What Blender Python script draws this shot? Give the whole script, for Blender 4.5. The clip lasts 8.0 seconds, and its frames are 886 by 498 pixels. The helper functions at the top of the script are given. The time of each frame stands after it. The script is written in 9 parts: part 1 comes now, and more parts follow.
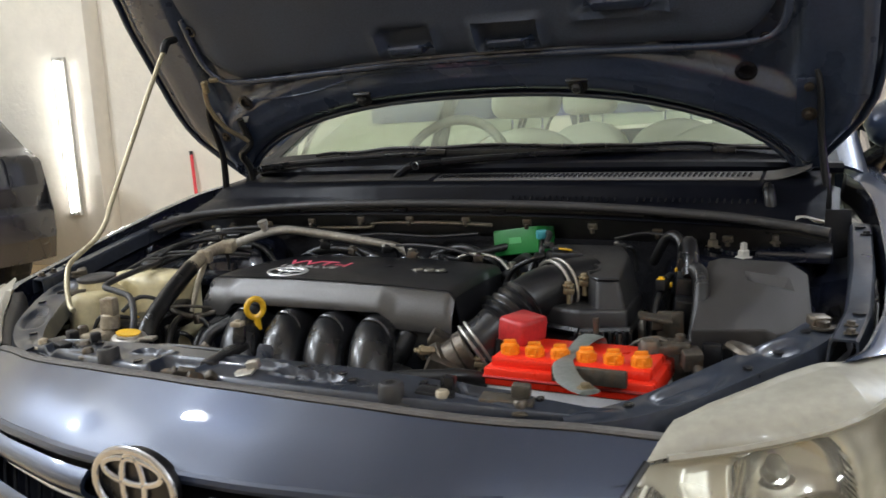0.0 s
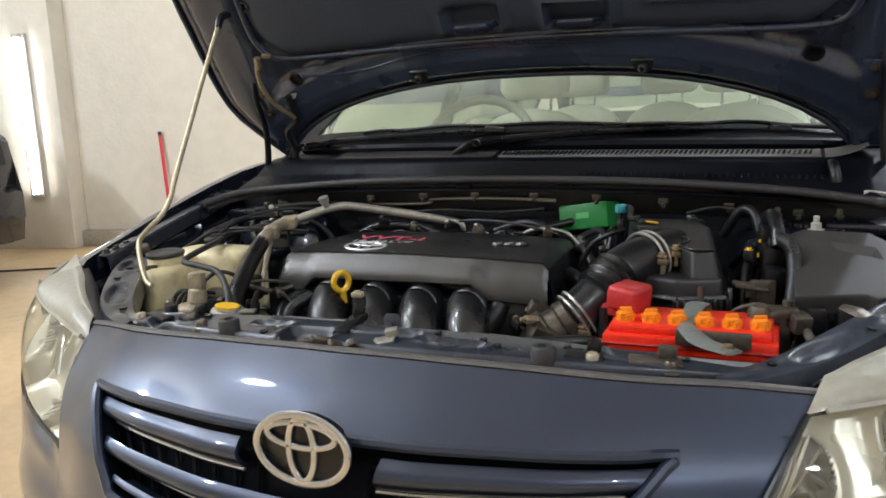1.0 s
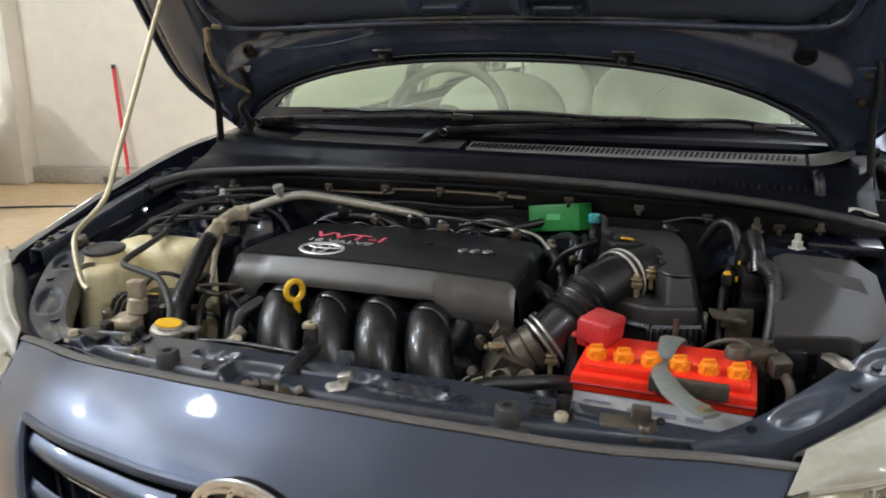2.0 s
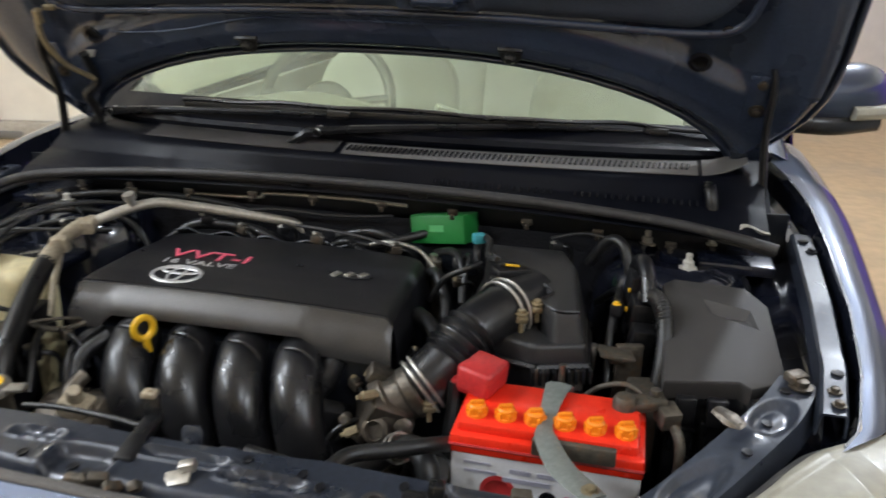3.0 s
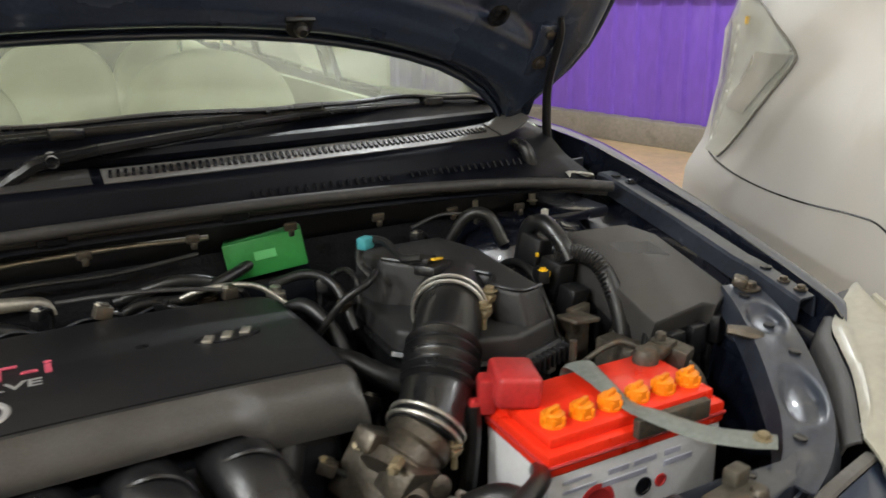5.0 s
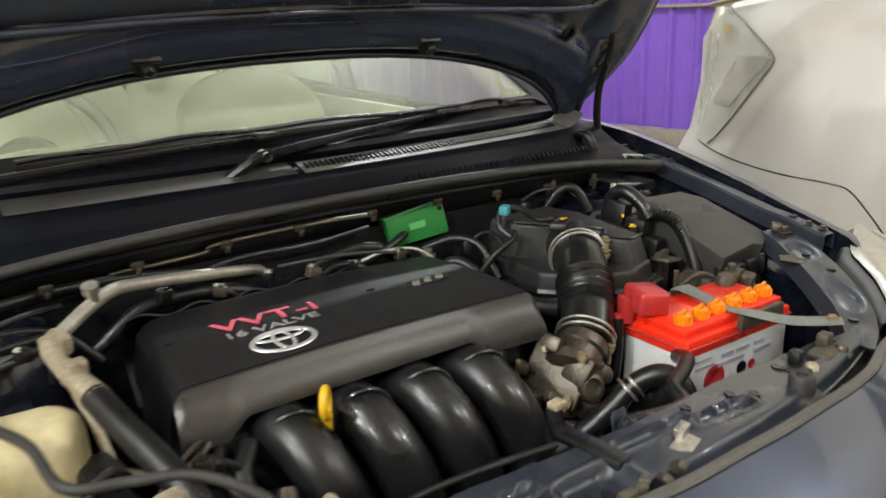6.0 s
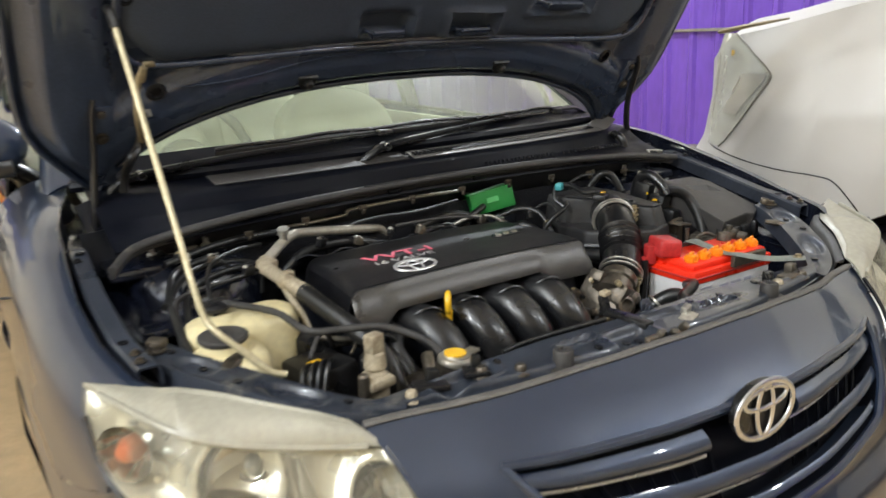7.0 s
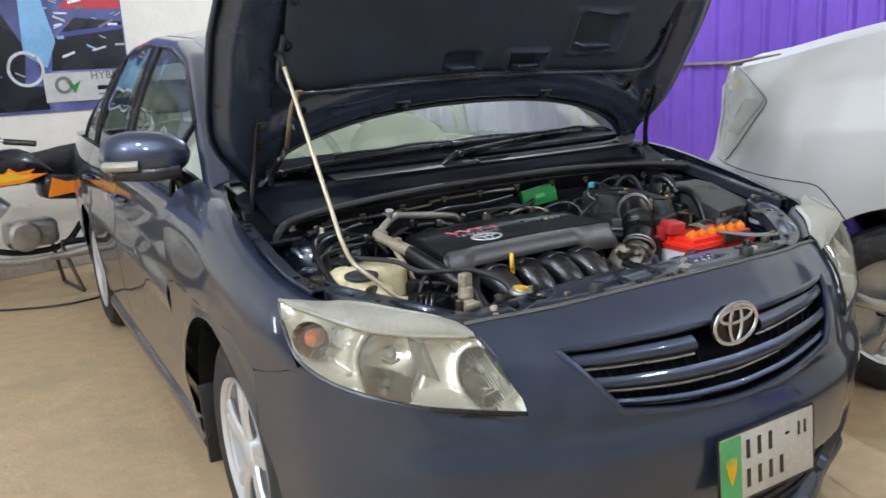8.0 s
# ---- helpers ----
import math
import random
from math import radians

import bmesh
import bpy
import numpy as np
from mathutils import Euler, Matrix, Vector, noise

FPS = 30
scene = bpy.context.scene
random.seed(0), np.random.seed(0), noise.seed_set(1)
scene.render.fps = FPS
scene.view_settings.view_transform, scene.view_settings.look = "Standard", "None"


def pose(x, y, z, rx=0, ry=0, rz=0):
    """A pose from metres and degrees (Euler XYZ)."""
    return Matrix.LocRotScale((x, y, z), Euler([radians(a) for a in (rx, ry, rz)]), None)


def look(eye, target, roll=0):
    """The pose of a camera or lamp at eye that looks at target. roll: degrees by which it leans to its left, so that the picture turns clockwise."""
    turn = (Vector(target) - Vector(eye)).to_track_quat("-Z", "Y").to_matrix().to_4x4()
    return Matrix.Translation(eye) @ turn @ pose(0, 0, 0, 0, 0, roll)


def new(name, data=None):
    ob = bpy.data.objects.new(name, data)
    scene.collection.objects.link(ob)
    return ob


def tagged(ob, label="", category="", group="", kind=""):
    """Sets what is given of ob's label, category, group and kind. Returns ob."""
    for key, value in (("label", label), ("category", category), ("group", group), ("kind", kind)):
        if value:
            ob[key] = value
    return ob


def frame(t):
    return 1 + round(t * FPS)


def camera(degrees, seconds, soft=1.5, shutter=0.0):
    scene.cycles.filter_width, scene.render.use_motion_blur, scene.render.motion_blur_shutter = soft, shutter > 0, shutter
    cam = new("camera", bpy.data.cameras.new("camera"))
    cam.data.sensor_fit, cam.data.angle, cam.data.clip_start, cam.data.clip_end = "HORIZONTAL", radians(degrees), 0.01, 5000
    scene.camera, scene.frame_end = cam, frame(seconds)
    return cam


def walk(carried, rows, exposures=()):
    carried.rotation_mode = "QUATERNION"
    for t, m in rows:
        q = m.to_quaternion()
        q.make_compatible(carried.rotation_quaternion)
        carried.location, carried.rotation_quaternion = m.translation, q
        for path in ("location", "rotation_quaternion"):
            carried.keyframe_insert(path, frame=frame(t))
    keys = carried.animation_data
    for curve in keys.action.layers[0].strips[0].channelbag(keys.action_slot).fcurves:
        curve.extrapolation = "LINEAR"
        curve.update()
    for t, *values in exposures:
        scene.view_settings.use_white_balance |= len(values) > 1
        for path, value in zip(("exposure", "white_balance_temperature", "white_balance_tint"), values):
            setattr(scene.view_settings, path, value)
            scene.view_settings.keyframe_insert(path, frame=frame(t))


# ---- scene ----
import functools

cam = camera(57.8, 8.0, 1.6, 0.4)
PATH = [
    (0, (0.74, -0.552, 1.129), (-0.165, 1.202, 0.805), -2.7),
    (0.5, (0.633, -0.624, 1.126), (-0.197, 1.164, 0.788), -2.7),
    (1, (0.524, -0.693, 1.127), (-0.253, 1.113, 0.758), -2.2),
    (1.2, (0.497, -0.691, 1.134), (-0.263, 1.117, 0.739), -1.8),
    (2.3, (0.484, -0.522, 1.286), (-0.163, 1.274, 0.69), 0.5),
    (2.5, (0.489, -0.494, 1.309), (-0.117, 1.306, 0.682), 0.8),
    (3, (0.478, -0.408, 1.34), (0.037, 1.418, 0.653), 1.1),
    (3.5, (0.357, -0.277, 1.294), (0.27, 1.59, 0.582), 1.0),
    (4, (0.209, -0.188, 1.258), (0.509, 1.661, 0.558), 0.7),
    (4.2, (0.155, -0.164, 1.253), (0.6, 1.659, 0.562), 0.4),
    (5.3, (-0.252, -0.139, 1.218), (0.714, 1.509, 0.625), -1.5),
    (5.5, (-0.351, -0.151, 1.224), (0.659, 1.468, 0.625), -1.7),
    (6, (-0.56, -0.251, 1.255), (0.485, 1.349, 0.665), -2.3),
    (6.5, (-0.741, -0.418, 1.277), (0.288, 1.199, 0.709), -2.7),
    (7, (-0.922, -0.602, 1.277), (0.084, 1.043, 0.744), -2.8),
    (7.5, (-1.161, -0.823, 1.278), (-0.182, 0.851, 0.787), -3.0),
    (8, (-1.299, -1.038, 1.29), (-0.343, 0.659, 0.838), -3.2),
]
walk(cam, [(t, look(eye, target, roll)) for t, eye, target, roll in PATH], [
    (0.0, -0.03, 6230, 10), (3.0, 0.08, 6280, 10), (4.2, 0.12, 6480, 10), (5.5, 0.20, 6900, 7), (6.5, 0.28, 6850, 7),
    (7.0, 0.24, 6600, 8), (7.5, 0.10, 5980, 10), (8.0, 0.02, 5750, 10)])

# ---- light: a closed garage with added lamps out of view and a wall tube ----
world = bpy.data.worlds.new("garage_air")
scene.world = world
world.use_nodes = True
world.node_tree.nodes["Background"].inputs[0].default_value = (0.9, 0.95, 1.0, 1)
world.node_tree.nodes["Background"].inputs[1].default_value = 0.03

# unseen lamps; (-4.7, -0.4) is added to brighten the left flank and wall
LAMPS = [  # x, y, watts
    (-2.35, 0.1, 66), (2.0, 3.5, 160), (1.7, -2.0, 36), (-3.2, -1.7, 110), (-4.7, -0.4, 200), (3.9, -1.9, 80),
]
CEILING = 4.05
for x, y, watts in LAMPS:
    d = bpy.data.lights.new("ceiling_bulb", "POINT")
    d.shadow_soft_size, d.energy, d.color = 0.07, watts * 1.42, (0.92, 0.98, 1.06)
    new("ceiling_bulb_light", d).matrix_world = pose(x, y, CEILING - 0.50)

# ---- materials ----
def material(name, base, rough=0.5, metal=0.0, coat=0.0, scale=(40, 4), vary=0.12, bump=0.0, bump_scale=None, spec=0.5,
             sheen=0.0, wear=None, coords="Object", stretch=(1, 1, 1), rough_vary=0.1):
    m = bpy.data.materials.new(name)
    m.use_nodes = True
    nt = m.node_tree
    n, l = nt.nodes, nt.links
    p = n["Principled BSDF"]
    p.inputs["Roughness"].default_value = rough
    p.inputs["Metallic"].default_value = metal
    p.inputs["Coat Weight"].default_value = coat
    p.inputs["Coat Roughness"].default_value = 0.04
    p.inputs["Specular IOR Level"].default_value = spec
    p.inputs["Sheen Weight"].default_value = sheen
    tc = n.new("ShaderNodeTexCoord")
    mp = n.new("ShaderNodeMapping")
    mp.inputs["Scale"].default_value = stretch
    l.new(tc.outputs[coords], mp.inputs["Vector"])
    fine, broad = n.new("ShaderNodeTexNoise"), n.new("ShaderNodeTexNoise")
    fine.inputs["Scale"].default_value, broad.inputs["Scale"].default_value = scale
    fine.inputs["Detail"].default_value, broad.inputs["Detail"].default_value = 6, 4
    for t in (fine, broad):
        l.new(mp.outputs[0], t.inputs["Vector"])
    mix = n.new("ShaderNodeMath")
    mix.operation = "ADD"
    l.new(fine.outputs[0], mix.inputs[0])
    l.new(broad.outputs[0], mix.inputs[1])
    ramp = n.new("ShaderNodeMapRange")
    ramp.inputs[1].default_value, ramp.inputs[2].default_value = 0.7, 1.3
    ramp.inputs[3].default_value, ramp.inputs[4].default_value = 1 - vary, 1 + vary
    l.new(mix.outputs[0], ramp.inputs[0])
    tint = n.new("ShaderNodeMix")
    tint.data_type, tint.blend_type = "RGBA", "MULTIPLY"
    tint.inputs[0].default_value = 1.0
    tint.inputs[6].default_value = (*base, 1)
    l.new(ramp.outputs[0], tint.inputs[7])
    out = tint.outputs[2]
    if wear:
        colour, low, high, wscale = wear
        t = n.new("ShaderNodeTexNoise")
        t.inputs["Scale"].default_value, t.inputs["Detail"].default_value, t.inputs["Roughness"].default_value = wscale, 8, 0.65
        l.new(mp.outputs[0], t.inputs["Vector"])
        r = n.new("ShaderNodeMapRange")
        r.inputs[1].default_value, r.inputs[2].default_value = low, high
        l.new(t.outputs[0], r.inputs[0])
        mx = n.new("ShaderNodeMix")
        mx.data_type = "RGBA"
        l.new(r.outputs[0], mx.inputs[0])
        l.new(out, mx.inputs[6])
        mx.inputs[7].default_value = (*colour, 1)
        out = mx.outputs[2]
    l.new(out, p.inputs["Base Color"])
    rr = n.new("ShaderNodeMapRange")
    rr.inputs[1].default_value, rr.inputs[2].default_value = 0.3, 0.7
    rr.inputs[3].default_value, rr.inputs[4].default_value = max(rough - rough_vary, 0.02), min(rough + rough_vary, 1)
    l.new(broad.outputs[0], rr.inputs[0])
    l.new(rr.outputs[0], p.inputs["Roughness"])
    if bump:
        b = n.new("ShaderNodeBump")
        b.inputs["Strength"].default_value, b.inputs["Distance"].default_value = 1.0, bump
        if bump_scale:
            t = n.new("ShaderNodeTexNoise")
            t.inputs["Scale"].default_value, t.inputs["Detail"].default_value = bump_scale, 3
            l.new(mp.outputs[0], t.inputs["Vector"])
            l.new(t.outputs[0], b.inputs["Height"])
        else:
            l.new(fine.outputs[0], b.inputs["Height"])
        l.new(b.outputs[0], p.inputs["Normal"])
    return m


def glass(name, tint=(0.9, 0.97, 0.93), haze=0.0, haze_colour=(0.7, 0.7, 0.6), rough=0.0, ior=1.2):
    """Clear pane: see-through with a Fresnel gloss, and a share of milky haze."""
    m = bpy.data.materials.new(name)
    m.use_nodes = True
    n, l = m.node_tree.nodes, m.node_tree.links
    n.remove(n["Principled BSDF"])
    clear, gloss, face = n.new("ShaderNodeBsdfTransparent"), n.new("ShaderNodeBsdfGlossy"), n.new("ShaderNodeLayerWeight")
    power, fres = n.new("ShaderNodeMath"), n.new("ShaderNodeMapRange")
    face.inputs[0].default_value = 0.5
    power.operation = "POWER"
    power.inputs[1].default_value = 5.0
    l.new(face.outputs["Facing"], power.inputs[0])
    l.new(power.outputs[0], fres.inputs[0])
    fres.inputs[3].default_value, fres.inputs[4].default_value = 0.035, 0.9
    clear.inputs[0].default_value = (*tint, 1)
    gloss.inputs["Roughness"].default_value = rough
    mix = n.new("ShaderNodeMixShader")
    l.new(fres.outputs[0], mix.inputs[0])
    last = clear.outputs[0]
    if haze:
        milk, noise_t, r, mx = n.new("ShaderNodeBsdfDiffuse"), n.new("ShaderNodeTexNoise"), n.new("ShaderNodeMapRange"), n.new("ShaderNodeMixShader")
        milk.inputs[0].default_value = (*haze_colour, 1)
        tc = n.new("ShaderNodeTexCoord")
        l.new(tc.outputs["Object"], noise_t.inputs["Vector"])
        noise_t.inputs["Scale"].default_value = 9
        r.inputs[1].default_value, r.inputs[2].default_value = 0.3, 0.7
        r.inputs[3].default_value, r.inputs[4].default_value = haze * 0.6, haze * 1.4
        l.new(noise_t.outputs[0], r.inputs[0])
        l.new(r.outputs[0], mx.inputs[0])
        l.new(last, mx.inputs[1])
        l.new(milk.outputs[0], mx.inputs[2])
        last = mx.outputs[0]
    l.new(last, mix.inputs[1])
    l.new(gloss.outputs[0], mix.inputs[2])
    l.new(mix.outputs[0], n["Material Output"].inputs[0])
    return m


def glow(name, colour, strength):
    m = bpy.data.materials.new(name)
    m.use_nodes = True
    p = m.node_tree.nodes["Principled BSDF"]
    p.inputs["Base Color"].default_value = (0.9, 0.9, 0.9, 1)
    p.inputs["Emission Color"].default_value = (*colour, 1)
    p.inputs["Emission Strength"].default_value = strength
    return m


PAINT = material("slate_blue_paint", (0.024, 0.038, 0.073), 0.34, 0.48, 1.0, (900, 3), 0.10, rough_vary=0.04)
BAY = material("bay_paint", (0.030, 0.036, 0.050), 0.36, 0.15, 0.45, (120, 9), 0.25, wear=((0.16, 0.15, 0.13), 0.60, 0.80, 16), rough_vary=0.12)
# darker, glossier copy of BAY for inner wings, towers and gutters
BAYDARK = material("bay_blue_black", (0.008, 0.010, 0.019), 0.24, 0.2, 0.9, (120, 9), 0.25, wear=((0.05, 0.05, 0.055), 0.62, 0.85, 14))
HOOD_IN = material("hood_inner_paint", (0.034, 0.048, 0.084), 0.28, 0.2, 0.8, (150, 6), 0.2, wear=((0.06, 0.06, 0.065), 0.62, 0.85, 10))
# near-black base holds the shade under the bonnet; the wear is grime
SHADED_BAY = material("bay_shaded_steel", (0.007, 0.009, 0.014), 0.45, 0.2, 0.2, (90, 7), 0.3, wear=((0.05, 0.047, 0.04), 0.6, 0.8, 12))
LINER = material("hood_liner_felt", (0.035, 0.048, 0.076), 0.6, 0, 0, (300, 6), 0.25, 0.0006, 500)
PAD = material("bulkhead_felt", (0.006, 0.006, 0.008), 0.8, 0, 0, (200, 6), 0.3, 0.002, 200, spec=0.2)
PLASTIC = material("black_plastic", (0.010, 0.010, 0.011), 0.33, 0, 0, (260, 12), 0.2, 0.0004, 700, spec=0.5, wear=((0.035, 0.034, 0.032), 0.62, 0.85, 22))
COVER = material("engine_cover_plastic", (0.010, 0.010, 0.012), 0.36, 0, 0, (500, 5), 0.2, 0.0003, 900, spec=0.4, wear=((0.030, 0.029, 0.028), 0.62, 0.9, 9))
COVER_SILVER = material("cover_silver_band", (0.088, 0.085, 0.082), 0.36, 0.65, 0, (500, 12), 0.15, 0.0002, 900)
LIDBLACK = material("satin_black_lid", (0.023, 0.0225, 0.023), 0.40, 0, 0, (500, 8), 0.12, 0.0004, 900)
FUSE = material("grey_black_plastic", (0.050, 0.047, 0.045), 0.50, 0, 0, (500, 8), 0.12, 0.0004, 900)
GLOSSBLACK = material("gloss_black_plastic", (0.010, 0.010, 0.011), 0.31, 0, 0.10, (200, 9), 0.2, 0.0001, 400, wear=((0.035, 0.035, 0.034), 0.64, 0.85, 14), rough_vary=0.1)
RUBBER = material("black_rubber", (0.012, 0.012, 0.012), 0.37, 0, 0, (180, 14), 0.3, 0.0004, 300, spec=0.5, wear=((0.05, 0.047, 0.042), 0.6, 0.85, 25))
SEAL = material("grey_seal_rubber", (0.036, 0.034, 0.033), 0.6, 0, 0, (150, 14), 0.2, wear=((0.13, 0.12, 0.10), 0.6, 0.8, 30))
EDGESEAL = material("pale_edge_rubber", (0.105, 0.098, 0.09), 0.6, 0, 0, (150, 14), 0.2)
TYRE = material("tyre_rubber", (0.020, 0.020, 0.020), 0.75, 0, 0, (120, 10), 0.2, 0.0006, wear=((0.12, 0.10, 0.08), 0.55, 0.8, 12))
ALLOY = material("silver_alloy", (0.55, 0.55, 0.54), 0.32, 0.9, 0.3, (200, 8), 0.1)
ALU = material("aged_aluminium", (0.50, 0.48, 0.43), 0.42, 0.85, 0, (160, 14), 0.25, 0.0003, wear=((0.22, 0.17, 0.11), 0.58, 0.8, 30))
RAWMETAL = material("cast_metal", (0.120, 0.104, 0.084), 0.42, 0.8, 0, (140, 20), 0.3, 0.0006, 250, wear=((0.12, 0.09, 0.06), 0.52, 0.75, 35))
RUSTY = material("dirty_bracket_steel", (0.105, 0.092, 0.073), 0.55, 0.5, 0, (120, 20), 0.35, 0.0004, 250, wear=((0.16, 0.09, 0.045), 0.52, 0.72, 40))
WHEEL = material("silver_wheel_paint", (0.60, 0.60, 0.59), 0.42, 0.35, 0.4, (200, 8), 0.08)
CHROME = material("chrome", (0.88, 0.89, 0.92), 0.12, 1.0, 0, (60, 9), 0.03, rough_vary=0.03)
CREAM = material("yellowed_plastic", (0.70, 0.61, 0.36), 0.45, 0, 0.1, (90, 8), 0.12, wear=((0.45, 0.30, 0.12), 0.60, 0.85, 9))
ROD = material("waxed_steel_rod", (0.52, 0.46, 0.30), 0.38, 0.35, 0, (120, 9), 0.2, wear=((0.30, 0.24, 0.13), 0.6, 0.8, 40))
YELLOW = material("yellow_plastic", (0.85, 0.50, 0.02), 0.4, 0, 0.1, (200, 20), 0.08)
RED = material("battery_red", (0.92, 0.035, 0.012), 0.32, 0, 0.2, (200, 14), 0.07)
DULLRED = material("translucent_red_cover", (0.50, 0.035, 0.035), 0.38, 0, 0.1, (160, 14), 0.2)
ORANGE = material("orange_vent_cap", (0.95, 0.27, 0.01), 0.36, 0, 0.1, (200, 20), 0.06)
WHITE = material("battery_white", (0.66, 0.66, 0.66), 0.4, 0, 0, (200, 14), 0.06, wear=((0.4, 0.38, 0.35), 0.62, 0.85, 18))
STRAP = material("grey_green_strap", (0.23, 0.25, 0.23), 0.5, 0.3, 0, (160, 18), 0.2, wear=((0.35, 0.27, 0.14), 0.6, 0.8, 30))
GREEN = material("green_box_card", (0.014, 0.19, 0.034), 0.5, 0, 0, (120, 14), 0.1)
GREEN_LIGHT = material("green_print", (0.10, 0.42, 0.14), 0.5)
BRASS = material("brass_clip", (0.29, 0.235, 0.14), 0.55, 0.4, 0, (160, 18), 0.25)
OFFWHITE = material("off_white_clip", (0.52, 0.50, 0.44), 0.5, 0, 0, (160, 20), 0.15)
PINK = material("pink_print", (0.70, 0.11, 0.17), 0.45, 0.2)
SILVER = material("silver_print", (0.75, 0.75, 0.75), 0.32, 0.7)
BLUEPRINT = material("dark_blue_print", (0.05, 0.06, 0.22), 0.5)
FAINTPRINT = material("faint_grey_print", (0.42, 0.42, 0.50), 0.45)
TEAL = material("teal_connector", (0.06, 0.34, 0.38), 0.5)
REFLECTOR = material("silvered_bowl", (0.50, 0.50, 0.50), 0.10, 1.0, 0, (60, 9), 0.05)
BADGE = material("satin_chrome_badge", (0.66, 0.68, 0.72), 0.20, 0.95, 0.3, (160, 12), 0.15, 0.0003, 500, wear=((0.45, 0.46, 0.50), 0.55, 0.75, 60))
COWL = material("cowl_black_plastic", (0.0035, 0.0042, 0.0075), 0.42, 0, 0, (260, 12), 0.2, 0.0003, 700, spec=0.14, wear=((0.010, 0.010, 0.010), 0.62, 0.85, 22))
LENS_HOUSING = material("lamp_reflector", (0.66, 0.655, 0.61), 0.30, 0.62, 0, (60, 9), 0.1)
AMBER = material("amber_bulb", (0.42, 0.14, 0.07), 0.3, 0, 0.3)
FROST = material("yellowed_lamp_flange", (0.355, 0.34, 0.275), 0.40, 0, 0.35, (90, 9), 0.12, wear=((0.42, 0.34, 0.18), 0.6, 0.85, 14))
BEIGE = material("beige_upholstery", (0.60, 0.575, 0.48), 0.75, 0, 0, (300, 6), 0.1, 0.0006, 500, sheen=0.2)
DASH = material("beige_dash", (0.42, 0.40, 0.33), 0.7, 0, 0, (500, 6), 0.08, 0.0003, 900)
VENTGREY = material("faded_vent_plastic", (0.135, 0.128, 0.120), 0.48, 0, 0, (300, 8), 0.12)
PALEFIT = material("stained_fitting", (0.42, 0.36, 0.26), 0.5, 0.3, 0, (160, 20), 0.25, wear=((0.2, 0.14, 0.08), 0.55, 0.8, 30))
DULLPIPE = material("oxidised_pipe", (0.42, 0.39, 0.33), 0.48, 0.55, 0, (160, 20), 0.22, 0.0003, 250, wear=((0.20, 0.16, 0.11), 0.56, 0.8, 30))
TRIMGREY = material("grey_trim", (0.17, 0.16, 0.14), 0.6, 0, 0, (300, 8), 0.1)
SHADEBAND = material("windscreen_black_band", (0.012, 0.012, 0.014), 0.25)
GLASS = glass("windscreen_glass", (0.90, 0.96, 0.86), 0.13, (0.74, 0.78, 0.64))
SIDEGLASS = glass("side_glass", (0.78, 0.84, 0.80))
LENS = glass("headlight_lens", (0.95, 0.94, 0.88), 0.06, (0.80, 0.76, 0.62))
BULBGLASS = material("bulb_glass", (0.42, 0.43, 0.42), 0.12, 0.2, 0.8, (80, 9), 0.1)
CLEARLENS = glass("clear_lamp_lens", (0.92, 0.93, 0.90), 0.12, (0.8, 0.8, 0.75))
SILVERCAR = material("silver_paint", (0.55, 0.545, 0.525), 0.52, 0.25, 0.0, (900, 4), 0.05, rough_vary=0.04)
BLACKCAR = material("dark_grey_paint", (0.045, 0.045, 0.05), 0.3, 0.5, 0.9, (900, 4), 0.1)
WALL = material("cream_painted_plaster", (0.74, 0.69, 0.58), 0.8, 0, 0, (9, 0.8), 0.06, 0.003, 30, wear=((0.50, 0.44, 0.35), 0.66, 0.92, 1.1))
PURPLE = material("purple_sheet_metal", (0.20, 0.095, 0.56), 0.34, 0.1, 0.2, (30, 1.5), 0.12, wear=((0.24, 0.15, 0.55), 0.62, 0.85, 3), stretch=(1, 1, 0.25))
KERB = material("grey_kerb_concrete", (0.26, 0.235, 0.20), 0.85, 0, 0, (40, 3), 0.2, 0.003, 60, wear=((0.13, 0.11, 0.09), 0.55, 0.8, 6))
PLINTH = material("pale_grey_plinth", (0.42, 0.38, 0.31), 0.85, 0, 0, (40, 3), 0.18, 0.003, 60, wear=((0.22, 0.19, 0.15), 0.55, 0.8, 6))
FLOOR = material("dusty_ochre_floor", (0.54, 0.395, 0.225), 0.62, 0, 0, (14, 0.9), 0.14, 0.0015, 50, wear=((0.36, 0.29, 0.19), 0.52, 0.78, 1.3), rough_vary=0.2)
CEIL = material("ceiling_white", (0.80, 0.78, 0.73), 0.8, 0, 0, (10, 1), 0.08)
TUBE = glow("fluorescent_tube", (1.0, 0.99, 0.94), 30.0)
LAMPGLOW = glow("bulb_glow", (1.0, 0.95, 0.84), 18.0)

# ---- mesh helpers ----
ORIGIN = {}


def thing(name, at, label, category, group="", kind=""):
    e = new(name)
    e.empty_display_size = 0.1
    e.location = at
    ORIGIN[e] = Vector(at)
    return tagged(e, label, category, group, kind)


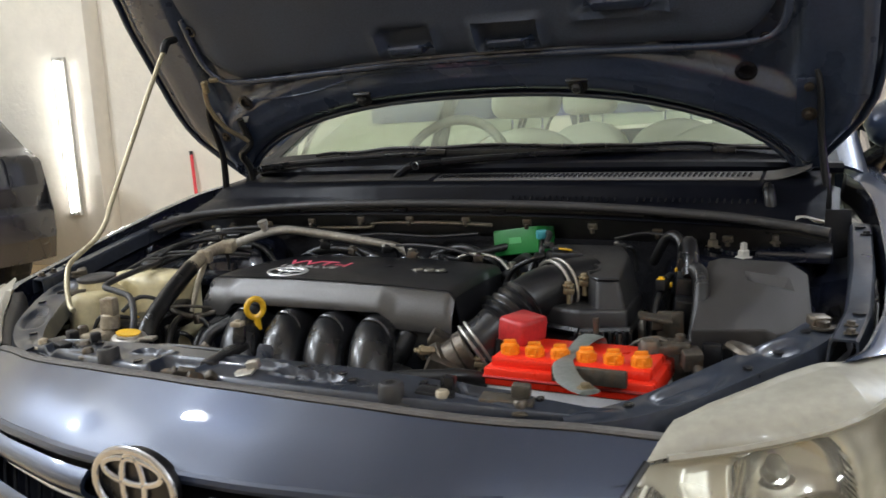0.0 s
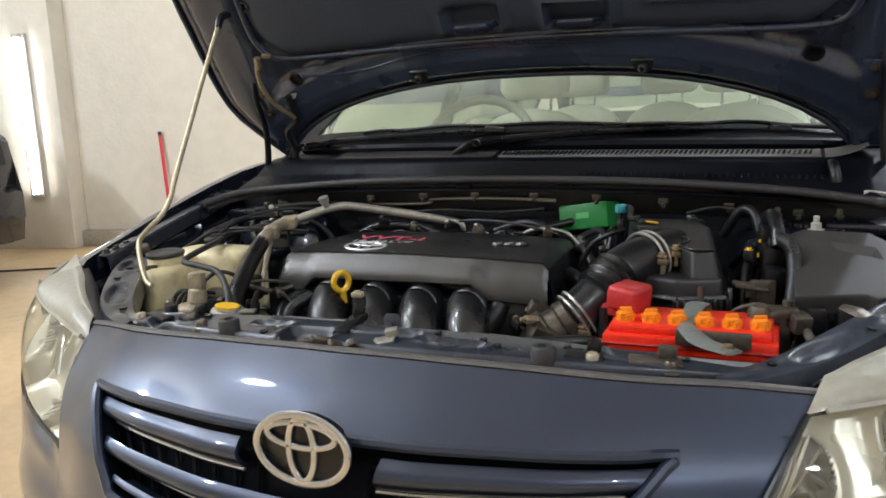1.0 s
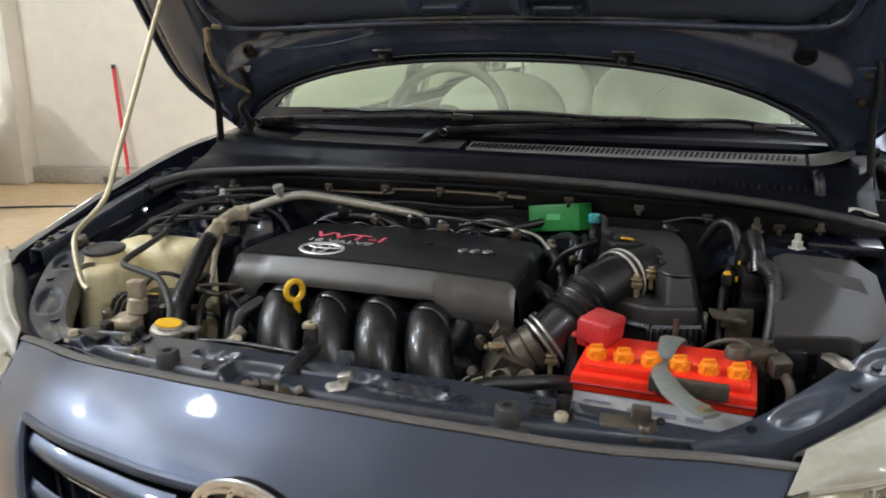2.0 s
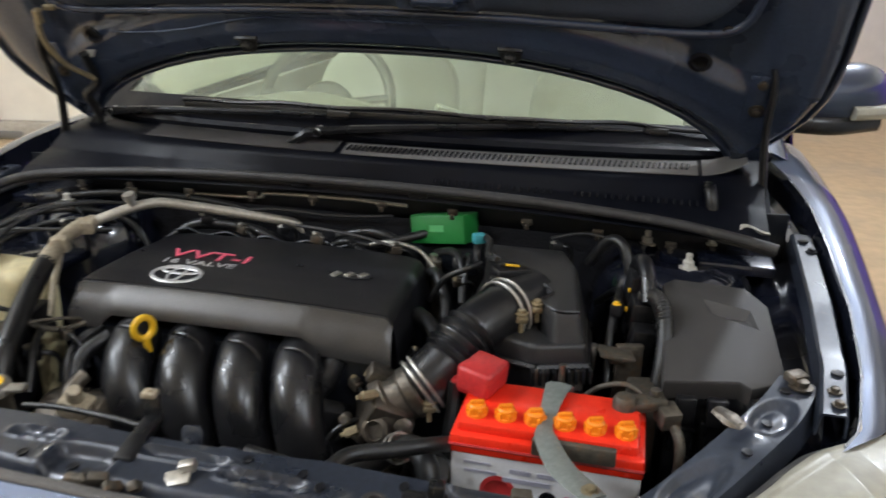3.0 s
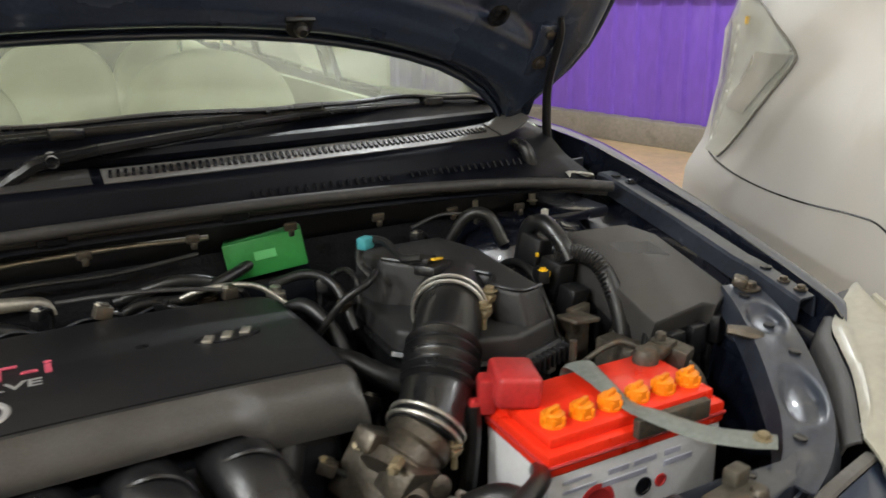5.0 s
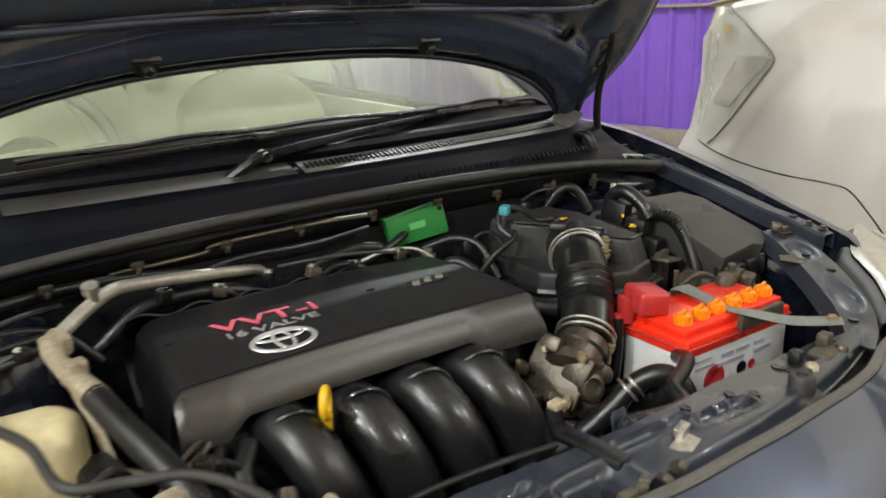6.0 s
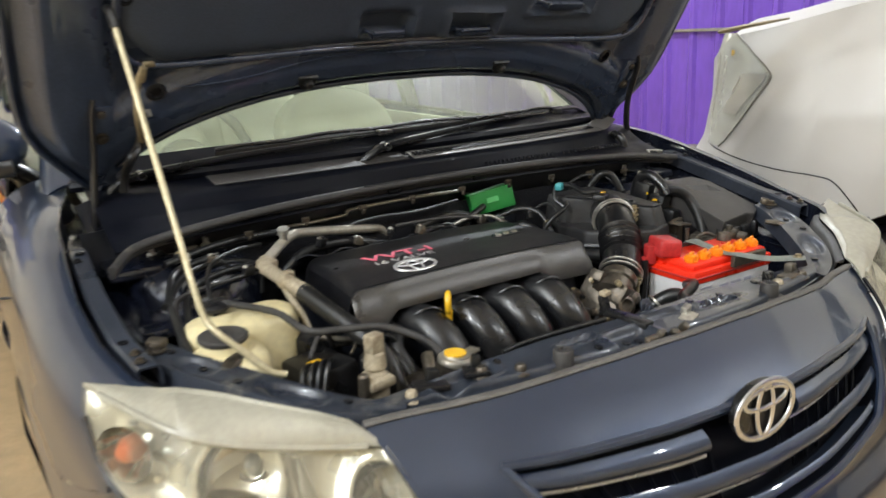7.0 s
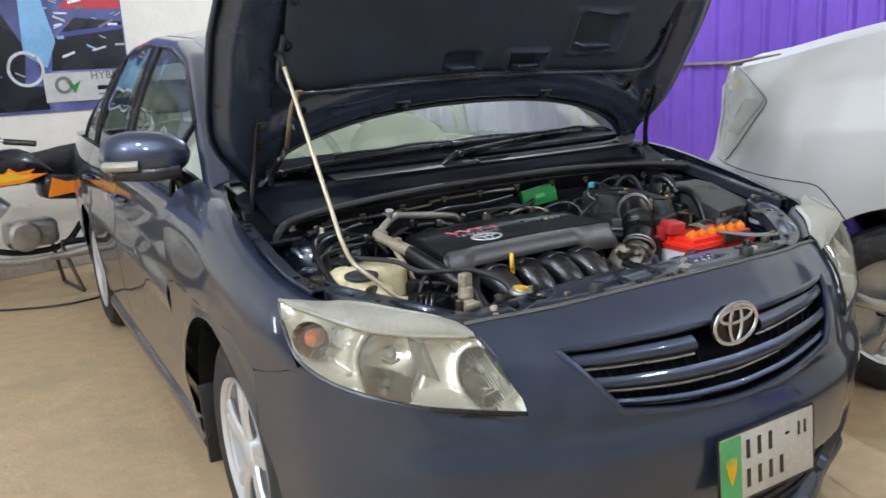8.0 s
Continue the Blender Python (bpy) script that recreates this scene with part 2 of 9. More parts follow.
def part(name, bm, mat, parent=None, label="", sharp=38):
    """Links bm, given in the world's metres, as one mesh object under parent."""
    base = ORIGIN[parent] if parent else Vector((0, 0, 0))
    bmesh.ops.translate(bm, vec=-base, verts=bm.verts)
    bmesh.ops.recalc_face_normals(bm, faces=bm.faces)
    me = bpy.data.meshes.new(name)
    bm.to_mesh(me)
    bm.free()
    me.materials.append(mat)
    me.polygons.foreach_set("use_smooth", [True] * len(me.polygons))
    me.set_sharp_from_angle(angle=radians(sharp))
    ob = new(name, me)
    if parent:
        ob.parent = parent
        ORIGIN[ob] = base
    else:
        ORIGIN[ob] = Vector((0, 0, 0))
    if label:
        ob["label"] = label
    return ob


def solo(name, bm, mat, label, category, group="", kind="", sharp=38):
    return tagged(part(name, bm, mat, None, "", sharp), label, category, group, kind)


def B():
    return bmesh.new()


def join(bm, other):
    me = bpy.data.meshes.new("tmp")
    other.to_mesh(me)
    other.free()
    bm.from_mesh(me)
    bpy.data.meshes.remove(me)
    return bm


def box(bm, c, s, rot=(0, 0, 0), bevel=0.0, seg=2):
    t = B()
    bmesh.ops.create_cube(t, size=1)
    bmesh.ops.scale(t, vec=s, verts=t.verts)
    if bevel:
        bmesh.ops.bevel(t, geom=t.edges[:], offset=min(bevel, min(s) * 0.45), segments=seg, affect="EDGES", profile=0.5)
    bmesh.ops.transform(t, matrix=pose(*c, *rot), verts=t.verts)
    return join(bm, t)


def frame_of(d):
    d = d.normalized()
    a = Vector((0, 0, 1)) if abs(d.z) < 0.9 else Vector((1, 0, 0))
    u = d.cross(a).normalized()
    return u, d.cross(u).normalized()


def cyl(bm, p0, p1, r0, r1=None, n=14, bevel=0.0):
    p0, p1 = Vector(p0), Vector(p1)
    r1 = r0 if r1 is None else r1
    d = p1 - p0
    L = d.length
    prof = [(0, 0), (r0, 0), (r1, L), (0, L)]
    if bevel:
        prof = [(0, 0), (r0 - bevel, 0), (r0, bevel), (r1, L - bevel), (r1 - bevel, L), (0, L)]
    return lathe(bm, p0, d, prof, n)


def lathe(bm, p0, axis, prof, n=20, squash=1.0):
    """prof: (radius, height along axis)."""
    p0, axis = Vector(p0), Vector(axis).normalized()
    u, v = frame_of(axis)
    rings = []
    for r, h in prof:
        c = p0 + axis * h
        if r <= 1e-6:
            rings.append([bm.verts.new(c)])
        else:
            rings.append([bm.verts.new(c + (u * math.cos(2 * math.pi * k / n) + v * squash * math.sin(2 * math.pi * k / n)) * r) for k in range(n)])
    for a, b in zip(rings, rings[1:]):
        for k in range(n):
            k2 = (k + 1) % n
            if len(a) == 1 and len(b) == 1:
                continue
            if len(a) == 1:
                bm.faces.new((a[0], b[k], b[k2]))
            elif len(b) == 1:
                bm.faces.new((a[k], a[k2], b[0]))
            else:
                bm.faces.new((a[k], a[k2], b[k2], b[k]))
    return bm


def spline(pts, per=6):
    """Catmull-Rom through the points."""
    P = [Vector(p) for p in pts]
    if len(P) < 3:
        return P
    P = [P[0] * 2 - P[1]] + P + [P[-1] * 2 - P[-2]]
    out = []
    for i in range(1, len(P) - 2):
        for k in range(per):
            t = k / per
            a, b, c, d = P[i - 1:i + 3]
            out.append(0.5 * (2 * b + (c - a) * t + (2 * a - 5 * b + 4 * c - d) * t * t + (3 * b - a - 3 * c + d) * t ** 3))
    return out + [P[-2]]


def tube(bm, pts, r, n=10, per=6, flat=1.0, up=None, smooth=True, cap=True):
    """A round (or flattened) tube along the points; r: one radius, or one for each point."""
    Q = spline(pts, per) if smooth else [Vector(p) for p in pts]
    if isinstance(r, (int, float)):
        R = [r] * len(Q)
    else:
        R = []
        for i in range(len(Q)):
            s = i * (len(pts) - 1) / (len(Q) - 1)
            k = min(int(s), len(pts) - 2)
            R.append(r[k] + (r[k + 1] - r[k]) * (s - k))
    rings, u = [], None
    for i, q in enumerate(Q):
        d = (Q[min(i + 1, len(Q) - 1)] - Q[max(i - 1, 0)])
        d = d.normalized() if d.length > 1e-9 else Vector((0, 0, 1))
        if u is None:
            u = frame_of(d)[0] if up is None else Vector(up).cross(d).normalized()
        u = (u - d * u.dot(d)).normalized()
        v = d.cross(u)
        rings.append([bm.verts.new(q + (u * math.cos(2 * math.pi * k / n) + v * flat * math.sin(2 * math.pi * k / n)) * R[i]) for k in range(n)])
    for a, b in zip(rings, rings[1:]):
        for k in range(n):
            bm.faces.new((a[k], a[(k + 1) % n], b[(k + 1) % n], b[k]))
    if cap:
        bm.faces.new(rings[0][::-1])
        bm.faces.new(rings[-1])
    return bm


def sheet(bm, fn, nu, nv, thick=0.0, keep=None):
    """A surface fn(u, v) -> point, u and v from 0 to 1; thick: metres of solid thickness."""
    t = B()
    V = [[t.verts.new(fn(i / nu, j / nv)) for j in range(nv + 1)] for i in range(nu + 1)]
    for i in range(nu):
        for j in range(nv):
            if keep is None or keep((i + 0.5) / nu, (j + 0.5) / nv):
                t.faces.new((V[i][j], V[i + 1][j], V[i + 1][j + 1], V[i][j + 1]))
    bmesh.ops.delete(t, geom=[v for v in t.verts if not v.link_faces], context="VERTS")
    bmesh.ops.recalc_face_normals(t, faces=t.faces)
    if thick:
        bmesh.ops.solidify(t, geom=t.faces[:], thickness=thick)
    return join(bm, t)


def slab(bm, poly, m, h, bevel=0.0, taper=None, seg=2):
    """A flat polygon, extruded by h along the local z of the pose m; taper: scale of the far face."""
    t = B()
    lo = [t.verts.new((x, y, 0)) for x, y in poly]
    cx, cy = sum(p[0] for p in poly) / len(poly), sum(p[1] for p in poly) / len(poly)
    k = taper if taper else 1.0
    hi = [t.verts.new((cx + (x - cx) * k, cy + (y - cy) * k, h)) for x, y in poly]
    t.faces.new(lo[::-1])
    t.faces.new(hi)
    for i in range(len(poly)):
        j = (i + 1) % len(poly)
        t.faces.new((lo[i], lo[j], hi[j], hi[i]))
    if bevel:
        bmesh.ops.bevel(t, geom=t.edges[:], offset=bevel, segments=seg, affect="EDGES", profile=0.5)
    bmesh.ops.transform(t, matrix=m, verts=t.verts)
    return join(bm, t)


def prism(bm, low, high, bevel=0.006, seg=3):
    """A closed solid between two rings of as many points, its sharp edges rounded."""
    t = B()
    a, b = [t.verts.new(p) for p in low], [t.verts.new(p) for p in high]
    t.faces.new(a[::-1])
    t.faces.new(b)
    n = len(low)
    for i in range(n):
        t.faces.new((a[i], a[(i + 1) % n], b[(i + 1) % n], b[i]))
    bmesh.ops.triangulate(t, faces=[f for f in t.faces if len(f.verts) > 4])
    bmesh.ops.bevel(t, geom=[e for e in t.edges if e.calc_face_angle(0) > 0.3], offset=bevel, segments=seg, affect="EDGES", profile=0.6)
    return join(bm, t)


def lerp(table, x):
    """Piecewise linear, smoothed at the knots, through (x, value) pairs."""
    if x <= table[0][0]:
        return table[0][1]
    for (a, p), (b, q) in zip(table, table[1:]):
        if x <= b:
            return p + (q - p) * (x - a) / (b - a)
    return table[-1][1]


def curve3(pts, t):
    """A point at t (0 to 1) on the smooth curve through pts."""
    n = len(pts) - 1
    P = [Vector(p) for p in pts]
    P = [P[0] * 2 - P[1]] + P + [P[-1] * 2 - P[-2]]
    s = min(max(t, 0), 0.99999) * n
    i = int(s) + 1
    t = s - int(s)
    a, b, c, d = P[i - 1:i + 3]
    return 0.5 * (2 * b + (c - a) * t + (2 * a - 5 * b + 4 * c - d) * t * t + (3 * b - a - 3 * c + d) * t ** 3)


def bolt(bm, p, axis=(0, 0, 1), r=0.007, h=0.006):
    p, a = Vector(p), Vector(axis).normalized()
    lathe(bm, p, a, [(r * 1.7, 0), (r * 1.7, h * 0.25), (r, h * 0.3), (r, h), (r * 0.7, h * 1.1), (0, h * 1.1)], 6 if r < 0.006 else 12)
    return bm


def letters(name, text, size, m, mat, parent, depth=0.0008, spacing=1.0, wide=1.0):
    """Writing in the built-in font, as a mesh."""
    c = bpy.data.curves.new(name, "FONT")
    c.body, c.size, c.extrude, c.align_x, c.align_y, c.space_character = text, size, depth, "CENTER", "CENTER", spacing
    c.offset = size * 0.012
    src = new("tmp_text", c)
    bpy.context.view_layer.update()
    me = bpy.data.meshes.new_from_object(src.evaluated_get(bpy.context.evaluated_depsgraph_get()))
    bpy.data.objects.remove(src)
    bm = B()
    bm.from_mesh(me)
    bpy.data.meshes.remove(me)
    bmesh.ops.scale(bm, vec=(wide, 1, 1), verts=bm.verts)
    bmesh.ops.transform(bm, matrix=m, verts=bm.verts)
    return part(name, bm, mat, parent)


# ---- the garage ----
ROOM = radians(12)
RX, RY = Vector((math.cos(ROOM), math.sin(ROOM), 0)), Vector((-math.sin(ROOM), math.cos(ROOM), 0))
CORNER = Vector((4.10, 6.35, 0))  # back wall meets the purple wall


def room(a, b, z=0.0):
    """A place in the room: a metres from the purple wall, b metres from the back wall."""
    return CORNER - RX * a - RY * b + Vector((0, 0, z))


def room_box(bm, a0, a1, b0, b1, z0, z1, bevel=0.0):
    c = room((a0 + a1) / 2, (b0 + b1) / 2, (z0 + z1) / 2)
    return box(bm, c, (abs(a1 - a0), abs(b1 - b0), z1 - z0), (0, 0, math.degrees(ROOM)), bevel)


def build_room():
    bm = B()
    room_box(bm, -0.3, 13.3, -2.6, 13.3, -0.12, 0.0)
    solo("floor", bm, FLOOR, "dusty ochre concrete garage floor", "floor", kind="structure")
    bm = B()
    room_box(bm, -0.3, 13.3, -2.6, 13.3, CEILING, CEILING + 0.15)
    solo("ceiling", bm, CEIL, "plain off-white garage ceiling", "ceiling", kind="structure")
    bm = B()
    room_box(bm, 3.8, 13.0, -0.2, 0.0, 0, CEILING)
    room_box(bm, 3.6, 3.8, -2.2, 0.0, 0, CEILING)
    room_box(bm, 0.0, 3.8, -2.4, -2.2, 0, CEILING)
    solo("wall_north", bm, WALL, "cream painted plaster wall with stains", "wall", kind="structure")
    bm = B()
    room_box(bm, 13.0, 13.2, -0.2, 13.2, 0, CEILING)
    solo("wall_west", bm, WALL, "cream painted plaster wall", "wall", kind="structure")
    bm = B()
    room_box(bm, -0.2, 13.0, 13.0, 13.2, 0, CEILING)
    solo("wall_south", bm, WALL, "cream painted plaster wall", "wall", kind="structure")
    # pillars on the back wall
    bm = B()
    room_box(bm, 9.30, 10.30, 0.0, 0.20, 0, CEILING, 0.01)
    solo("wall_pillar", bm, WALL, "cream plaster pillar standing out of the wall", "pillar", kind="structure")
    # purple corrugated sheet wall
    bm = B()
    pitch, n = 0.235, 65
    prof = [(0.0, 0.0), (0.42, 0.0), (0.52, 0.032), (0.66, 0.032), (0.76, 0.0)]
    t = B()
    rows = []
    for i in range(n):
        for f, d in prof:
            b = (i + f) * pitch - 2.15
            rows.append([t.verts.new(room(d, b, z)) for z in (0.20, 1.0, 1.8, 2.45)])
    for a, b in zip(rows, rows[1:]):
        for k in range(3):
            t.faces.new((a[k], b[k], b[k + 1], a[k + 1]))
    bmesh.ops.recalc_face_normals(t, faces=t.faces)
    bmesh.ops.solidify(t, geom=t.faces[:], thickness=0.003)
    join(bm, t)
    solo("wall_east", bm, PURPLE, "purple corrugated sheet-metal wall with vertical ribs", "wall", kind="structure", sharp=20)
    bm = B()
    room_box(bm, -0.3, -0.12, -2.4, 13.0, 0, CEILING)
    solo("wall_east_backing", bm, WALL, "plain wall behind the sheet metal", "wall", kind="structure")
    bm = B()
    room_box(bm, -0.1, 0.12, -2.2, 13.0, 0, 0.20, 0.012)
    solo("kerb", bm, KERB, "grey concrete kerb under the purple wall", "kerb", kind="structure")
    bm = B()
    room_box(bm, 3.85, 13.0, 0.0, 0.10, 0, 0.13, 0.012)
    solo("baseboard", bm, PLINTH, "dirty grey concrete plinth along the wall", "plinth", kind="structure")
    # horizontal white rail on the purple wall
    bm = B()
    room_box(bm, 0.02, 0.06, 0.4, 3.2, 1.14, 1.165, 0.004)
    solo("wall_rail", bm, KERB, "thin pale grey rail across the purple sheet wall", "rail", kind="structure")


def ceiling_lamp(x, y):
    th = thing("ceiling_lamp", (x, y, CEILING), "added hanging lamp out of view, with a glowing disc", "lamp", "ceiling lamps")
    bm = B()
    cyl(bm, (x, y, CEILING), (x, y, CEILING - 0.30), 0.012)
    cyl(bm, (x, y, CEILING), (x, y, CEILING - 0.03), 0.05, 0.05, 16)
    part("stem", bm, OFFWHITE, th)
    bm = B()
    lathe(bm, (x, y, CEILING - 0.28), (0, 0, -1), [(0.02, 0), (0.05, 0.03), (0.11, 0.11), (0.115, 0.125), (0.10, 0.125), (0.045, 0.05), (0, 0.04)], 24)
    part("shade", bm, OFFWHITE, th)
    # disc added above the point light so that reflections show a source
    bm = B()
    lathe(bm, (x, y, CEILING - 0.385), (0, 0, -1), [(0.070, 0), (0.070, 0.008), (0.050, 0.014), (0, 0.016)], 20)
    part("glowing_disc", bm, LAMPGLOW, th, "glowing white lamp disc")


def wall_tube(a, b, z0, L):
    """An upright tube on the pillar's face, b metres from the wall."""
    th = thing("tube_light", room(a, b, z0), "glowing white upright fluorescent tube on the wall", "lamp")
    bm = B()
    box(bm, room(a, b + 0.015, z0 + L / 2), (0.11, 0.03, L + 0.06), (0, 0, 12), 0.006)
    part("batten", bm, OFFWHITE, th)
    bm = B()
    cyl(bm, room(a, b + 0.055, z0), room(a, b + 0.055, z0 + L), 0.022, n=16, bevel=0.003)
    part("tube", bm, TUBE, th, "glowing tube")
    for z in (z0 - 0.01, z0 + L + 0.01):
        bm = B()
        box(bm, room(a, b + 0.045, z), (0.06, 0.06, 0.03), (0, 0, 12), 0.004)
        part("socket", bm, OFFWHITE, th)


build_room()
for x, y, watts in LAMPS:
    ceiling_lamp(x, y)
wall_tube(9.57, 0.20, 0.47, 1.27)


# ---- the dark blue saloon: x across (its left side +), y backwards from the bumper, z up ----
CAR = thing("sedan_car", (0, 2.2, 0), "slate blue metallic saloon car with its bonnet propped open", "car")

BOW = [(0, 0), (0.15, 0.009), (0.3, 0.036), (0.39, 0.064), (0.465, 0.106), (0.565, 0.150), (0.64, 0.190), (0.70, 0.236), (0.76, 0.300), (0.80, 0.362), (0.83, 0.43), (0.855, 0.53), (0.87, 0.70)]
NOSE = [(0.16, 0.075), (0.20, 0.040), (0.30, 0.008), (0.40, -0.006), (0.47, -0.016), (0.525, -0.015), (0.55, -0.006), (0.565, 0.008), (0.585, 0.012), (0.60, 0.014), (0.66, 0.027), (0.72, 0.060), (0.76, 0.105), (0.79, 0.15), (0.805, 0.18), (0.83, 0.22)]


def smooth(table, x, w):
    return sum(lerp(table, x + w * k) for k in (-1, -0.5, 0, 0.5, 1)) / 5


def front_y(x, z):
    k = min(1, max(0, (abs(x) - 0.56) / 0.26))
    k = k * k * (3 - 2 * k)
    return smooth(NOSE, z, 0.015) * (1 - 0.85 * k) + smooth(BOW, abs(x), 0.03) - 0.004


XG = [(0, 0.43), (0.30, 0.395), (0.70, 0.305), (1, 0.31)]       # grille half-width by row
XM = [(0, 0.524), (0.30, 0.507), (0.70, 0.482), (0.82, 0.4745), (1, 0.475)]      # panel half-width by row

XG_LEFT = [(0, 0.036), (0.30, 0.032), (0.70, 0.014), (1, 0)]
XM_LEFT = [(0, 0.050), (0.30, 0.039), (0.70, 0.028), (0.9, 0.012), (1, 0)]   # the left lamp sits a little wider


def panel_point(c, v):
    """c from -1 to 1 across, v from 0 (top edge) to 1 (below the grille)."""
    xg, xm = lerp(XG, v) + (lerp(XG_LEFT, v) if c > 0 else 0), lerp(XM, v) + (lerp(XM_LEFT, v) if c > 0 else 0)
    k = abs(c)
    x = xg * k / 0.6 if k < 0.6 else xg + (xm - xg) * (k - 0.6) / 0.4
    q = x / xg
    rows = [(0, 0.805 - 0.030 * (x / 0.565) ** 2), (0.30, 0.734 - 0.001 * q * q), (0.70, 0.584 + 0.030 * q * q), (1, 0.545)]
    z = lerp(rows, v)
    s = 1 if c >= 0 else -1
    return Vector((s * x, front_y(x, z), z))


def in_grille(c, v):
    return abs(c) < 0.6 and 0.30 < v < 0.70


LOW = [(0, 0.622), (0.475, 0.624), (0.575, 0.641), (0.662, 0.655), (0.738, 0.677), (0.791, 0.700), (0.818, 0.718), (0.843, 0.680), (0.87, 0.660)]


ARCH_Y, ARCH_R = 0.915, 0.385


@functools.lru_cache(maxsize=None)
def width_at(y, z, low):
    """Half-width at which the nose reaches back to y."""
    high = 0.868
    if front_y(high, z) < y:
        return high
    for _ in range(22):
        mid = (low + high) / 2
        if front_y(mid, z) < y:
            low = mid
        else:
            high = mid
    return low


def bumper_end(z):
    """Half-width at which the bumper meets the wheel arch."""
    d = ARCH_R ** 2 - (z - 0.312) ** 2
    y = min(0.60, ARCH_Y - math.sqrt(d)) if d > 0 else 0.60
    return width_at(y, z, 0.60)


def bumper_point(u, v, mid=False):
    """u from -1 to 1 across; 0.55 is where the lamps begin."""
    k = abs(u)
    if k <= 0.55:
        x = math.copysign(0.475 * k / 0.55, u)
    else:
        end = bumper_end(0.16 + 0.52 * v)
        x = math.copysign(0.475 + (end - 0.475) * (k - 0.55) / 0.45, u)
    z = 0.16 + ((0.545 if mid else lerp(LOW, abs(x))) - 0.16) * v
    y = front_y(x, z)
    # recessed lower air intake
    k = max(0, 1 - (abs(x) / 0.56) ** 8) * max(0, 1 - (abs(z - 0.285) / 0.088) ** 8)
    # shelf under the lamp
    sh = 0.013 * math.exp(-((lerp(LOW, abs(x)) - z - 0.012) / 0.012) ** 2) * min(1, max(0, (abs(x) - 0.475) / 0.05)) * min(1, max(0, (0.66 - abs(x)) / 0.08))
    return Vector((x, y + sh + 0.05 * min(1, k * 2), z))


def bumper():
    bm = B()
    sheet(bm, lambda u, v: panel_point(u * 2 - 1, v), 80, 40, 0, lambda u, v: not in_grille(u * 2 - 1, v))
    # rolled lip of the grille opening
    sheet(bm, lambda u, v: bumper_point((u * 2 - 1) * 0.55, v, True), 70, 40)
    for s in (-1, 1):
        sheet(bm, lambda u, v: bumper_point(s * (0.55 + 0.45 * u), v), 34, 40)
    bmesh.ops.remove_doubles(bm, verts=bm.verts, dist=0.0008)
    b = part("front_bumper", bm, PAINT, CAR, "slate blue painted bumper and nose panel", 50)
    # rubber strip along the top edge
    bm = B()
    tube(bm, [panel_point(c / 10, 0.0) + Vector((0, 0.008, 0.002)) for c in range(-10, 11)], 0.0075, 8, 3, 0.6)
    part("edge_seal", bm, EDGESEAL, b, "grey rubber strip")
    # dark lower intake
    bm = B()
    sheet(bm, lambda u, v: Vector((1.08 * (u - 0.5), front_y(1.08 * (u - 0.5), 0.21 + 0.15 * v) + 0.045, 0.21 + 0.15 * v)), 40, 8, 0.004)
    low = part("lower_grille", bm, PLASTIC, b, "black lower air intake")
    for z in (0.245, 0.285, 0.325):
        bm = B()
        tube(bm, [(x / 20 * 0.5, front_y(x / 20 * 0.5, z) + 0.036, z) for x in range(-20, 21, 4)], 0.007, 6, 3)
        part("lower_slat", bm, PLASTIC, b)
    # air dam lip
    bm = B()
    tube(bm, [(x / 20 * 0.80, front_y(x / 20 * 0.80, 0.17) - 0.004, 0.165) for x in range(-20, 21, 2)], 0.016, 8, 3)
    part("chin_lip", bm, PAINT, b)
    return b


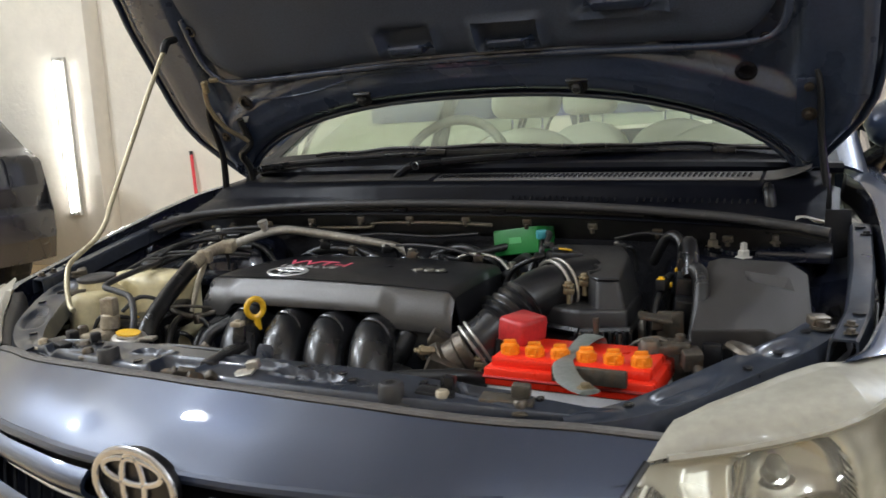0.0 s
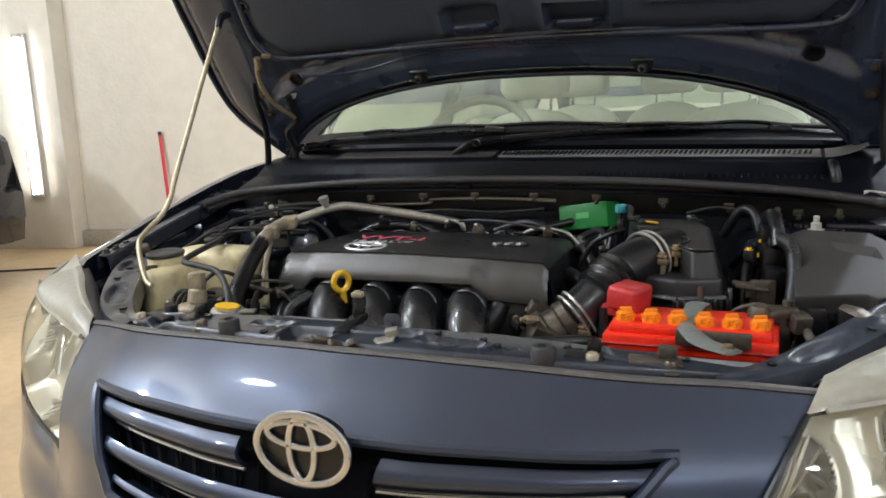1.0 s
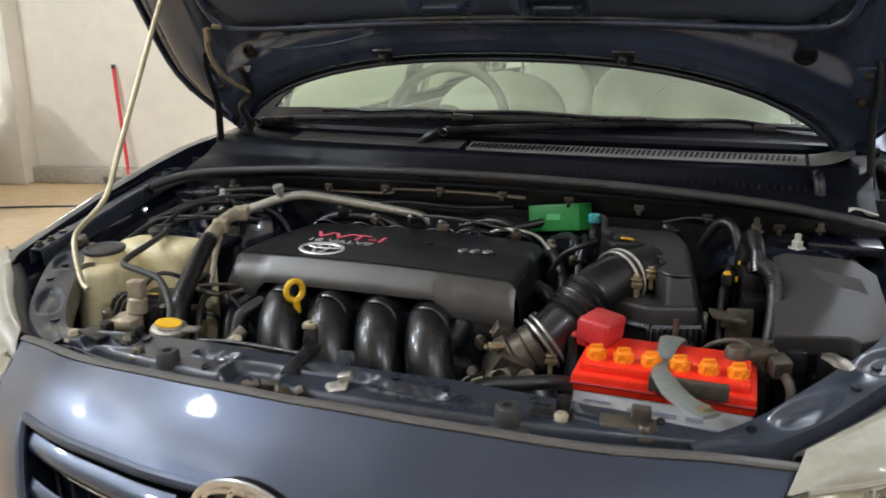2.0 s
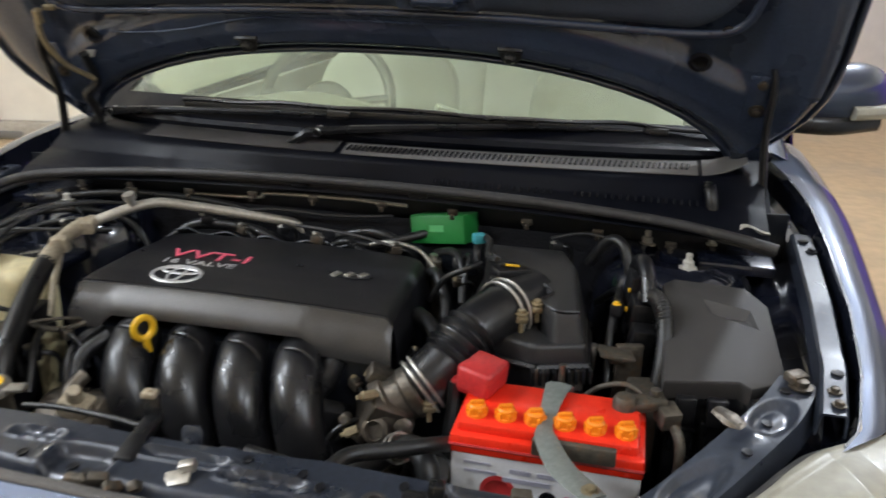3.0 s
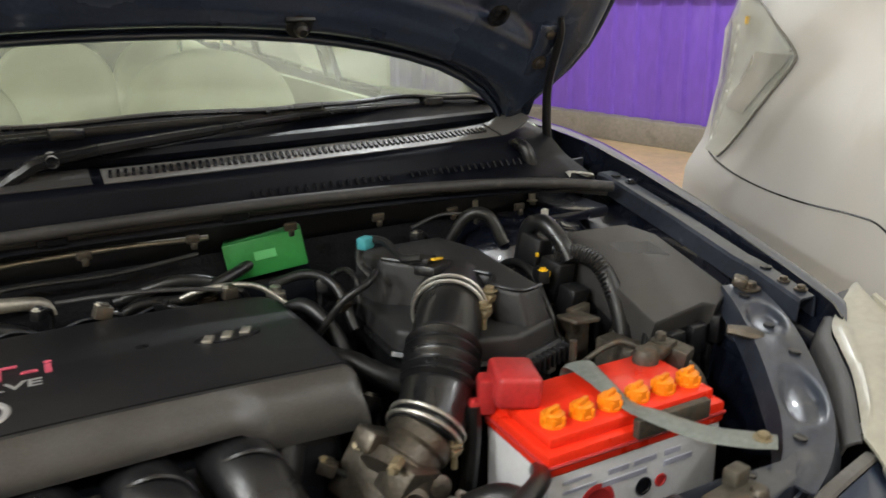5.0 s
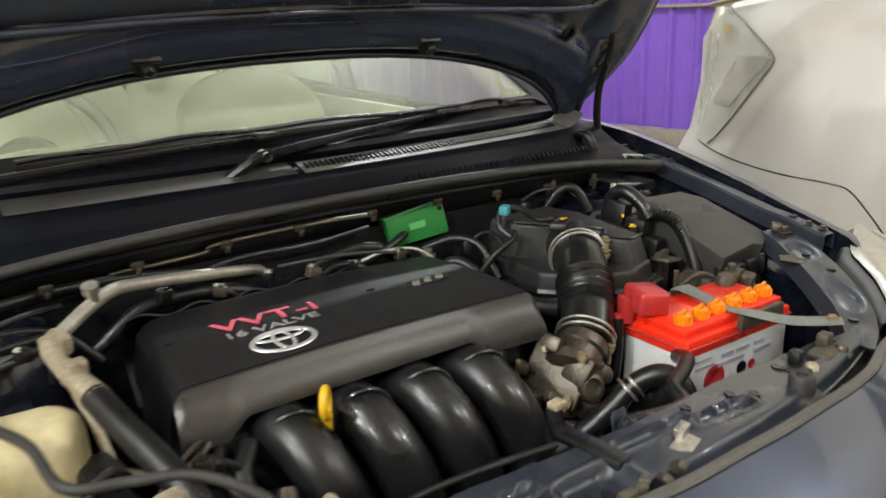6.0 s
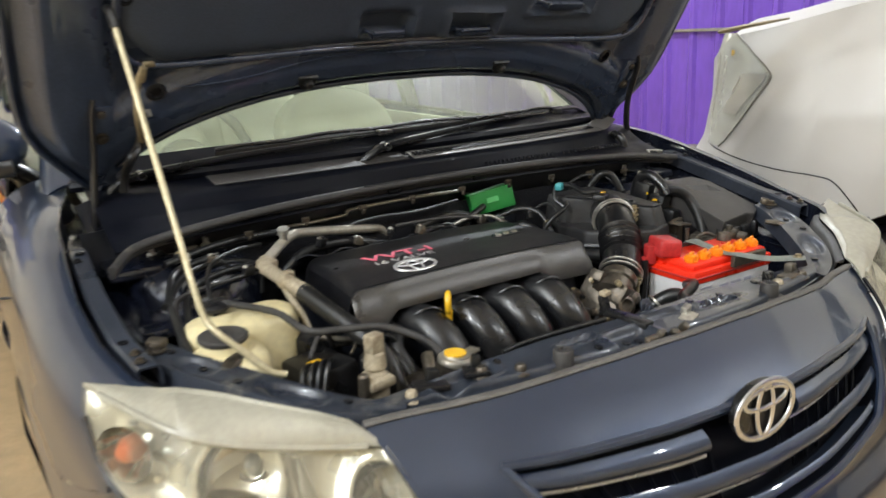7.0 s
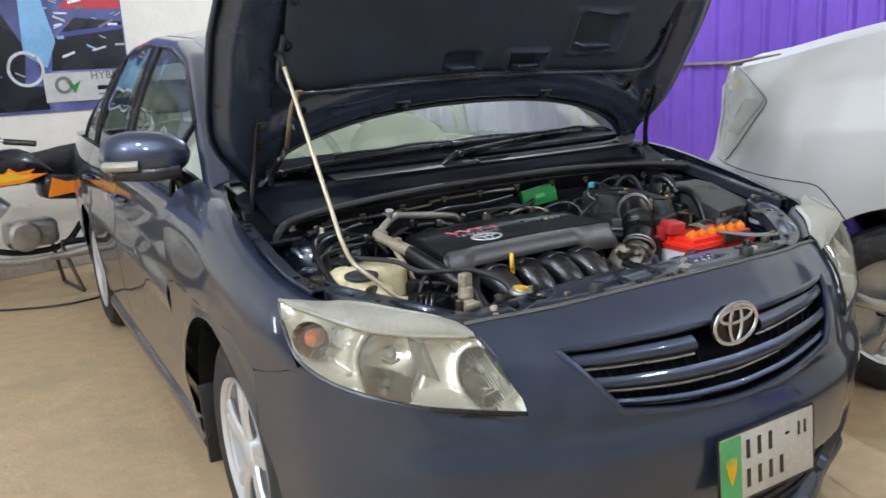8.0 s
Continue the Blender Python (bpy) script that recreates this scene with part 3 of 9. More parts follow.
def grille():
    bm = B()
    # dark backing well
    def back(u, v):
        p = panel_point((u * 2 - 1) * 0.6, 0.30 + 0.40 * v)
        return p + Vector((0, 0.055, 0))
    sheet(bm, back, 40, 12, 0.004)
    def wall_top(u, v):
        return panel_point((u * 2 - 1) * 0.6, 0.30) + Vector((0, 0.055 * v, 0))
    def wall_low(u, v):
        return panel_point((u * 2 - 1) * 0.6, 0.70) + Vector((0, 0.055 * v, 0))
    sheet(bm, wall_top, 40, 2)
    sheet(bm, wall_low, 40, 2)
    for s in (-0.6, 0.6):
        sheet(bm, lambda u, v: panel_point(s, 0.30 + 0.40 * u) + Vector((0, 0.055 * v, 0)), 12, 2)
    g = part("grille", bm, COWL, CAR, "black grille with dark slats")
    # painted rim round the opening
    bm = B()
    loop = [panel_point(c / 10 * 0.6, 0.30) for c in range(-10, 11)] + [panel_point(0.6, 0.30 + 0.04 * k) for k in range(1, 10)] + \
           [panel_point(-c / 10 * 0.6, 0.70) for c in range(-10, 11)] + [panel_point(-0.6, 0.70 - 0.04 * k) for k in range(1, 10)]
    tube(bm, [p + Vector((0, 0.004, 0)) for p in loop + loop[:1]], 0.0075, 8, 2)
    part("grille_surround", bm, PAINT, g)
    # vertical ribs
    for k in range(-9, 10):
        if abs(k) < 2:
            continue
        bm = B()
        tube(bm, [panel_point(k / 9.6 * 0.6, 0.40 + 0.03 * j) + Vector((0, 0.048, 0)) for j in range(10)], 0.003, 6, 1)
        part("rib", bm, COWL, g)
    # broad slats, body colour above a bright lower edge
    for side in (-1, 1):
        for v, wide in ((0.400, 0.112), (0.540, 0.112), (0.658, 0.066)):
            c0 = 0.15 if v < 0.5 else 0.0
            def slat(u, w):
                c = side * (c0 + (0.585 - c0) * u)
                p = panel_point(c, v + (w - 0.5) * wide)
                return p + Vector((0, 0.010 + 0.016 * (w - 0.3) ** 2 * 4, 0))
            bm = B()
            sheet(bm, slat, 24, 6, 0.006)
            sl = part("slat", bm, PAINT, g, "dark blue-grey slat")
            bm = B()
            tube(bm, [slat(k / 12, 1.0) + Vector((0, -0.004, 0)) for k in range(13)], 0.0028, 6, 2)
            part("bright_edge", bm, ALLOY, sl, "satin bright edge")
    # emblem: a chrome oval with two crossed ovals on a dark plate
    cen, tilt = Vector((0.010, 0.055, 0.725)), 118
    def oval(a, b, cx=0.0, cz=0.0, r=0.006, flat=0.7):
        t = B()
        m = pose(*cen, 0, 0, 0) @ pose(0, 0, 0, tilt - 180 + 62 + 90, 0, 0)
        pts = [m @ Vector((cx + a * math.cos(k * math.pi / 18), cz + b * math.sin(k * math.pi / 18), 0)) for k in range(37)]
        tube(t, pts, r, 10, 1, flat, (m.to_3x3() @ Vector((0, 0, 1))))
        return t
    bm = B()
    m = pose(*cen) @ pose(0, 0, 0, tilt - 180 + 62 + 90, 0, 0)
    slab(bm, [(0.060 * math.cos(k * math.pi / 20), 0.0415 * math.sin(k * math.pi / 20)) for k in range(40)], m @ pose(0, 0, -0.018), 0.014, 0.004)
    em = part("emblem", bm, PLASTIC, g, "chrome oval badge on a black plate")
    for a, b, cx, cz, r in ((0.063, 0.0435, 0, 0, 0.0052), (0.0175, 0.0395, 0, 0, 0.0042), (0.047, 0.0155, 0, 0.018, 0.0042)):
        part("badge_oval", oval(a, b, cx, cz, r), BADGE, em)


def number_plate():
    bm = B()
    w, h, x0 = 0.295, 0.148, 0.016
    m = pose(x0, -0.027, 0.458, 86, 0, 0.5)
    poly = [(-w / 2, -h / 2), (w / 2, -h / 2), (w / 2, h / 2), (-w / 2, h / 2)]
    slab(bm, poly, m, 0.006, 0.002)
    p = part("number_plate", bm, OFFWHITE, CAR, "white number plate with a green band and black marks")
    bm = B()
    slab(bm, [(-w / 2 + 0.004, -h / 2 + 0.005), (-w / 2 + 0.064, -h / 2 + 0.005), (-w / 2 + 0.064, h / 2 - 0.005), (-w / 2 + 0.004, h / 2 - 0.005)], m, 0.0072)
    part("green_band", bm, GREEN_LIGHT, p)
    bm = B()
    for k in range(5):
        a = -0.6 + k * 0.3
        tube(bm, [m @ Vector((-0.114, -0.03, 0.0078)), m @ Vector((-0.114 + 0.016 * a, 0.0, 0.0078)), m @ Vector((-0.114 + 0.024 * a, 0.028 - 0.006 * abs(a), 0.0078))], [0.002, 0.004, 0.001], 6, 4, 0.3)
    part("crest", bm, YELLOW, p)
    marks = [(-0.062 + 0.034 * k, 0.033, 0.011, 0.040) for k in range(3)] + [(0.060, 0.033, 0.012, 0.006), (0.098, 0.033, 0.007, 0.030), (0.118, 0.033, 0.007, 0.030)]
    marks += [(-0.062 + 0.034 * k, -0.030, 0.011, 0.040) for k in range(4)]
    for x, y, ww, hh in marks:
        bm = B()
        slab(bm, [(x - ww / 2, y - hh / 2), (x + ww / 2, y - hh / 2), (x + ww / 2, y + hh / 2), (x - ww / 2, y + hh / 2)], m, 0.0070)
        part("plate_bar", bm, SHADEBAND, p)
    bm = B()
    for k in range(4):
        a, b = poly[k], poly[(k + 1) % 4]
        tube(bm, [m @ Vector((*a, 0.004)), m @ Vector((*b, 0.004))], 0.0035, 6, smooth=False)
    part("plate_frame", bm, SHADEBAND, p)


LAMP_LOW = [(0.470, 0.128, 0.628), (0.575, 0.176, 0.645), (0.662, 0.228, 0.659), (0.738, 0.291, 0.681), (0.791, 0.358, 0.704), (0.820, 0.430, 0.738), (0.828, 0.482, 0.805)]
LAMP_MID = [(0.531, 0.244, 0.763), (0.619, 0.287, 0.772), (0.695, 0.318, 0.789), (0.752, 0.365, 0.809), (0.821, 0.510, 0.832)]
LAMP_TOP = [(0.540, 0.280, 0.790), (0.620, 0.342, 0.811), (0.680, 0.398, 0.825), (0.735, 0.442, 0.831), (0.819, 0.512, 0.837)]
LAMP_TOP_LEFT = [(0.550, 0.298, 0.790), (0.618, 0.364, 0.809), (0.659, 0.414, 0.818), (0.703, 0.457, 0.822), (0.815, 0.515, 0.832)]


def mirror(p, s):
    return Vector((p[0] * s, p[1], p[2]))


def headlight(s):
    th = part("headlight", B(), FROST, CAR, "large clear headlight, hazy and yellowed")
    wide = Vector((0.025, -0.002, 0.003)) if s > 0 else Vector((0, 0, 0))

    def mir(p):
        return mirror(p, s) + wide

    def skin(u, v):
        """From the lower edge (v 0) to the moulded upper edge (v 1); starts under the nose panel."""
        lo, mi = curve3(LAMP_LOW, u), curve3(LAMP_MID, u)
        p = lo.lerp(mi, v)
        z = 0.628 + (0.760 - 0.628) * v
        x = lerp([(0.628, 0.468), (0.669, 0.480), (0.71, 0.496), (0.73, 0.504), (0.76, 0.514)], z)
        if s > 0:
            x += lerp([(0.63, 0.002), (0.67, 0.006), (0.735, 0.015), (0.775, 0.026)], z)
            p = p + Vector((0.022, 0.010, 0)) * max(0, 1 - u / 0.4)
        edge = Vector((x - 0.004, front_y(x, z) + 0.006, z))
        k = max(0, 1 - u / 0.12) ** 1.5
        return p.lerp(edge, k)

    def lens(u, v):
        out = Vector((0.50, -0.82, 0.28)).lerp(Vector((0.93, -0.30, 0.2)), u)
        return mir(skin(u, v) + out * (0.020 * math.sin(math.pi * v) ** 0.8 * math.sin(math.pi * min(1, u * 0.95 + 0.02)) ** 0.7))
    bm = B()
    sheet(bm, lens, 40, 18, 0.003)
    ln = part("lens", bm, LENS, th, "clear yellowed polycarbonate lens", 60)
    ln.visible_shadow = False

    def flange(u, v):
        """The broad frosted pillow above the lens, rolled back at its top."""
        top = curve3(LAMP_TOP_LEFT if s > 0 else LAMP_TOP, u)
        p = skin(u, 1).lerp(top, v)
        run = min(1, u * 9) * min(1, max(0, (0.80 - u) * 9))
        pillow = math.sin(math.pi * min(1, max(0, 0.06 + 0.94 * v)) ** 0.8) ** 0.55 * run
        lip = 0.006 * math.exp(-((v - 0.93) / 0.05) ** 2) * run
        return mir(p + Vector((0.003, -0.008, 0.011)) * pillow + Vector((0.001, -0.002, 0.004)) * math.sin(math.pi * v) + Vector((0, -0.5, 0.8)) * lip)
    bm = B()
    sheet(bm, flange, 150, 22, 0.004)
    fl = part("lamp_flange", bm, FROST, th, "frosted cream upper edge of the lamp", 60)

    def shell_pt(u, v):
        top = flange(u, 1)
        return top + mirror((-0.020 - 0.012 * v, 0.016 + 0.022 * v, 0), s) * (v * 0.8) + Vector((0, 0, -0.006 - 0.030 * v * v - 0.45 * max(0, v - 0.6)))
    bm = B()
    sheet(bm, shell_pt, 30, 8, 0.003)
    part("lamp_shell", bm, FUSE, th, "dusty grey-black plastic lamp body")
    bm = B()
    tube(bm, [mir(skin(k / 20, 1) + Vector((0.001, -0.003, 0.002))) for k in range(1, 20)], 0.0048, 6, 1)
    part("moulded_line", bm, FROST, fl)
    # dark gasket round the lens
    bm = B()
    ring = [skin(k / 24, 0) for k in range(25)] + [skin(0, k / 10) for k in range(11)]
    tube(bm, [mir(p + Vector((0, 0.001, -0.004))) for p in ring[:25]], 0.0050, 6, 1)
    tube(bm, [mir(p + Vector((0.001, -0.002, 0))) for p in ring[25:]], 0.0040, 6, 1)
    part("lamp_gasket", bm, SHADEBAND, th)
    # silvered housing behind the lens: a stepped tray with round openings for the bowls
    bowls = (((0.668, 0.318, 0.724), 0.064, Vector((-0.42, 0.9, 0.05)).normalized()), ((0.520, 0.205, 0.692), 0.050, Vector((-0.35, 0.93, 0.05)).normalized()))

    def tray(u, v):
        uu, vv = 0.01 + u * 0.98, 0.02 + v * 0.96
        p = skin(uu, vv)
        d = Vector((-0.35, 0.90, 0.0)).lerp(Vector((-0.9, 0.35, 0)), u)
        e = min(u / 0.10, (1 - u) / 0.16, v / 0.16, (1 - v) / 0.16, 1)
        deep = 0.026 * min(1, e * 2) + 0.012 * max(0, e * 2 - 1)
        q = p + d * deep
        for (cx, cy, cz), rad, ax in bowls:
            off = q - Vector((cx, cy, cz))
            far = (off - ax * off.dot(ax)).length
            # rolled rim, then the bowl itself
            if far < rad:
                q = q + ax * (0.006 + 0.050 * math.sqrt(max(0, 1 - (far / rad) ** 2))) * min(1, e * 6)
            else:
                q = q - ax * (0.010 * min(1, e * 6) * math.exp(-((far - rad * 1.10) / 0.010) ** 2))
        return mir(q)
    bm = B()
    sheet(bm, tray, 150, 84)
    # the bowls are polished
    for f in bm.faces:
        for (cx, cy, cz), rad, ax in bowls:
            off, d = f.calc_center_median() - mir((cx, cy, cz)), mirror(ax, s)
            if (off - d * off.dot(d)).length < rad:
                f.material_index = 1
    part("housing", bm, LENS_HOUSING, th, "silvered reflector housing", 30).data.materials.append(REFLECTOR)
    for (cx, cy, cz), rad, ax in bowls:
        c, d = mir((cx, cy, cz)), mirror(ax, s)
        u, v = frame_of(d)
        # polished bowl, with facets
        bm = B()
        lathe(bm, c + d * 0.020, d, [(rad * 0.985, 0.0), (rad * 0.93, 0.012), (rad * 0.80, 0.028), (rad * 0.60, 0.041), (rad * 0.34, 0.050), (rad * 0.16, 0.053), (0, 0.053)], 24)
        rf = part("reflector", bm, REFLECTOR, th, "round silvered reflector bowl", 12)
        bm = B()
        lathe(bm, c + d * 0.068, -d, [(rad * 0.26, 0), (rad * 0.26, 0.008), (rad * 0.19, 0.012), (rad * 0.17, 0.032), (rad * 0.10, 0.040), (0, 0.041)], 16)
        part("bulb", bm, BULBGLASS, rf, "clear bulb in a metal cap")
        # cut-off shade under the bulb
        bm = B()
        sheet(bm, lambda a, b: c + d * (0.030 + 0.030 * b) + (u * math.cos(math.pi * (0.15 + 0.7 * a)) + v * math.sin(math.pi * (0.15 + 0.7 * a))) * (rad * 0.30), 12, 3, 0.0015)
        part("bulb_shade", bm, ALLOY, rf)
    # stair of louvres between the two bowls
    for k in range(9):
        u0 = 0.235 + 0.011 * k
        bm = B()
        a, b = tray(u0, 0.30 + 0.02 * k), tray(u0, 0.93)
        out = mirror((0.004, -0.010, 0), s)
        tube(bm, [a + out, a.lerp(b, 0.5) + out, b + out], 0.0028, 5, 4, 0.5)
        part("divider_rib", bm, REFLECTOR, th)
    # vertical flutes beside the nose panel
    for k in range(7):
        bm = B()
        a, b = tray(0.03 + 0.008 * k, 0.12), tray(0.03 + 0.008 * k, 0.86 - 0.03 * k)
        tube(bm, [a, a.lerp(b, 0.5) + mirror((0.001, -0.003, 0), s), b], 0.0016, 5, 3)
        part("end_flute", bm, LENS_HOUSING, th)
    bm = B()
    c = mir((0.788, 0.408, 0.774))
    lathe(bm, c, mirror((-0.7, 0.7, 0), s), [(0, -0.022), (0.012, -0.018), (0.019, -0.004), (0.015, 0.02), (0, 0.03)], 16)
    part("indicator_bulb", bm, AMBER, th, "amber indicator bulb")
    bm = B()
    lathe(bm, c + mirror((0.004, -0.004, 0), s), mirror((-0.7, 0.7, 0), s), [(0.040, -0.010), (0.036, -0.004), (0.028, 0.016), (0.014, 0.028), (0, 0.030)], 14)
    part("indicator_bowl", bm, REFLECTOR, th, "", 12)
    for a, b in ((0.80, 0.30), (0.72, 0.18), (0.30, 0.86), (0.16, 0.12), (0.60, 0.10), (0.88, 0.55)):
        bm = B()
        q = tray(a, b)
        lathe(bm, q, mirror((0.5, -0.85, 0), s), [(0.006, -0.002), (0.006, 0.006), (0, 0.008)], 10)
        part("housing_stud", bm, ALLOY, th)


def gap(y):
    """The fender's inner top edge by the bonnet: x and z at y."""
    return lerp([(0.43, 0.728), (0.48, 0.762), (0.59, 0.784), (0.72, 0.791), (0.88, 0.783), (0.99, 0.774), (1.1, 0.752), (1.25, 0.715)], y), lerp([(0.43, 0.827), (0.6, 0.858), (0.9, 0.935), (1.02, 0.962), (1.1, 0.975), (1.25, 0.990)], y)


PLAN = [(0.28, 0.735), (0.33, 0.772), (0.42, 0.820), (0.48, 0.838), (0.55, 0.852), (0.65, 0.864), (0.75, 0.870), (1.4, 0.870)]
FRONT = [(0, 0.44), (0.13, 0.520), (0.17, 0.500), (0.22, 0.478), (0.28, 0.452), (0.33, 0.428), (0.40, 0.418), (1, 0.412)]


def bumper_x(y):
    """Half-width of the bumper's top edge at y."""
    return width_at(y, 0.68, 0.50)


def seam(y):
    """Height of the wing's fold above the arch."""
    return lerp([(0.41, 0.718), (0.518, 0.680), (0.60, 0.666), (0.72, 0.718), (1.30, 0.718), (1.40, 0.70)], y)


def flank_x(y):
    """Half-width of the wing at that fold."""
    if y < 0.60:
        return bumper_x(y) + 0.0005
    base = smooth(PLAN, y, 0.03) + 0.008
    return base + (bumper_x(0.60) - smooth(PLAN, 0.60, 0.03) - 0.008) * max(0, 1 - (y - 0.60) / 0.2)


def fender(s):
    bm = B()
    def upper(u, v):
        y0 = lerp(FRONT, v)
        y = y0 + (1.40 - y0) * u ** 1.25
        xg, zg = gap(y)
        px = smooth(PLAN, y, 0.03)
        if v < 0.35:
            a = v / 0.35 * math.pi / 2
            x = xg + (px - xg) * math.sin(a)
            z = zg + 0.006 * math.sin(math.pi * v / 0.35) - 0.13 * (1 - math.cos(a))
        else:
            k = (v - 0.35) / 0.65
            z = (zg - 0.13) + (seam(y) - (zg - 0.13)) * k
            x = px + (flank_x(y) - px) * k
        return mirror((x, y, z), s)
    def lower(u, v):
        y = 0.600 + (1.40 - 0.600) * u
        d = ARCH_R ** 2 - (y - ARCH_Y) ** 2
        zb = max(0.24, 0.312 + math.sqrt(d)) if d > 0 else 0.24
        z = seam(y) + (zb - seam(y)) * v
        x = flank_x(y) - 0.03 * max(0, (0.45 - z) / 0.2) * (1 if y > 1 else 0)
        x += 0.006 * max(0, 1 - abs(math.hypot(y - ARCH_Y, z - 0.312) - ARCH_R) / 0.05) * min(1, (seam(y) - z) / 0.03)
        return mirror((x, y, z), s)
    sheet(bm, upper, 60, 34)
    sheet(bm, lower, 90, 12)
    bmesh.ops.remove_doubles(bm, verts=bm.verts, dist=0.002)
    bmesh.ops.recalc_face_normals(bm, faces=bm.faces)
    f = part("front_fender", bm, PAINT, CAR, "slate blue front wing", 50)
    # gutter inside the bonnet gap
    bm = B()
    def gut(u, v):
        y = 0.45 + 0.75 * u
        xg, zg = gap(y)
        return mirror((xg - 0.036 * v, y, zg - 0.050 * math.sin(math.pi / 2 * min(1, v * 4)) - 0.004 * v), s)
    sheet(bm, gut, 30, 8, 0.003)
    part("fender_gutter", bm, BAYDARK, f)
    # wheel arch liner
    bm = B()
    def arch(u, v):
        a = math.pi * (0.02 + 0.96 * u)
        return mirror((0.845 - 0.28 * v, ARCH_Y + (ARCH_R + 0.003) * math.cos(a), 0.312 + (ARCH_R + 0.003) * math.sin(a)), s)
    sheet(bm, arch, 28, 4, 0.004)
    part("arch_liner", bm, PLASTIC, f)
    bm = B()
    sheet(bm, lambda u, v: mirror((0.575, ARCH_Y + (ARCH_R + 0.004) * v * math.cos(math.pi * (-0.12 + 1.24 * u)), 0.312 + (ARCH_R + 0.004) * v * math.sin(math.pi * (-0.12 + 1.24 * u))), s), 28, 4, 0.004)
    part("wheel_house", bm, PLASTIC, f)
    if s < 0:
        bm = B()
        box(bm, (s * 0.79, 1.262, 0.28), (0.13, 0.02, 0.24), (-10, 0, 0), 0.006)
        part("mud_flap", bm, RUBBER, f)


def side_x(y, z):
    """Half-width of the body side."""
    x = lerp([(0.20, 0.80), (0.28, 0.852), (0.45, 0.872), (0.62, 0.878), (0.78, 0.868), (0.90, 0.842), (0.97, 0.805)], z)
    x += 0.010 * math.exp(-((z - 0.655 - 0.02 * (y - 1.4)) / 0.03) ** 2) * (1 if 1.2 < y < 4 else 0)
    x -= 0.05 * max(0, (y - 3.6) / 0.9) ** 2
    return x


BELT = [(1.30, 0.925), (1.5, 0.935), (2.4, 0.955), (3.4, 0.985), (3.9, 1.0), (4.5, 0.99)]
ROOFLINE = [(1.18, 0.99), (1.35, 1.095), (1.6, 1.245), (1.85, 1.365), (2.1, 1.425), (2.6, 1.462), (3.1, 1.440), (3.5, 1.36), (3.85, 1.195), (4.1, 1.045), (4.2, 1.0)]


def roof_x(y):
    return lerp([(1.18, 0.735), (1.5, 0.672), (1.85, 0.595), (2.2, 0.572), (2.8, 0.565), (3.3, 0.572), (3.7, 0.61), (4.1, 0.68)], y)


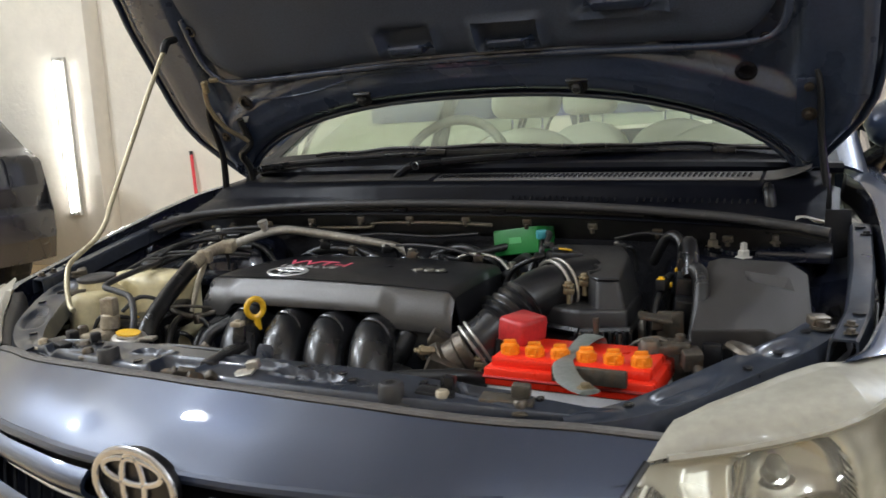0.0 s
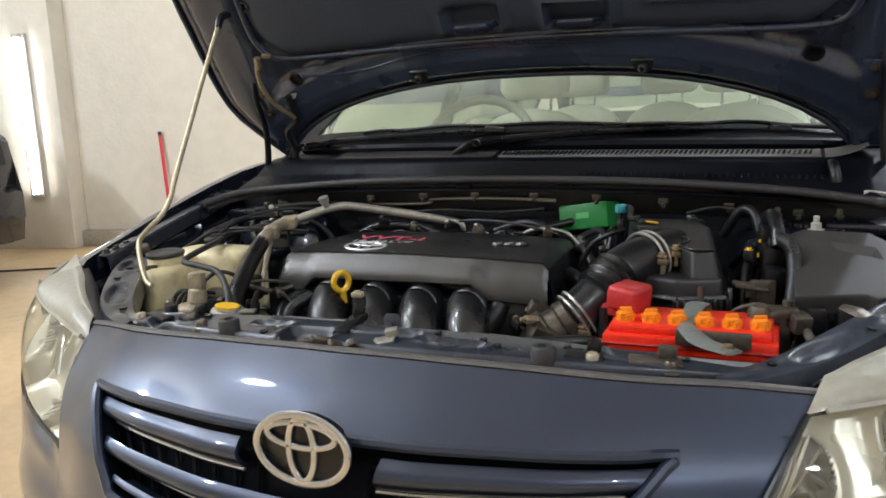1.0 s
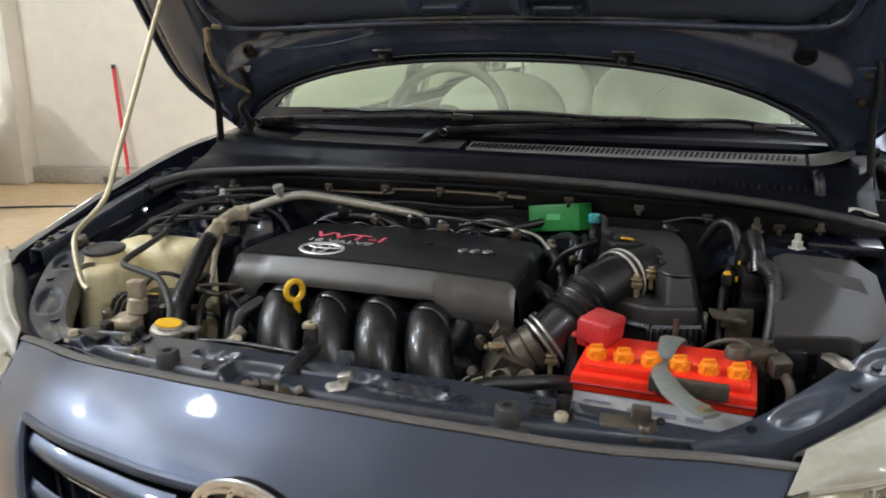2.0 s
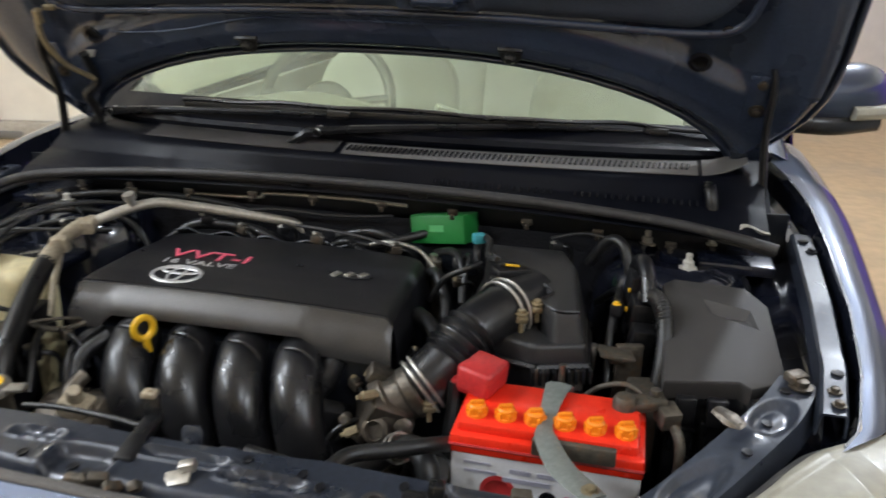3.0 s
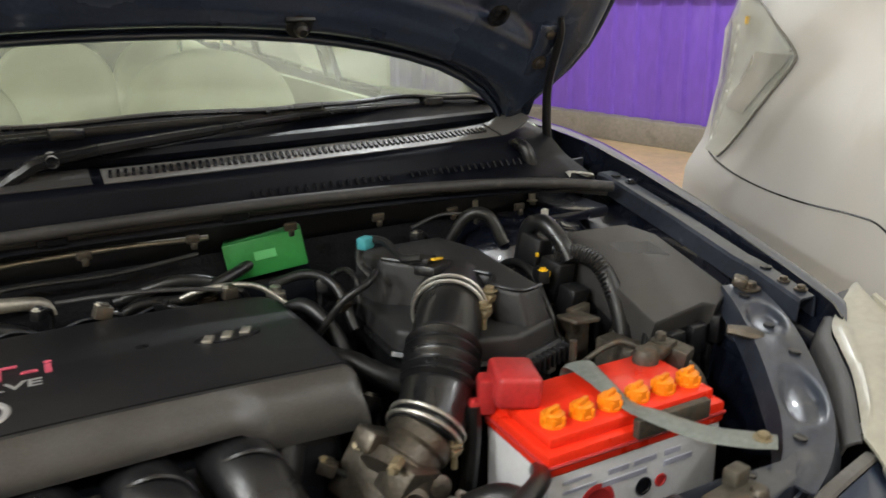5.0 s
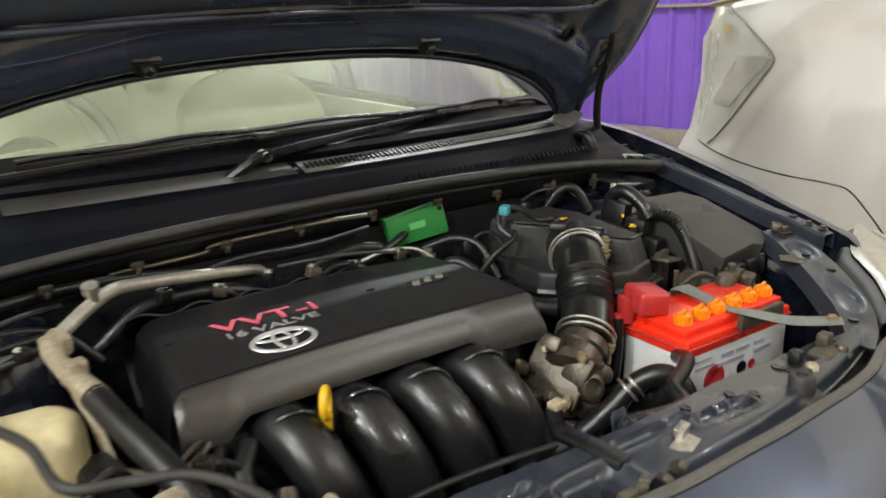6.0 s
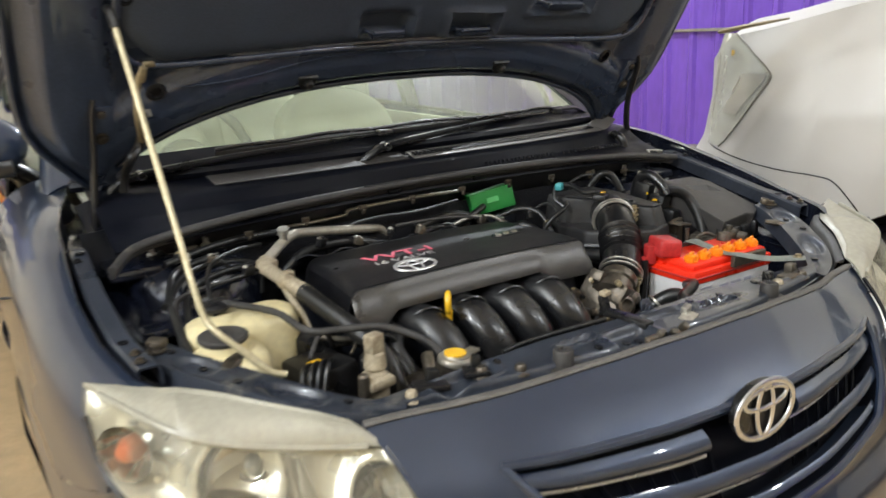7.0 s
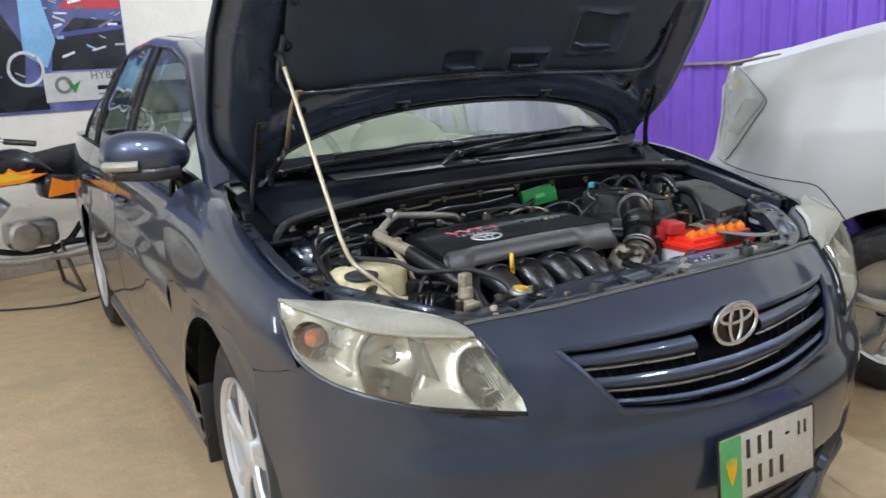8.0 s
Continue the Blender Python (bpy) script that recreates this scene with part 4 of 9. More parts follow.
def body_side(s):
    panels = [("front_door", 1.405, 2.42), ("rear_door", 2.43, 3.36), ("rear_quarter", 3.368, 4.46)]
    for name, y0, y1 in panels:
        bm = B()
        def pt(u, v):
            y = y0 + (y1 - y0) * u
            zb = 0.235
            d = 0.355 ** 2 - (y - 3.525) ** 2
            if d > 0:
                zb = max(zb, 0.312 + math.sqrt(d))
            z = zb + (lerp(BELT, y) - zb) * v
            return mirror((side_x(y, z), y, z), s)
        sheet(bm, pt, 26, 26, 0.003)
        p = part(name, bm, PAINT, CAR, "slate blue door" if "door" in name else "slate blue rear wing", 50)
        if "door" in name:
            yh = y1 - 0.16
            bm = B()
            tube(bm, [mirror((side_x(y, 0.84) + o, y, 0.845), s) for y, o in ((yh - 0.09, 0.002), (yh - 0.07, 0.022), (yh, 0.028), (yh + 0.07, 0.022), (yh + 0.09, 0.002))], 0.011, 8, 4, 0.7)
            part("door_handle", bm, PAINT, p)
    bm = B()
    tube(bm, [mirror((0.822, y, 0.215), s) for y in (1.28, 1.6, 2.2, 2.8, 3.16)], 0.034, 10, 4, 1.3)
    part("sill", bm, PAINT, CAR, "slate blue sill")
    # window glass and pillars
    spans = [("front_window", 1.50, 2.36), ("rear_window", 2.47, 3.28), ("quarter_window", 3.34, 3.72)]
    def g(y, v):
        zb, zr = lerp(BELT, y) + 0.004, lerp(ROOFLINE, y) - 0.035
        zr = max(zr, zb + 0.004)
        xb, xr = side_x(y, zb) - 0.01, roof_x(y) + 0.045
        x = xb + (xr - xb) * v + 0.022 * math.sin(math.pi * v)
        return Vector((x, y, zb + (zr - zb) * v))
    for name, y0, y1 in spans:
        bm = B()
        sheet(bm, lambda u, v: mirror(g(y0 + (y1 - y0) * u, v), s) , 20, 8, 0.003)
        w = part(name, bm, SIDEGLASS, CAR, "tinted side window")
        w.visible_shadow = False
        bm = B()
        rim = [g(y0 + (y1 - y0) * k / 10, 0) for k in range(11)] + [g(y1, k / 5) for k in range(1, 6)] + [g(y1 - (y1 - y0) * k / 10, 1) for k in range(1, 11)] + [g(y0, 1 - k / 5) for k in range(1, 6)]
        tube(bm, [mirror(p, s) for p in rim], 0.010, 6, 1)
        part("window_frame", bm, SHADEBAND, w)
    for y, w in ((2.415, 0.06),):
        bm = B()
        sheet(bm, lambda u, v: mirror(g(y + (u - 0.5) * w * 1.6, v) + Vector((0.004, 0, 0)), s), 3, 10, 0.01)
        part("door_pillar", bm, SHADEBAND, CAR, "black door pillar")
    # roof rail from the windscreen base over the roof to the boot
    bm = B()
    def rail(u, v):
        y = 1.20 + (4.15 - 1.20) * u
        zr, xr = lerp(ROOFLINE, y), roof_x(y)
        w = lerp([(1.2, 0.10), (1.9, 0.062), (3.3, 0.065), (3.7, 0.16), (4.15, 0.20)], y)
        inner = Vector((xr - 0.035, y, zr + 0.002))
        outer = Vector((xr + 0.050, y, zr - w * 0.62))
        k = v
        p = inner.lerp(outer, k)
        return mirror(p + Vector((0.018, 0, 0.014)) * math.sin(math.pi * k), s)
    sheet(bm, rail, 60, 8, 0.006)
    part("roof_pillar", bm, PAINT, CAR, "slate blue windscreen pillar and roof rail")


def shell():
    # roof, boot lid, rear panel
    bm = B()
    def roof(u, v):
        y = 1.86 + (3.42 - 1.86) * v
        x = (u * 2 - 1) * (roof_x(y) - 0.03)
        return Vector((x, y + 0.0, lerp(ROOFLINE, y) + 0.004 + 0.035 * (1 - (u * 2 - 1) ** 2)))
    sheet(bm, roof, 24, 24, 0.02)
    part("roof", bm, PAINT, CAR, "slate blue roof panel")
    bm = B()
    def boot(u, v):
        y = 4.08 + 0.40 * min(1, v * 1.6)
        z = 1.02 if v < 0.625 else 1.02 - 0.55 * (v - 0.625) / 0.375
        return Vector(((u * 2 - 1) * (0.80 - 0.05 * v), y + 0.04 * max(0, v - 0.625) - 0.07 * (u * 2 - 1) ** 2, z - 0.02 * (u * 2 - 1) ** 2))
    sheet(bm, boot, 20, 24, 0.004)
    part("boot_lid", bm, PAINT, CAR, "slate blue boot lid")
    bm = B()
    box(bm, (0, 4.46, 0.42), (1.62, 0.16, 0.36), bevel=0.06, seg=4)
    part("rear_bumper", bm, PAINT, CAR)
    bm = B()
    sheet(bm, lambda u, v: Vector(((u * 2 - 1) * (0.555 + 0.10 * (1 - v)), 4.06 - 0.62 * v, 1.02 + 0.36 * v + 0.03 * (1 - (u * 2 - 1) ** 2))), 12, 8, 0.004)
    w = part("rear_screen", bm, SIDEGLASS, CAR, "tinted rear screen")
    w.visible_shadow = False
    bm = B()
    box(bm, (0, 2.75, 0.26), (1.56, 2.9, 0.06), bevel=0.02)
    part("floor_pan", bm, TRIMGREY, CAR)
    # beige headlining and inner door panels
    bm = B()
    sheet(bm, lambda u, v: roof(u, v) - Vector((0, 0, 0.035)), 12, 12, 0.004)
    part("headlining", bm, BEIGE, CAR, "beige headlining")
    for s in (-1, 1):
        bm = B()
        sheet(bm, lambda u, v: Vector((s * 0.76, 1.42 + 2.4 * u, 0.34 + 0.60 * v)), 10, 6, 0.02)
        part("door_trim", bm, BEIGE, CAR, "beige door trim")


def wheel(s, y):
    c = Vector((s * (0.742 if y < 2 else 0.76), y, 0.314))
    w = part("wheel", B(), TYRE, CAR, "silver alloy wheel with a black tyre")
    ax = Vector((s, 0, 0))
    bm = B()
    lathe(bm, c - ax * 0.10, ax, [(0.20, 0.01), (0.255, 0.0), (0.298, 0.012), (0.314, 0.04), (0.314, 0.15), (0.300, 0.178), (0.262, 0.192), (0.215, 0.186), (0.20, 0.17), (0.20, 0.01)], 56)
    part("tyre", bm, TYRE, w, "black tyre")
    bm = B()
    lathe(bm, c - ax * 0.05, ax, [(0.19, 0.0), (0.196, 0.02), (0.188, 0.06), (0.196, 0.128), (0.207, 0.138), (0.207, 0.130), (0.190, 0.118), (0.182, 0.06), (0.184, 0.0)], 48)
    part("rim", bm, WHEEL, w, "silver rim")
    for k in range(5):
        for d in (-0.13, 0.13):
            a = 2 * math.pi * k / 5 + 0.3
            bm = B()
            v0 = Vector((0, math.cos(a + d * 1.6), math.sin(a + d * 1.6)))
            v1 = Vector((0, math.cos(a + d), math.sin(a + d)))
            tube(bm, [c + v0 * 0.03 + ax * 0.062, c + v1 * 0.11 + ax * 0.070, c + v1 * 0.192 + ax * 0.066], [0.022, 0.017, 0.019], 8, 5, 0.6, ax)
            part("spoke", bm, WHEEL, w)
    bm = B()
    lathe(bm, c + ax * 0.03, ax, [(0.055, 0), (0.055, 0.03), (0.045, 0.045), (0.03, 0.052), (0, 0.054)], 24)
    part("hub_cap", bm, WHEEL, w)
    bm = B()
    lathe(bm, c - ax * 0.03, ax, [(0, 0), (0.13, 0), (0.13, 0.02), (0.05, 0.025), (0, 0.025)], 32)
    part("brake_disc", bm, RAWMETAL, w)




def door_mirror(s):
    bm = B()
    c = Vector((s * 0.880, 1.47, 1.064))
    def pt(u, v):
        a = 2 * math.pi * u
        k = v * 2 - 1
        r = (1 - abs(k) ** 2.6) ** 0.5
        dx = -k * 0.125
        x = c.x + s * (dx * 1.0)
        y = c.y - 0.075 * r * max(0, math.cos(a)) + 0.02 * r * max(0, -math.cos(a)) + 0.05 * (0.2 - k)
        z = c.z + 0.072 * r * math.sin(a) * (1.0 - 0.12 * k) + 0.006
        return (x, y, z)
    sheet(bm, pt, 32, 18)
    bmesh.ops.remove_doubles(bm, verts=bm.verts, dist=0.0005)
    m = part("door_mirror", bm, PAINT, CAR, "slate blue door mirror with a clear indicator", 60)
    bm = B()
    tube(bm, [(s * 0.755, 1.48, 0.955), (s * 0.785, 1.46, 1.000), (s * 0.840, 1.445, 1.030)], [0.050, 0.032, 0.028], 10, 4, 0.7)
    part("mirror_foot", bm, SHADEBAND, m)
    bm = B()
    tube(bm, [(s * 0.800, 1.395, 1.022), (s * 0.880, 1.415, 1.018), (s * 0.975, 1.475, 1.022)], 0.020, 10, 5, 0.5, (0, 1, 0))
    part("mirror_base_trim", bm, SHADEBAND, m)
    bm = B()
    tube(bm, [(s * 0.910, 1.420, 1.046), (s * 0.940, 1.434, 1.046), (s * 0.970, 1.454, 1.046), (s * 0.992, 1.485, 1.046)], 0.017, 10, 5, 0.9)
    part("mirror_indicator", bm, FROST, m, "clear side indicator")


WS_BASE = [(-0.72, 1.165, 0.995), (-0.5, 1.070, 1.008), (-0.25, 1.018, 1.014), (0, 1.002, 1.016), (0.25, 1.018, 1.014), (0.5, 1.070, 1.008), (0.72, 1.165, 0.995)]
WS_TOP = [(-0.56, 1.865, 1.355), (-0.38, 1.845, 1.385), (-0.18, 1.835, 1.398), (0, 1.832, 1.402), (0.18, 1.835, 1.398), (0.38, 1.845, 1.385), (0.56, 1.865, 1.355)]


def screen_pt(u, v):
    p = curve3(WS_BASE, u).lerp(curve3(WS_TOP, u), v)
    return p + Vector((0, -0.022, 0.040)) * math.sin(math.pi * v) * 0.7


def windscreen():
    bm = B()
    sheet(bm, screen_pt, 40, 20, 0.004)
    w = part("windscreen", bm, GLASS, CAR, "windscreen with a faint green tint", 60)
    w.visible_shadow = False
    # black printed border
    bm = B()
    def edge(u):
        k = u * 4
        if k < 1:
            return 0.0 + k, 0.0
        if k < 2:
            return 1.0, k - 1
        if k < 3:
            return 3 - k, 1.0
        return 0.0, 4 - k
    def band(u, v):
        a, b = edge(u % 1.0)
        ca, cb = 0.5 + (a - 0.5) * (1 - 0.10 * v), b * (1 - 0.06 * v) + (1 - b) * 0.085 * v
        # rounded inner corners
        return screen_pt(ca, cb) + Vector((0, -0.0022, 0.0042))
    sheet(bm, band, 120, 2, 0.0015)
    tube(bm, [curve3(WS_BASE, k / 36) + Vector((0, -0.003, 0.004)) for k in range(37)], 0.0125, 8, 1)
    part("screen_border", bm, COWL, w, "black printed screen border")


def interior():
    # dashboard
    bm = B()
    def dash(u, v):
        x = (u * 2 - 1) * 0.70
        prof = [(0, (1.14, 0.965)), (0.35, (1.42, 0.985)), (0.6, (1.58, 0.965)), (0.75, (1.64, 0.90)), (1, (1.62, 0.60))]
        y = lerp([(a, p[0]) for a, p in prof], v)
        z = lerp([(a, p[1]) for a, p in prof], v)
        z += 0.035 * math.exp(-((x + 0.36) / 0.16) ** 2) * max(0, 1 - abs(v - 0.55) / 0.3)
        return Vector((x, y, z))
    sheet(bm, dash, 30, 16, 0.006)
    part("dashboard", bm, DASH, CAR, "grey-beige dashboard")
    bm = B()
    box(bm, (0.05, 1.40, 0.995), (0.07, 0.05, 0.025), (0, 20, 20), 0.006)
    part("card_holder", bm, OFFWHITE, CAR)
    # steering wheel
    c = Vector((-0.36, 1.66, 0.95))
    m = pose(*c, 65, 0, 0)
    bm = B()
    tube(bm, [m @ Vector((0.185 * math.cos(k * math.pi / 16), 0.185 * math.sin(k * math.pi / 16), 0)) for k in range(33)], 0.015, 10, 2)
    st = part("steering_wheel", bm, TRIMGREY, CAR, "grey steering wheel")
    bm = B()
    slab(bm, [(0.075 * math.cos(k * math.pi / 10), 0.065 * math.sin(k * math.pi / 10)) for k in range(20)], m @ pose(0, 0, -0.03), 0.05, 0.015, seg=3)
    part("horn_pad", bm, TRIMGREY, st)
    for a in (0.15, math.pi - 0.15, -math.pi / 2):
        bm = B()
        tube(bm, [m @ Vector((0.05 * math.cos(a), 0.05 * math.sin(a), 0)), m @ Vector((0.18 * math.cos(a), 0.18 * math.sin(a), 0))], 0.018, 8, 4, 0.6)
        part("wheel_spoke", bm, TRIMGREY, st)
    bm = B()
    cyl(bm, c, (-0.36, 1.45, 0.84), 0.035)
    part("column", bm, TRIMGREY, st)
    # rear view mirror
    bm = B()
    box(bm, (0, 1.74, 1.30), (0.22, 0.03, 0.06), (-20, 0, 0), 0.012, 3)
    part("rear_view_mirror", bm, SHADEBAND, CAR)


def seat(x, y, w=0.50, bench=False):
    bm = B()
    box(bm, (x, y - 0.05, 0.46), (w, 0.52, 0.20), (6, 0, 0), 0.06, 4)
    box(bm, (x, y - 0.05, 0.33), (w * 0.8, 0.45, 0.09), (0, 0, 0), 0.01)
    th = part("car_seat", bm, BEIGE, CAR, "beige fabric car seat with a headrest")
    bm = B()
    def back(u, v):
        a = 2 * math.pi * u
        z = 0.455 + 0.62 * v
        ww = w / 2 * lerp([(0, 0.92), (0.5, 1.0), (1, 0.96)], v) * max(0.004, 1 - max(0, (v - 0.62) / 0.38) ** 3.2) ** 0.5
        d = lerp([(0, 0.085), (0.85, 0.065), (0.98, 0.03), (1, 0.004)], v)
        ca, sa = math.cos(a), math.sin(a)
        px = ww * (abs(ca) ** 0.55) * (1 if ca > 0 else -1)
        py = d * (abs(sa) ** 0.6) * (1 if sa > 0 else -1)
        bol = 0.03 * max(0, (abs(px) / (w / 2)) - 0.55) if py < 0 else 0
        return Vector((x + px, y + 0.20 + 0.30 * (z - 0.5) + py - bol, z))
    sheet(bm, back, 40, 40)
    part("backrest", bm, BEIGE, th, "", 60)
    bm = B()
    box(bm, (x, y + 0.395, 1.195), (0.27, 0.10, 0.17), (-14, 0, 0), 0.045, 4)
    part("headrest", bm, BEIGE, th)
    for d in (-0.06, 0.06):
        bm = B()
        cyl(bm, (x + d, y + 0.385, 1.03), (x + d, y + 0.395, 1.15), 0.006)
        part("headrest_post", bm, CHROME, th)


bumper()
grille()
number_plate()
for s in (-1, 1):
    headlight(s)
    fender(s)
    body_side(s)
    door_mirror(s)
    for y in (0.925, 3.525):
        wheel(s, y)
shell()
windscreen()
interior()
for x in (-0.37, 0.37):
    seat(x, 1.95)
for x in (-0.42, 0.0, 0.42):
    seat(x, 2.95, 0.44)


# ---- the open bonnet ----
OPEN = radians(57)
HE1, HE2 = Vector((0, -math.cos(OPEN), math.sin(OPEN))), Vector((0, math.sin(OPEN), math.cos(OPEN)))
HINGE = Vector((0, 1.10, 0.98))


def hood_pt(x, s, n=0.0):
    """x across, s metres up from the hinge line along the bonnet, n metres to its outer side."""
    crown = 0.036 * (1 - (x / 0.70) ** 2) + 0.035 * (s / 0.95) * (1 - s / 0.95) * 2 - 0.050 * max(0, s - 0.45) ** 2 / 0.25
    return Vector((x, 0, 0)) + HINGE + HE1 * s + HE2 * (crown + n)


def hood_half(s):
    return lerp([(0, 0.665), (0.05, 0.708), (0.12, 0.762), (0.18, 0.788), (0.25, 0.795), (0.45, 0.797), (0.62, 0.772), (0.76, 0.715), (0.84, 0.64)], s)


def hood_rear(k):
    return 0.188 * (1 - abs(k) ** 2.6)


def hood_front(k):
    return 0.965 - 0.125 * k * k


def hood_uv(k, v, inset=0.0):
    """k from -1 to 1 across, v from 0 (rear edge) to 1 (front edge)."""
    s0, s1 = hood_rear(k) + inset, hood_front(k) - inset
    s = s0 + (s1 - s0) * v
    return k * (hood_half(s) - inset - math.copysign(0.012, k)), s


def hood():
    bm = B()
    def outer(u, v):
        x, s = hood_uv(u * 2 - 1, v)
        return hood_pt(x, s, 0.020)
    sheet(bm, outer, 50, 40, 0.0)
    # folded hem round the edge
    rim = [outer(k / 24, 0) for k in range(25)] + [outer(1, k / 20) for k in range(1, 21)] + [outer(1 - k / 24, 1) for k in range(1, 25)] + [outer(0, 1 - k / 20) for k in range(1, 21)]
    tube(bm, [p - HE2 * 0.004 for p in rim], 0.007, 8, 1)
    h = part("bonnet", bm, PAINT, CAR, "slate blue bonnet, propped open", 50)
    # pressed inner frame: broad edge frame with a step down to the skin in the middle
    bm = B()
    def inner(u, v):
        k = u * 2 - 1
        x, s = hood_uv(k, v, 0.014)
        side = (hood_half(s) - abs(x))
        front, rear = hood_front(k) - s, s - hood_rear(k)
        e = min(side * 0.75, front * 0.9, rear * 0.9)
        step = 0.5 - 0.5 * math.cos(math.pi * min(1, max(0, (e - 0.095) / 0.03)))
        lip = 0.5 - 0.5 * math.cos(math.pi * min(1, max(0, (e - 0.008) / 0.022)))
        rib = 0.0025 * math.exp(-((e - 0.055) / 0.010) ** 2)
        return hood_pt(x, s, 0.014 - 0.024 * lip + 0.022 * step - rib)
    sheet(bm, inner, 110, 90, 0.0)
    fr = part("bonnet_inner_frame", bm, HOOD_IN, h, "dark painted pressed inner panel", 60)
    # felt liner
    bm = B()
    def liner(u, v):
        k = (u * 2 - 1)
        x = k * lerp([(0, 0.622), (0.5, 0.632), (0.85, 0.56), (1, 0.46)], v)
        s = 0.300 - 0.006 * k * k + 0.075 * max(0, (abs(k) - 0.86) / 0.14) ** 2 * (1 - v) + v * (0.545 - 0.07 * k * k)
        puff = 0.014 * (1 - abs(k) ** 24) * (1 - abs(v * 2 - 1) ** 24)
        for cx, cs, w, hh in ((-0.092, 0.345, 0.060, 0.027), (0.130, 0.340, 0.060, 0.027), (0.360, 0.43, 0.080, 0.060), (0, 0.64, 0.2, 0.05)):
            d = max(abs(x - cx) / w, abs(s - cs) / hh)
            puff -= 0.022 * min(1, max(0, (1.1 - d) / 0.22))
            puff += 0.010 * math.exp(-((d - 1.12) / 0.10) ** 2)
        return hood_pt(x, s, -0.002 - puff)
    sheet(bm, liner, 100, 60, 0.003)
    part("bonnet_liner", bm, LINER, h, "black moulded felt bonnet liner", 60)
    # rolled painted step that frames the liner
    bm = B()
    step = [(-0.632, 0.46), (-0.636, 0.38), (-0.628, 0.330), (-0.600, 0.298), (-0.54, 0.288), (-0.40, 0.286), (-0.20, 0.288), (0, 0.289), (0.20, 0.288), (0.40, 0.285), (0.54, 0.286), (0.605, 0.297), (0.632, 0.328), (0.640, 0.38), (0.636, 0.46)]
    tube(bm, [hood_pt(x, q, -0.010) for x, q in step], 0.0075, 10, 6, 0.8, HE2)
    part("liner_step", bm, HOOD_IN, h, "rolled painted step round the liner", 60)
    # drawn crease in the painted strip behind the liner
    bm = B()
    tube(bm, [hood_pt(x, q, -0.0105) for x, q in ((-0.52, 0.238), (-0.44, 0.238), (-0.36, 0.246), (-0.28, 0.262), (-0.21, 0.272), (-0.10, 0.272), (0.18, 0.270))], 0.0022, 6, 6)
    part("crease", bm, HOOD_IN, h)
    # ledges at the foot of the moulded recesses
    for cx, cs, w in ((-0.092, 0.322, 0.110), (0.130, 0.318, 0.110), (0.360, 0.380, 0.14)):
        bm = B()
        sheet(bm, lambda u, v: hood_pt(cx + (u - 0.5) * w * (1 - 0.25 * v), cs + 0.016 * math.sin(math.pi * v), -0.014 - 0.022 * math.sin(math.pi * min(1, v * 0.75)) ** 0.7 * min(1, min(u, 1 - u) * 14)), 24, 8, 0.003)
        part("liner_ledge", bm, HOOD_IN, h)
    # hinges, rubber stops, holes and clips
    for s in (-1, 1):
        bm = B()
        slab(bm, [(-0.025, -0.03), (0.025, -0.03), (0.020, 0.16), (-0.020, 0.16)], Matrix.Translation(hood_pt(s * 0.668, 0.06, -0.006)) @ Matrix(((1, 0, 0, 0), (0, HE1.y, HE2.y, 0), (0, HE1.z, HE2.z, 0), (0, 0, 0, 1))) , 0.005, 0.002)
        hg = part("bonnet_hinge", bm, HOOD_IN, h, "dark painted hinge arm")
        for q in (0.148, 0.205):
            bm = B()
            bolt(bm, hood_pt(s * 0.668, q, -0.010), -HE2, 0.008, 0.009)
            part("hinge_bolt", bm, RAWMETAL, hg)
        bm = B()
        tube(bm, [hood_pt(s * 0.680, 0.235, -0.010), (s * 0.686, 0.985, 1.148), (s * 0.688, 1.019, 1.070), (s * 0.694, 1.032, 1.010), (s * 0.700, 1.036, 0.960), (s * 0.700, 1.040, 0.905)], [0.006, 0.008, 0.009, 0.010, 0.010, 0.010], 8, 5, 0.7)
        part("hinge_link", bm, PLASTIC, hg, "black hinge arm")
        bm = B()
        c = hood_pt(s * 0.25, 0.215, -0.008)
        lathe(bm, c, -HE2, [(0.020, -0.004), (0.020, 0.003), (0.010, 0.005), (0.010, 0.016), (0.006, 0.020), (0, 0.020)], 14)
        box(bm, c + HE1 * 0.012, (0.045, 0.014, 0.010), (57, 0, 0), 0.003)
        part("rubber_stop", bm, RUBBER, h)
        for x, q, r in ((0.566, 0.235, 0.013), (0.60, 0.30, 0.006), (0.62, 0.43, 0.009), (0.615, 0.55, 0.008)):
            bm = B()
            lathe(bm, hood_pt(s * x, q, -0.011), -HE2, [(r * 1.5, 0), (r * 1.5, 0.002), (r, 0.003), (r * 0.9, -0.004), (0, -0.004)], 16)
            part("bonnet_hole", bm, SHADEBAND, h)
        if s < 0:
            bm = B()
            box(bm, hood_pt(-0.588, 0.195, -0.013), (0.022, 0.022, 0.003), (57, 0, 0), 0.001)
            part("sticker", bm, TRIMGREY, h)
    # striker at the front
    bm = B()
    tube(bm, [hood_pt(-0.03, 0.90, -0.01), hood_pt(-0.03, 0.90, -0.05), hood_pt(0.03, 0.90, -0.05), hood_pt(0.03, 0.90, -0.01)], 0.005, 8, smooth=False)
    part("striker", bm, RAWMETAL, h)
    # washer hose and yellow loom up to the bonnet
    bm = B()
    tube(bm, [(-0.640, 1.075, 0.95), (-0.632, 1.06, 1.02), (-0.622, 1.02, 1.06), hood_pt(-0.60, 0.13, -0.020), hood_pt(-0.595, 0.20, -0.024)], 0.009, 8, 5)
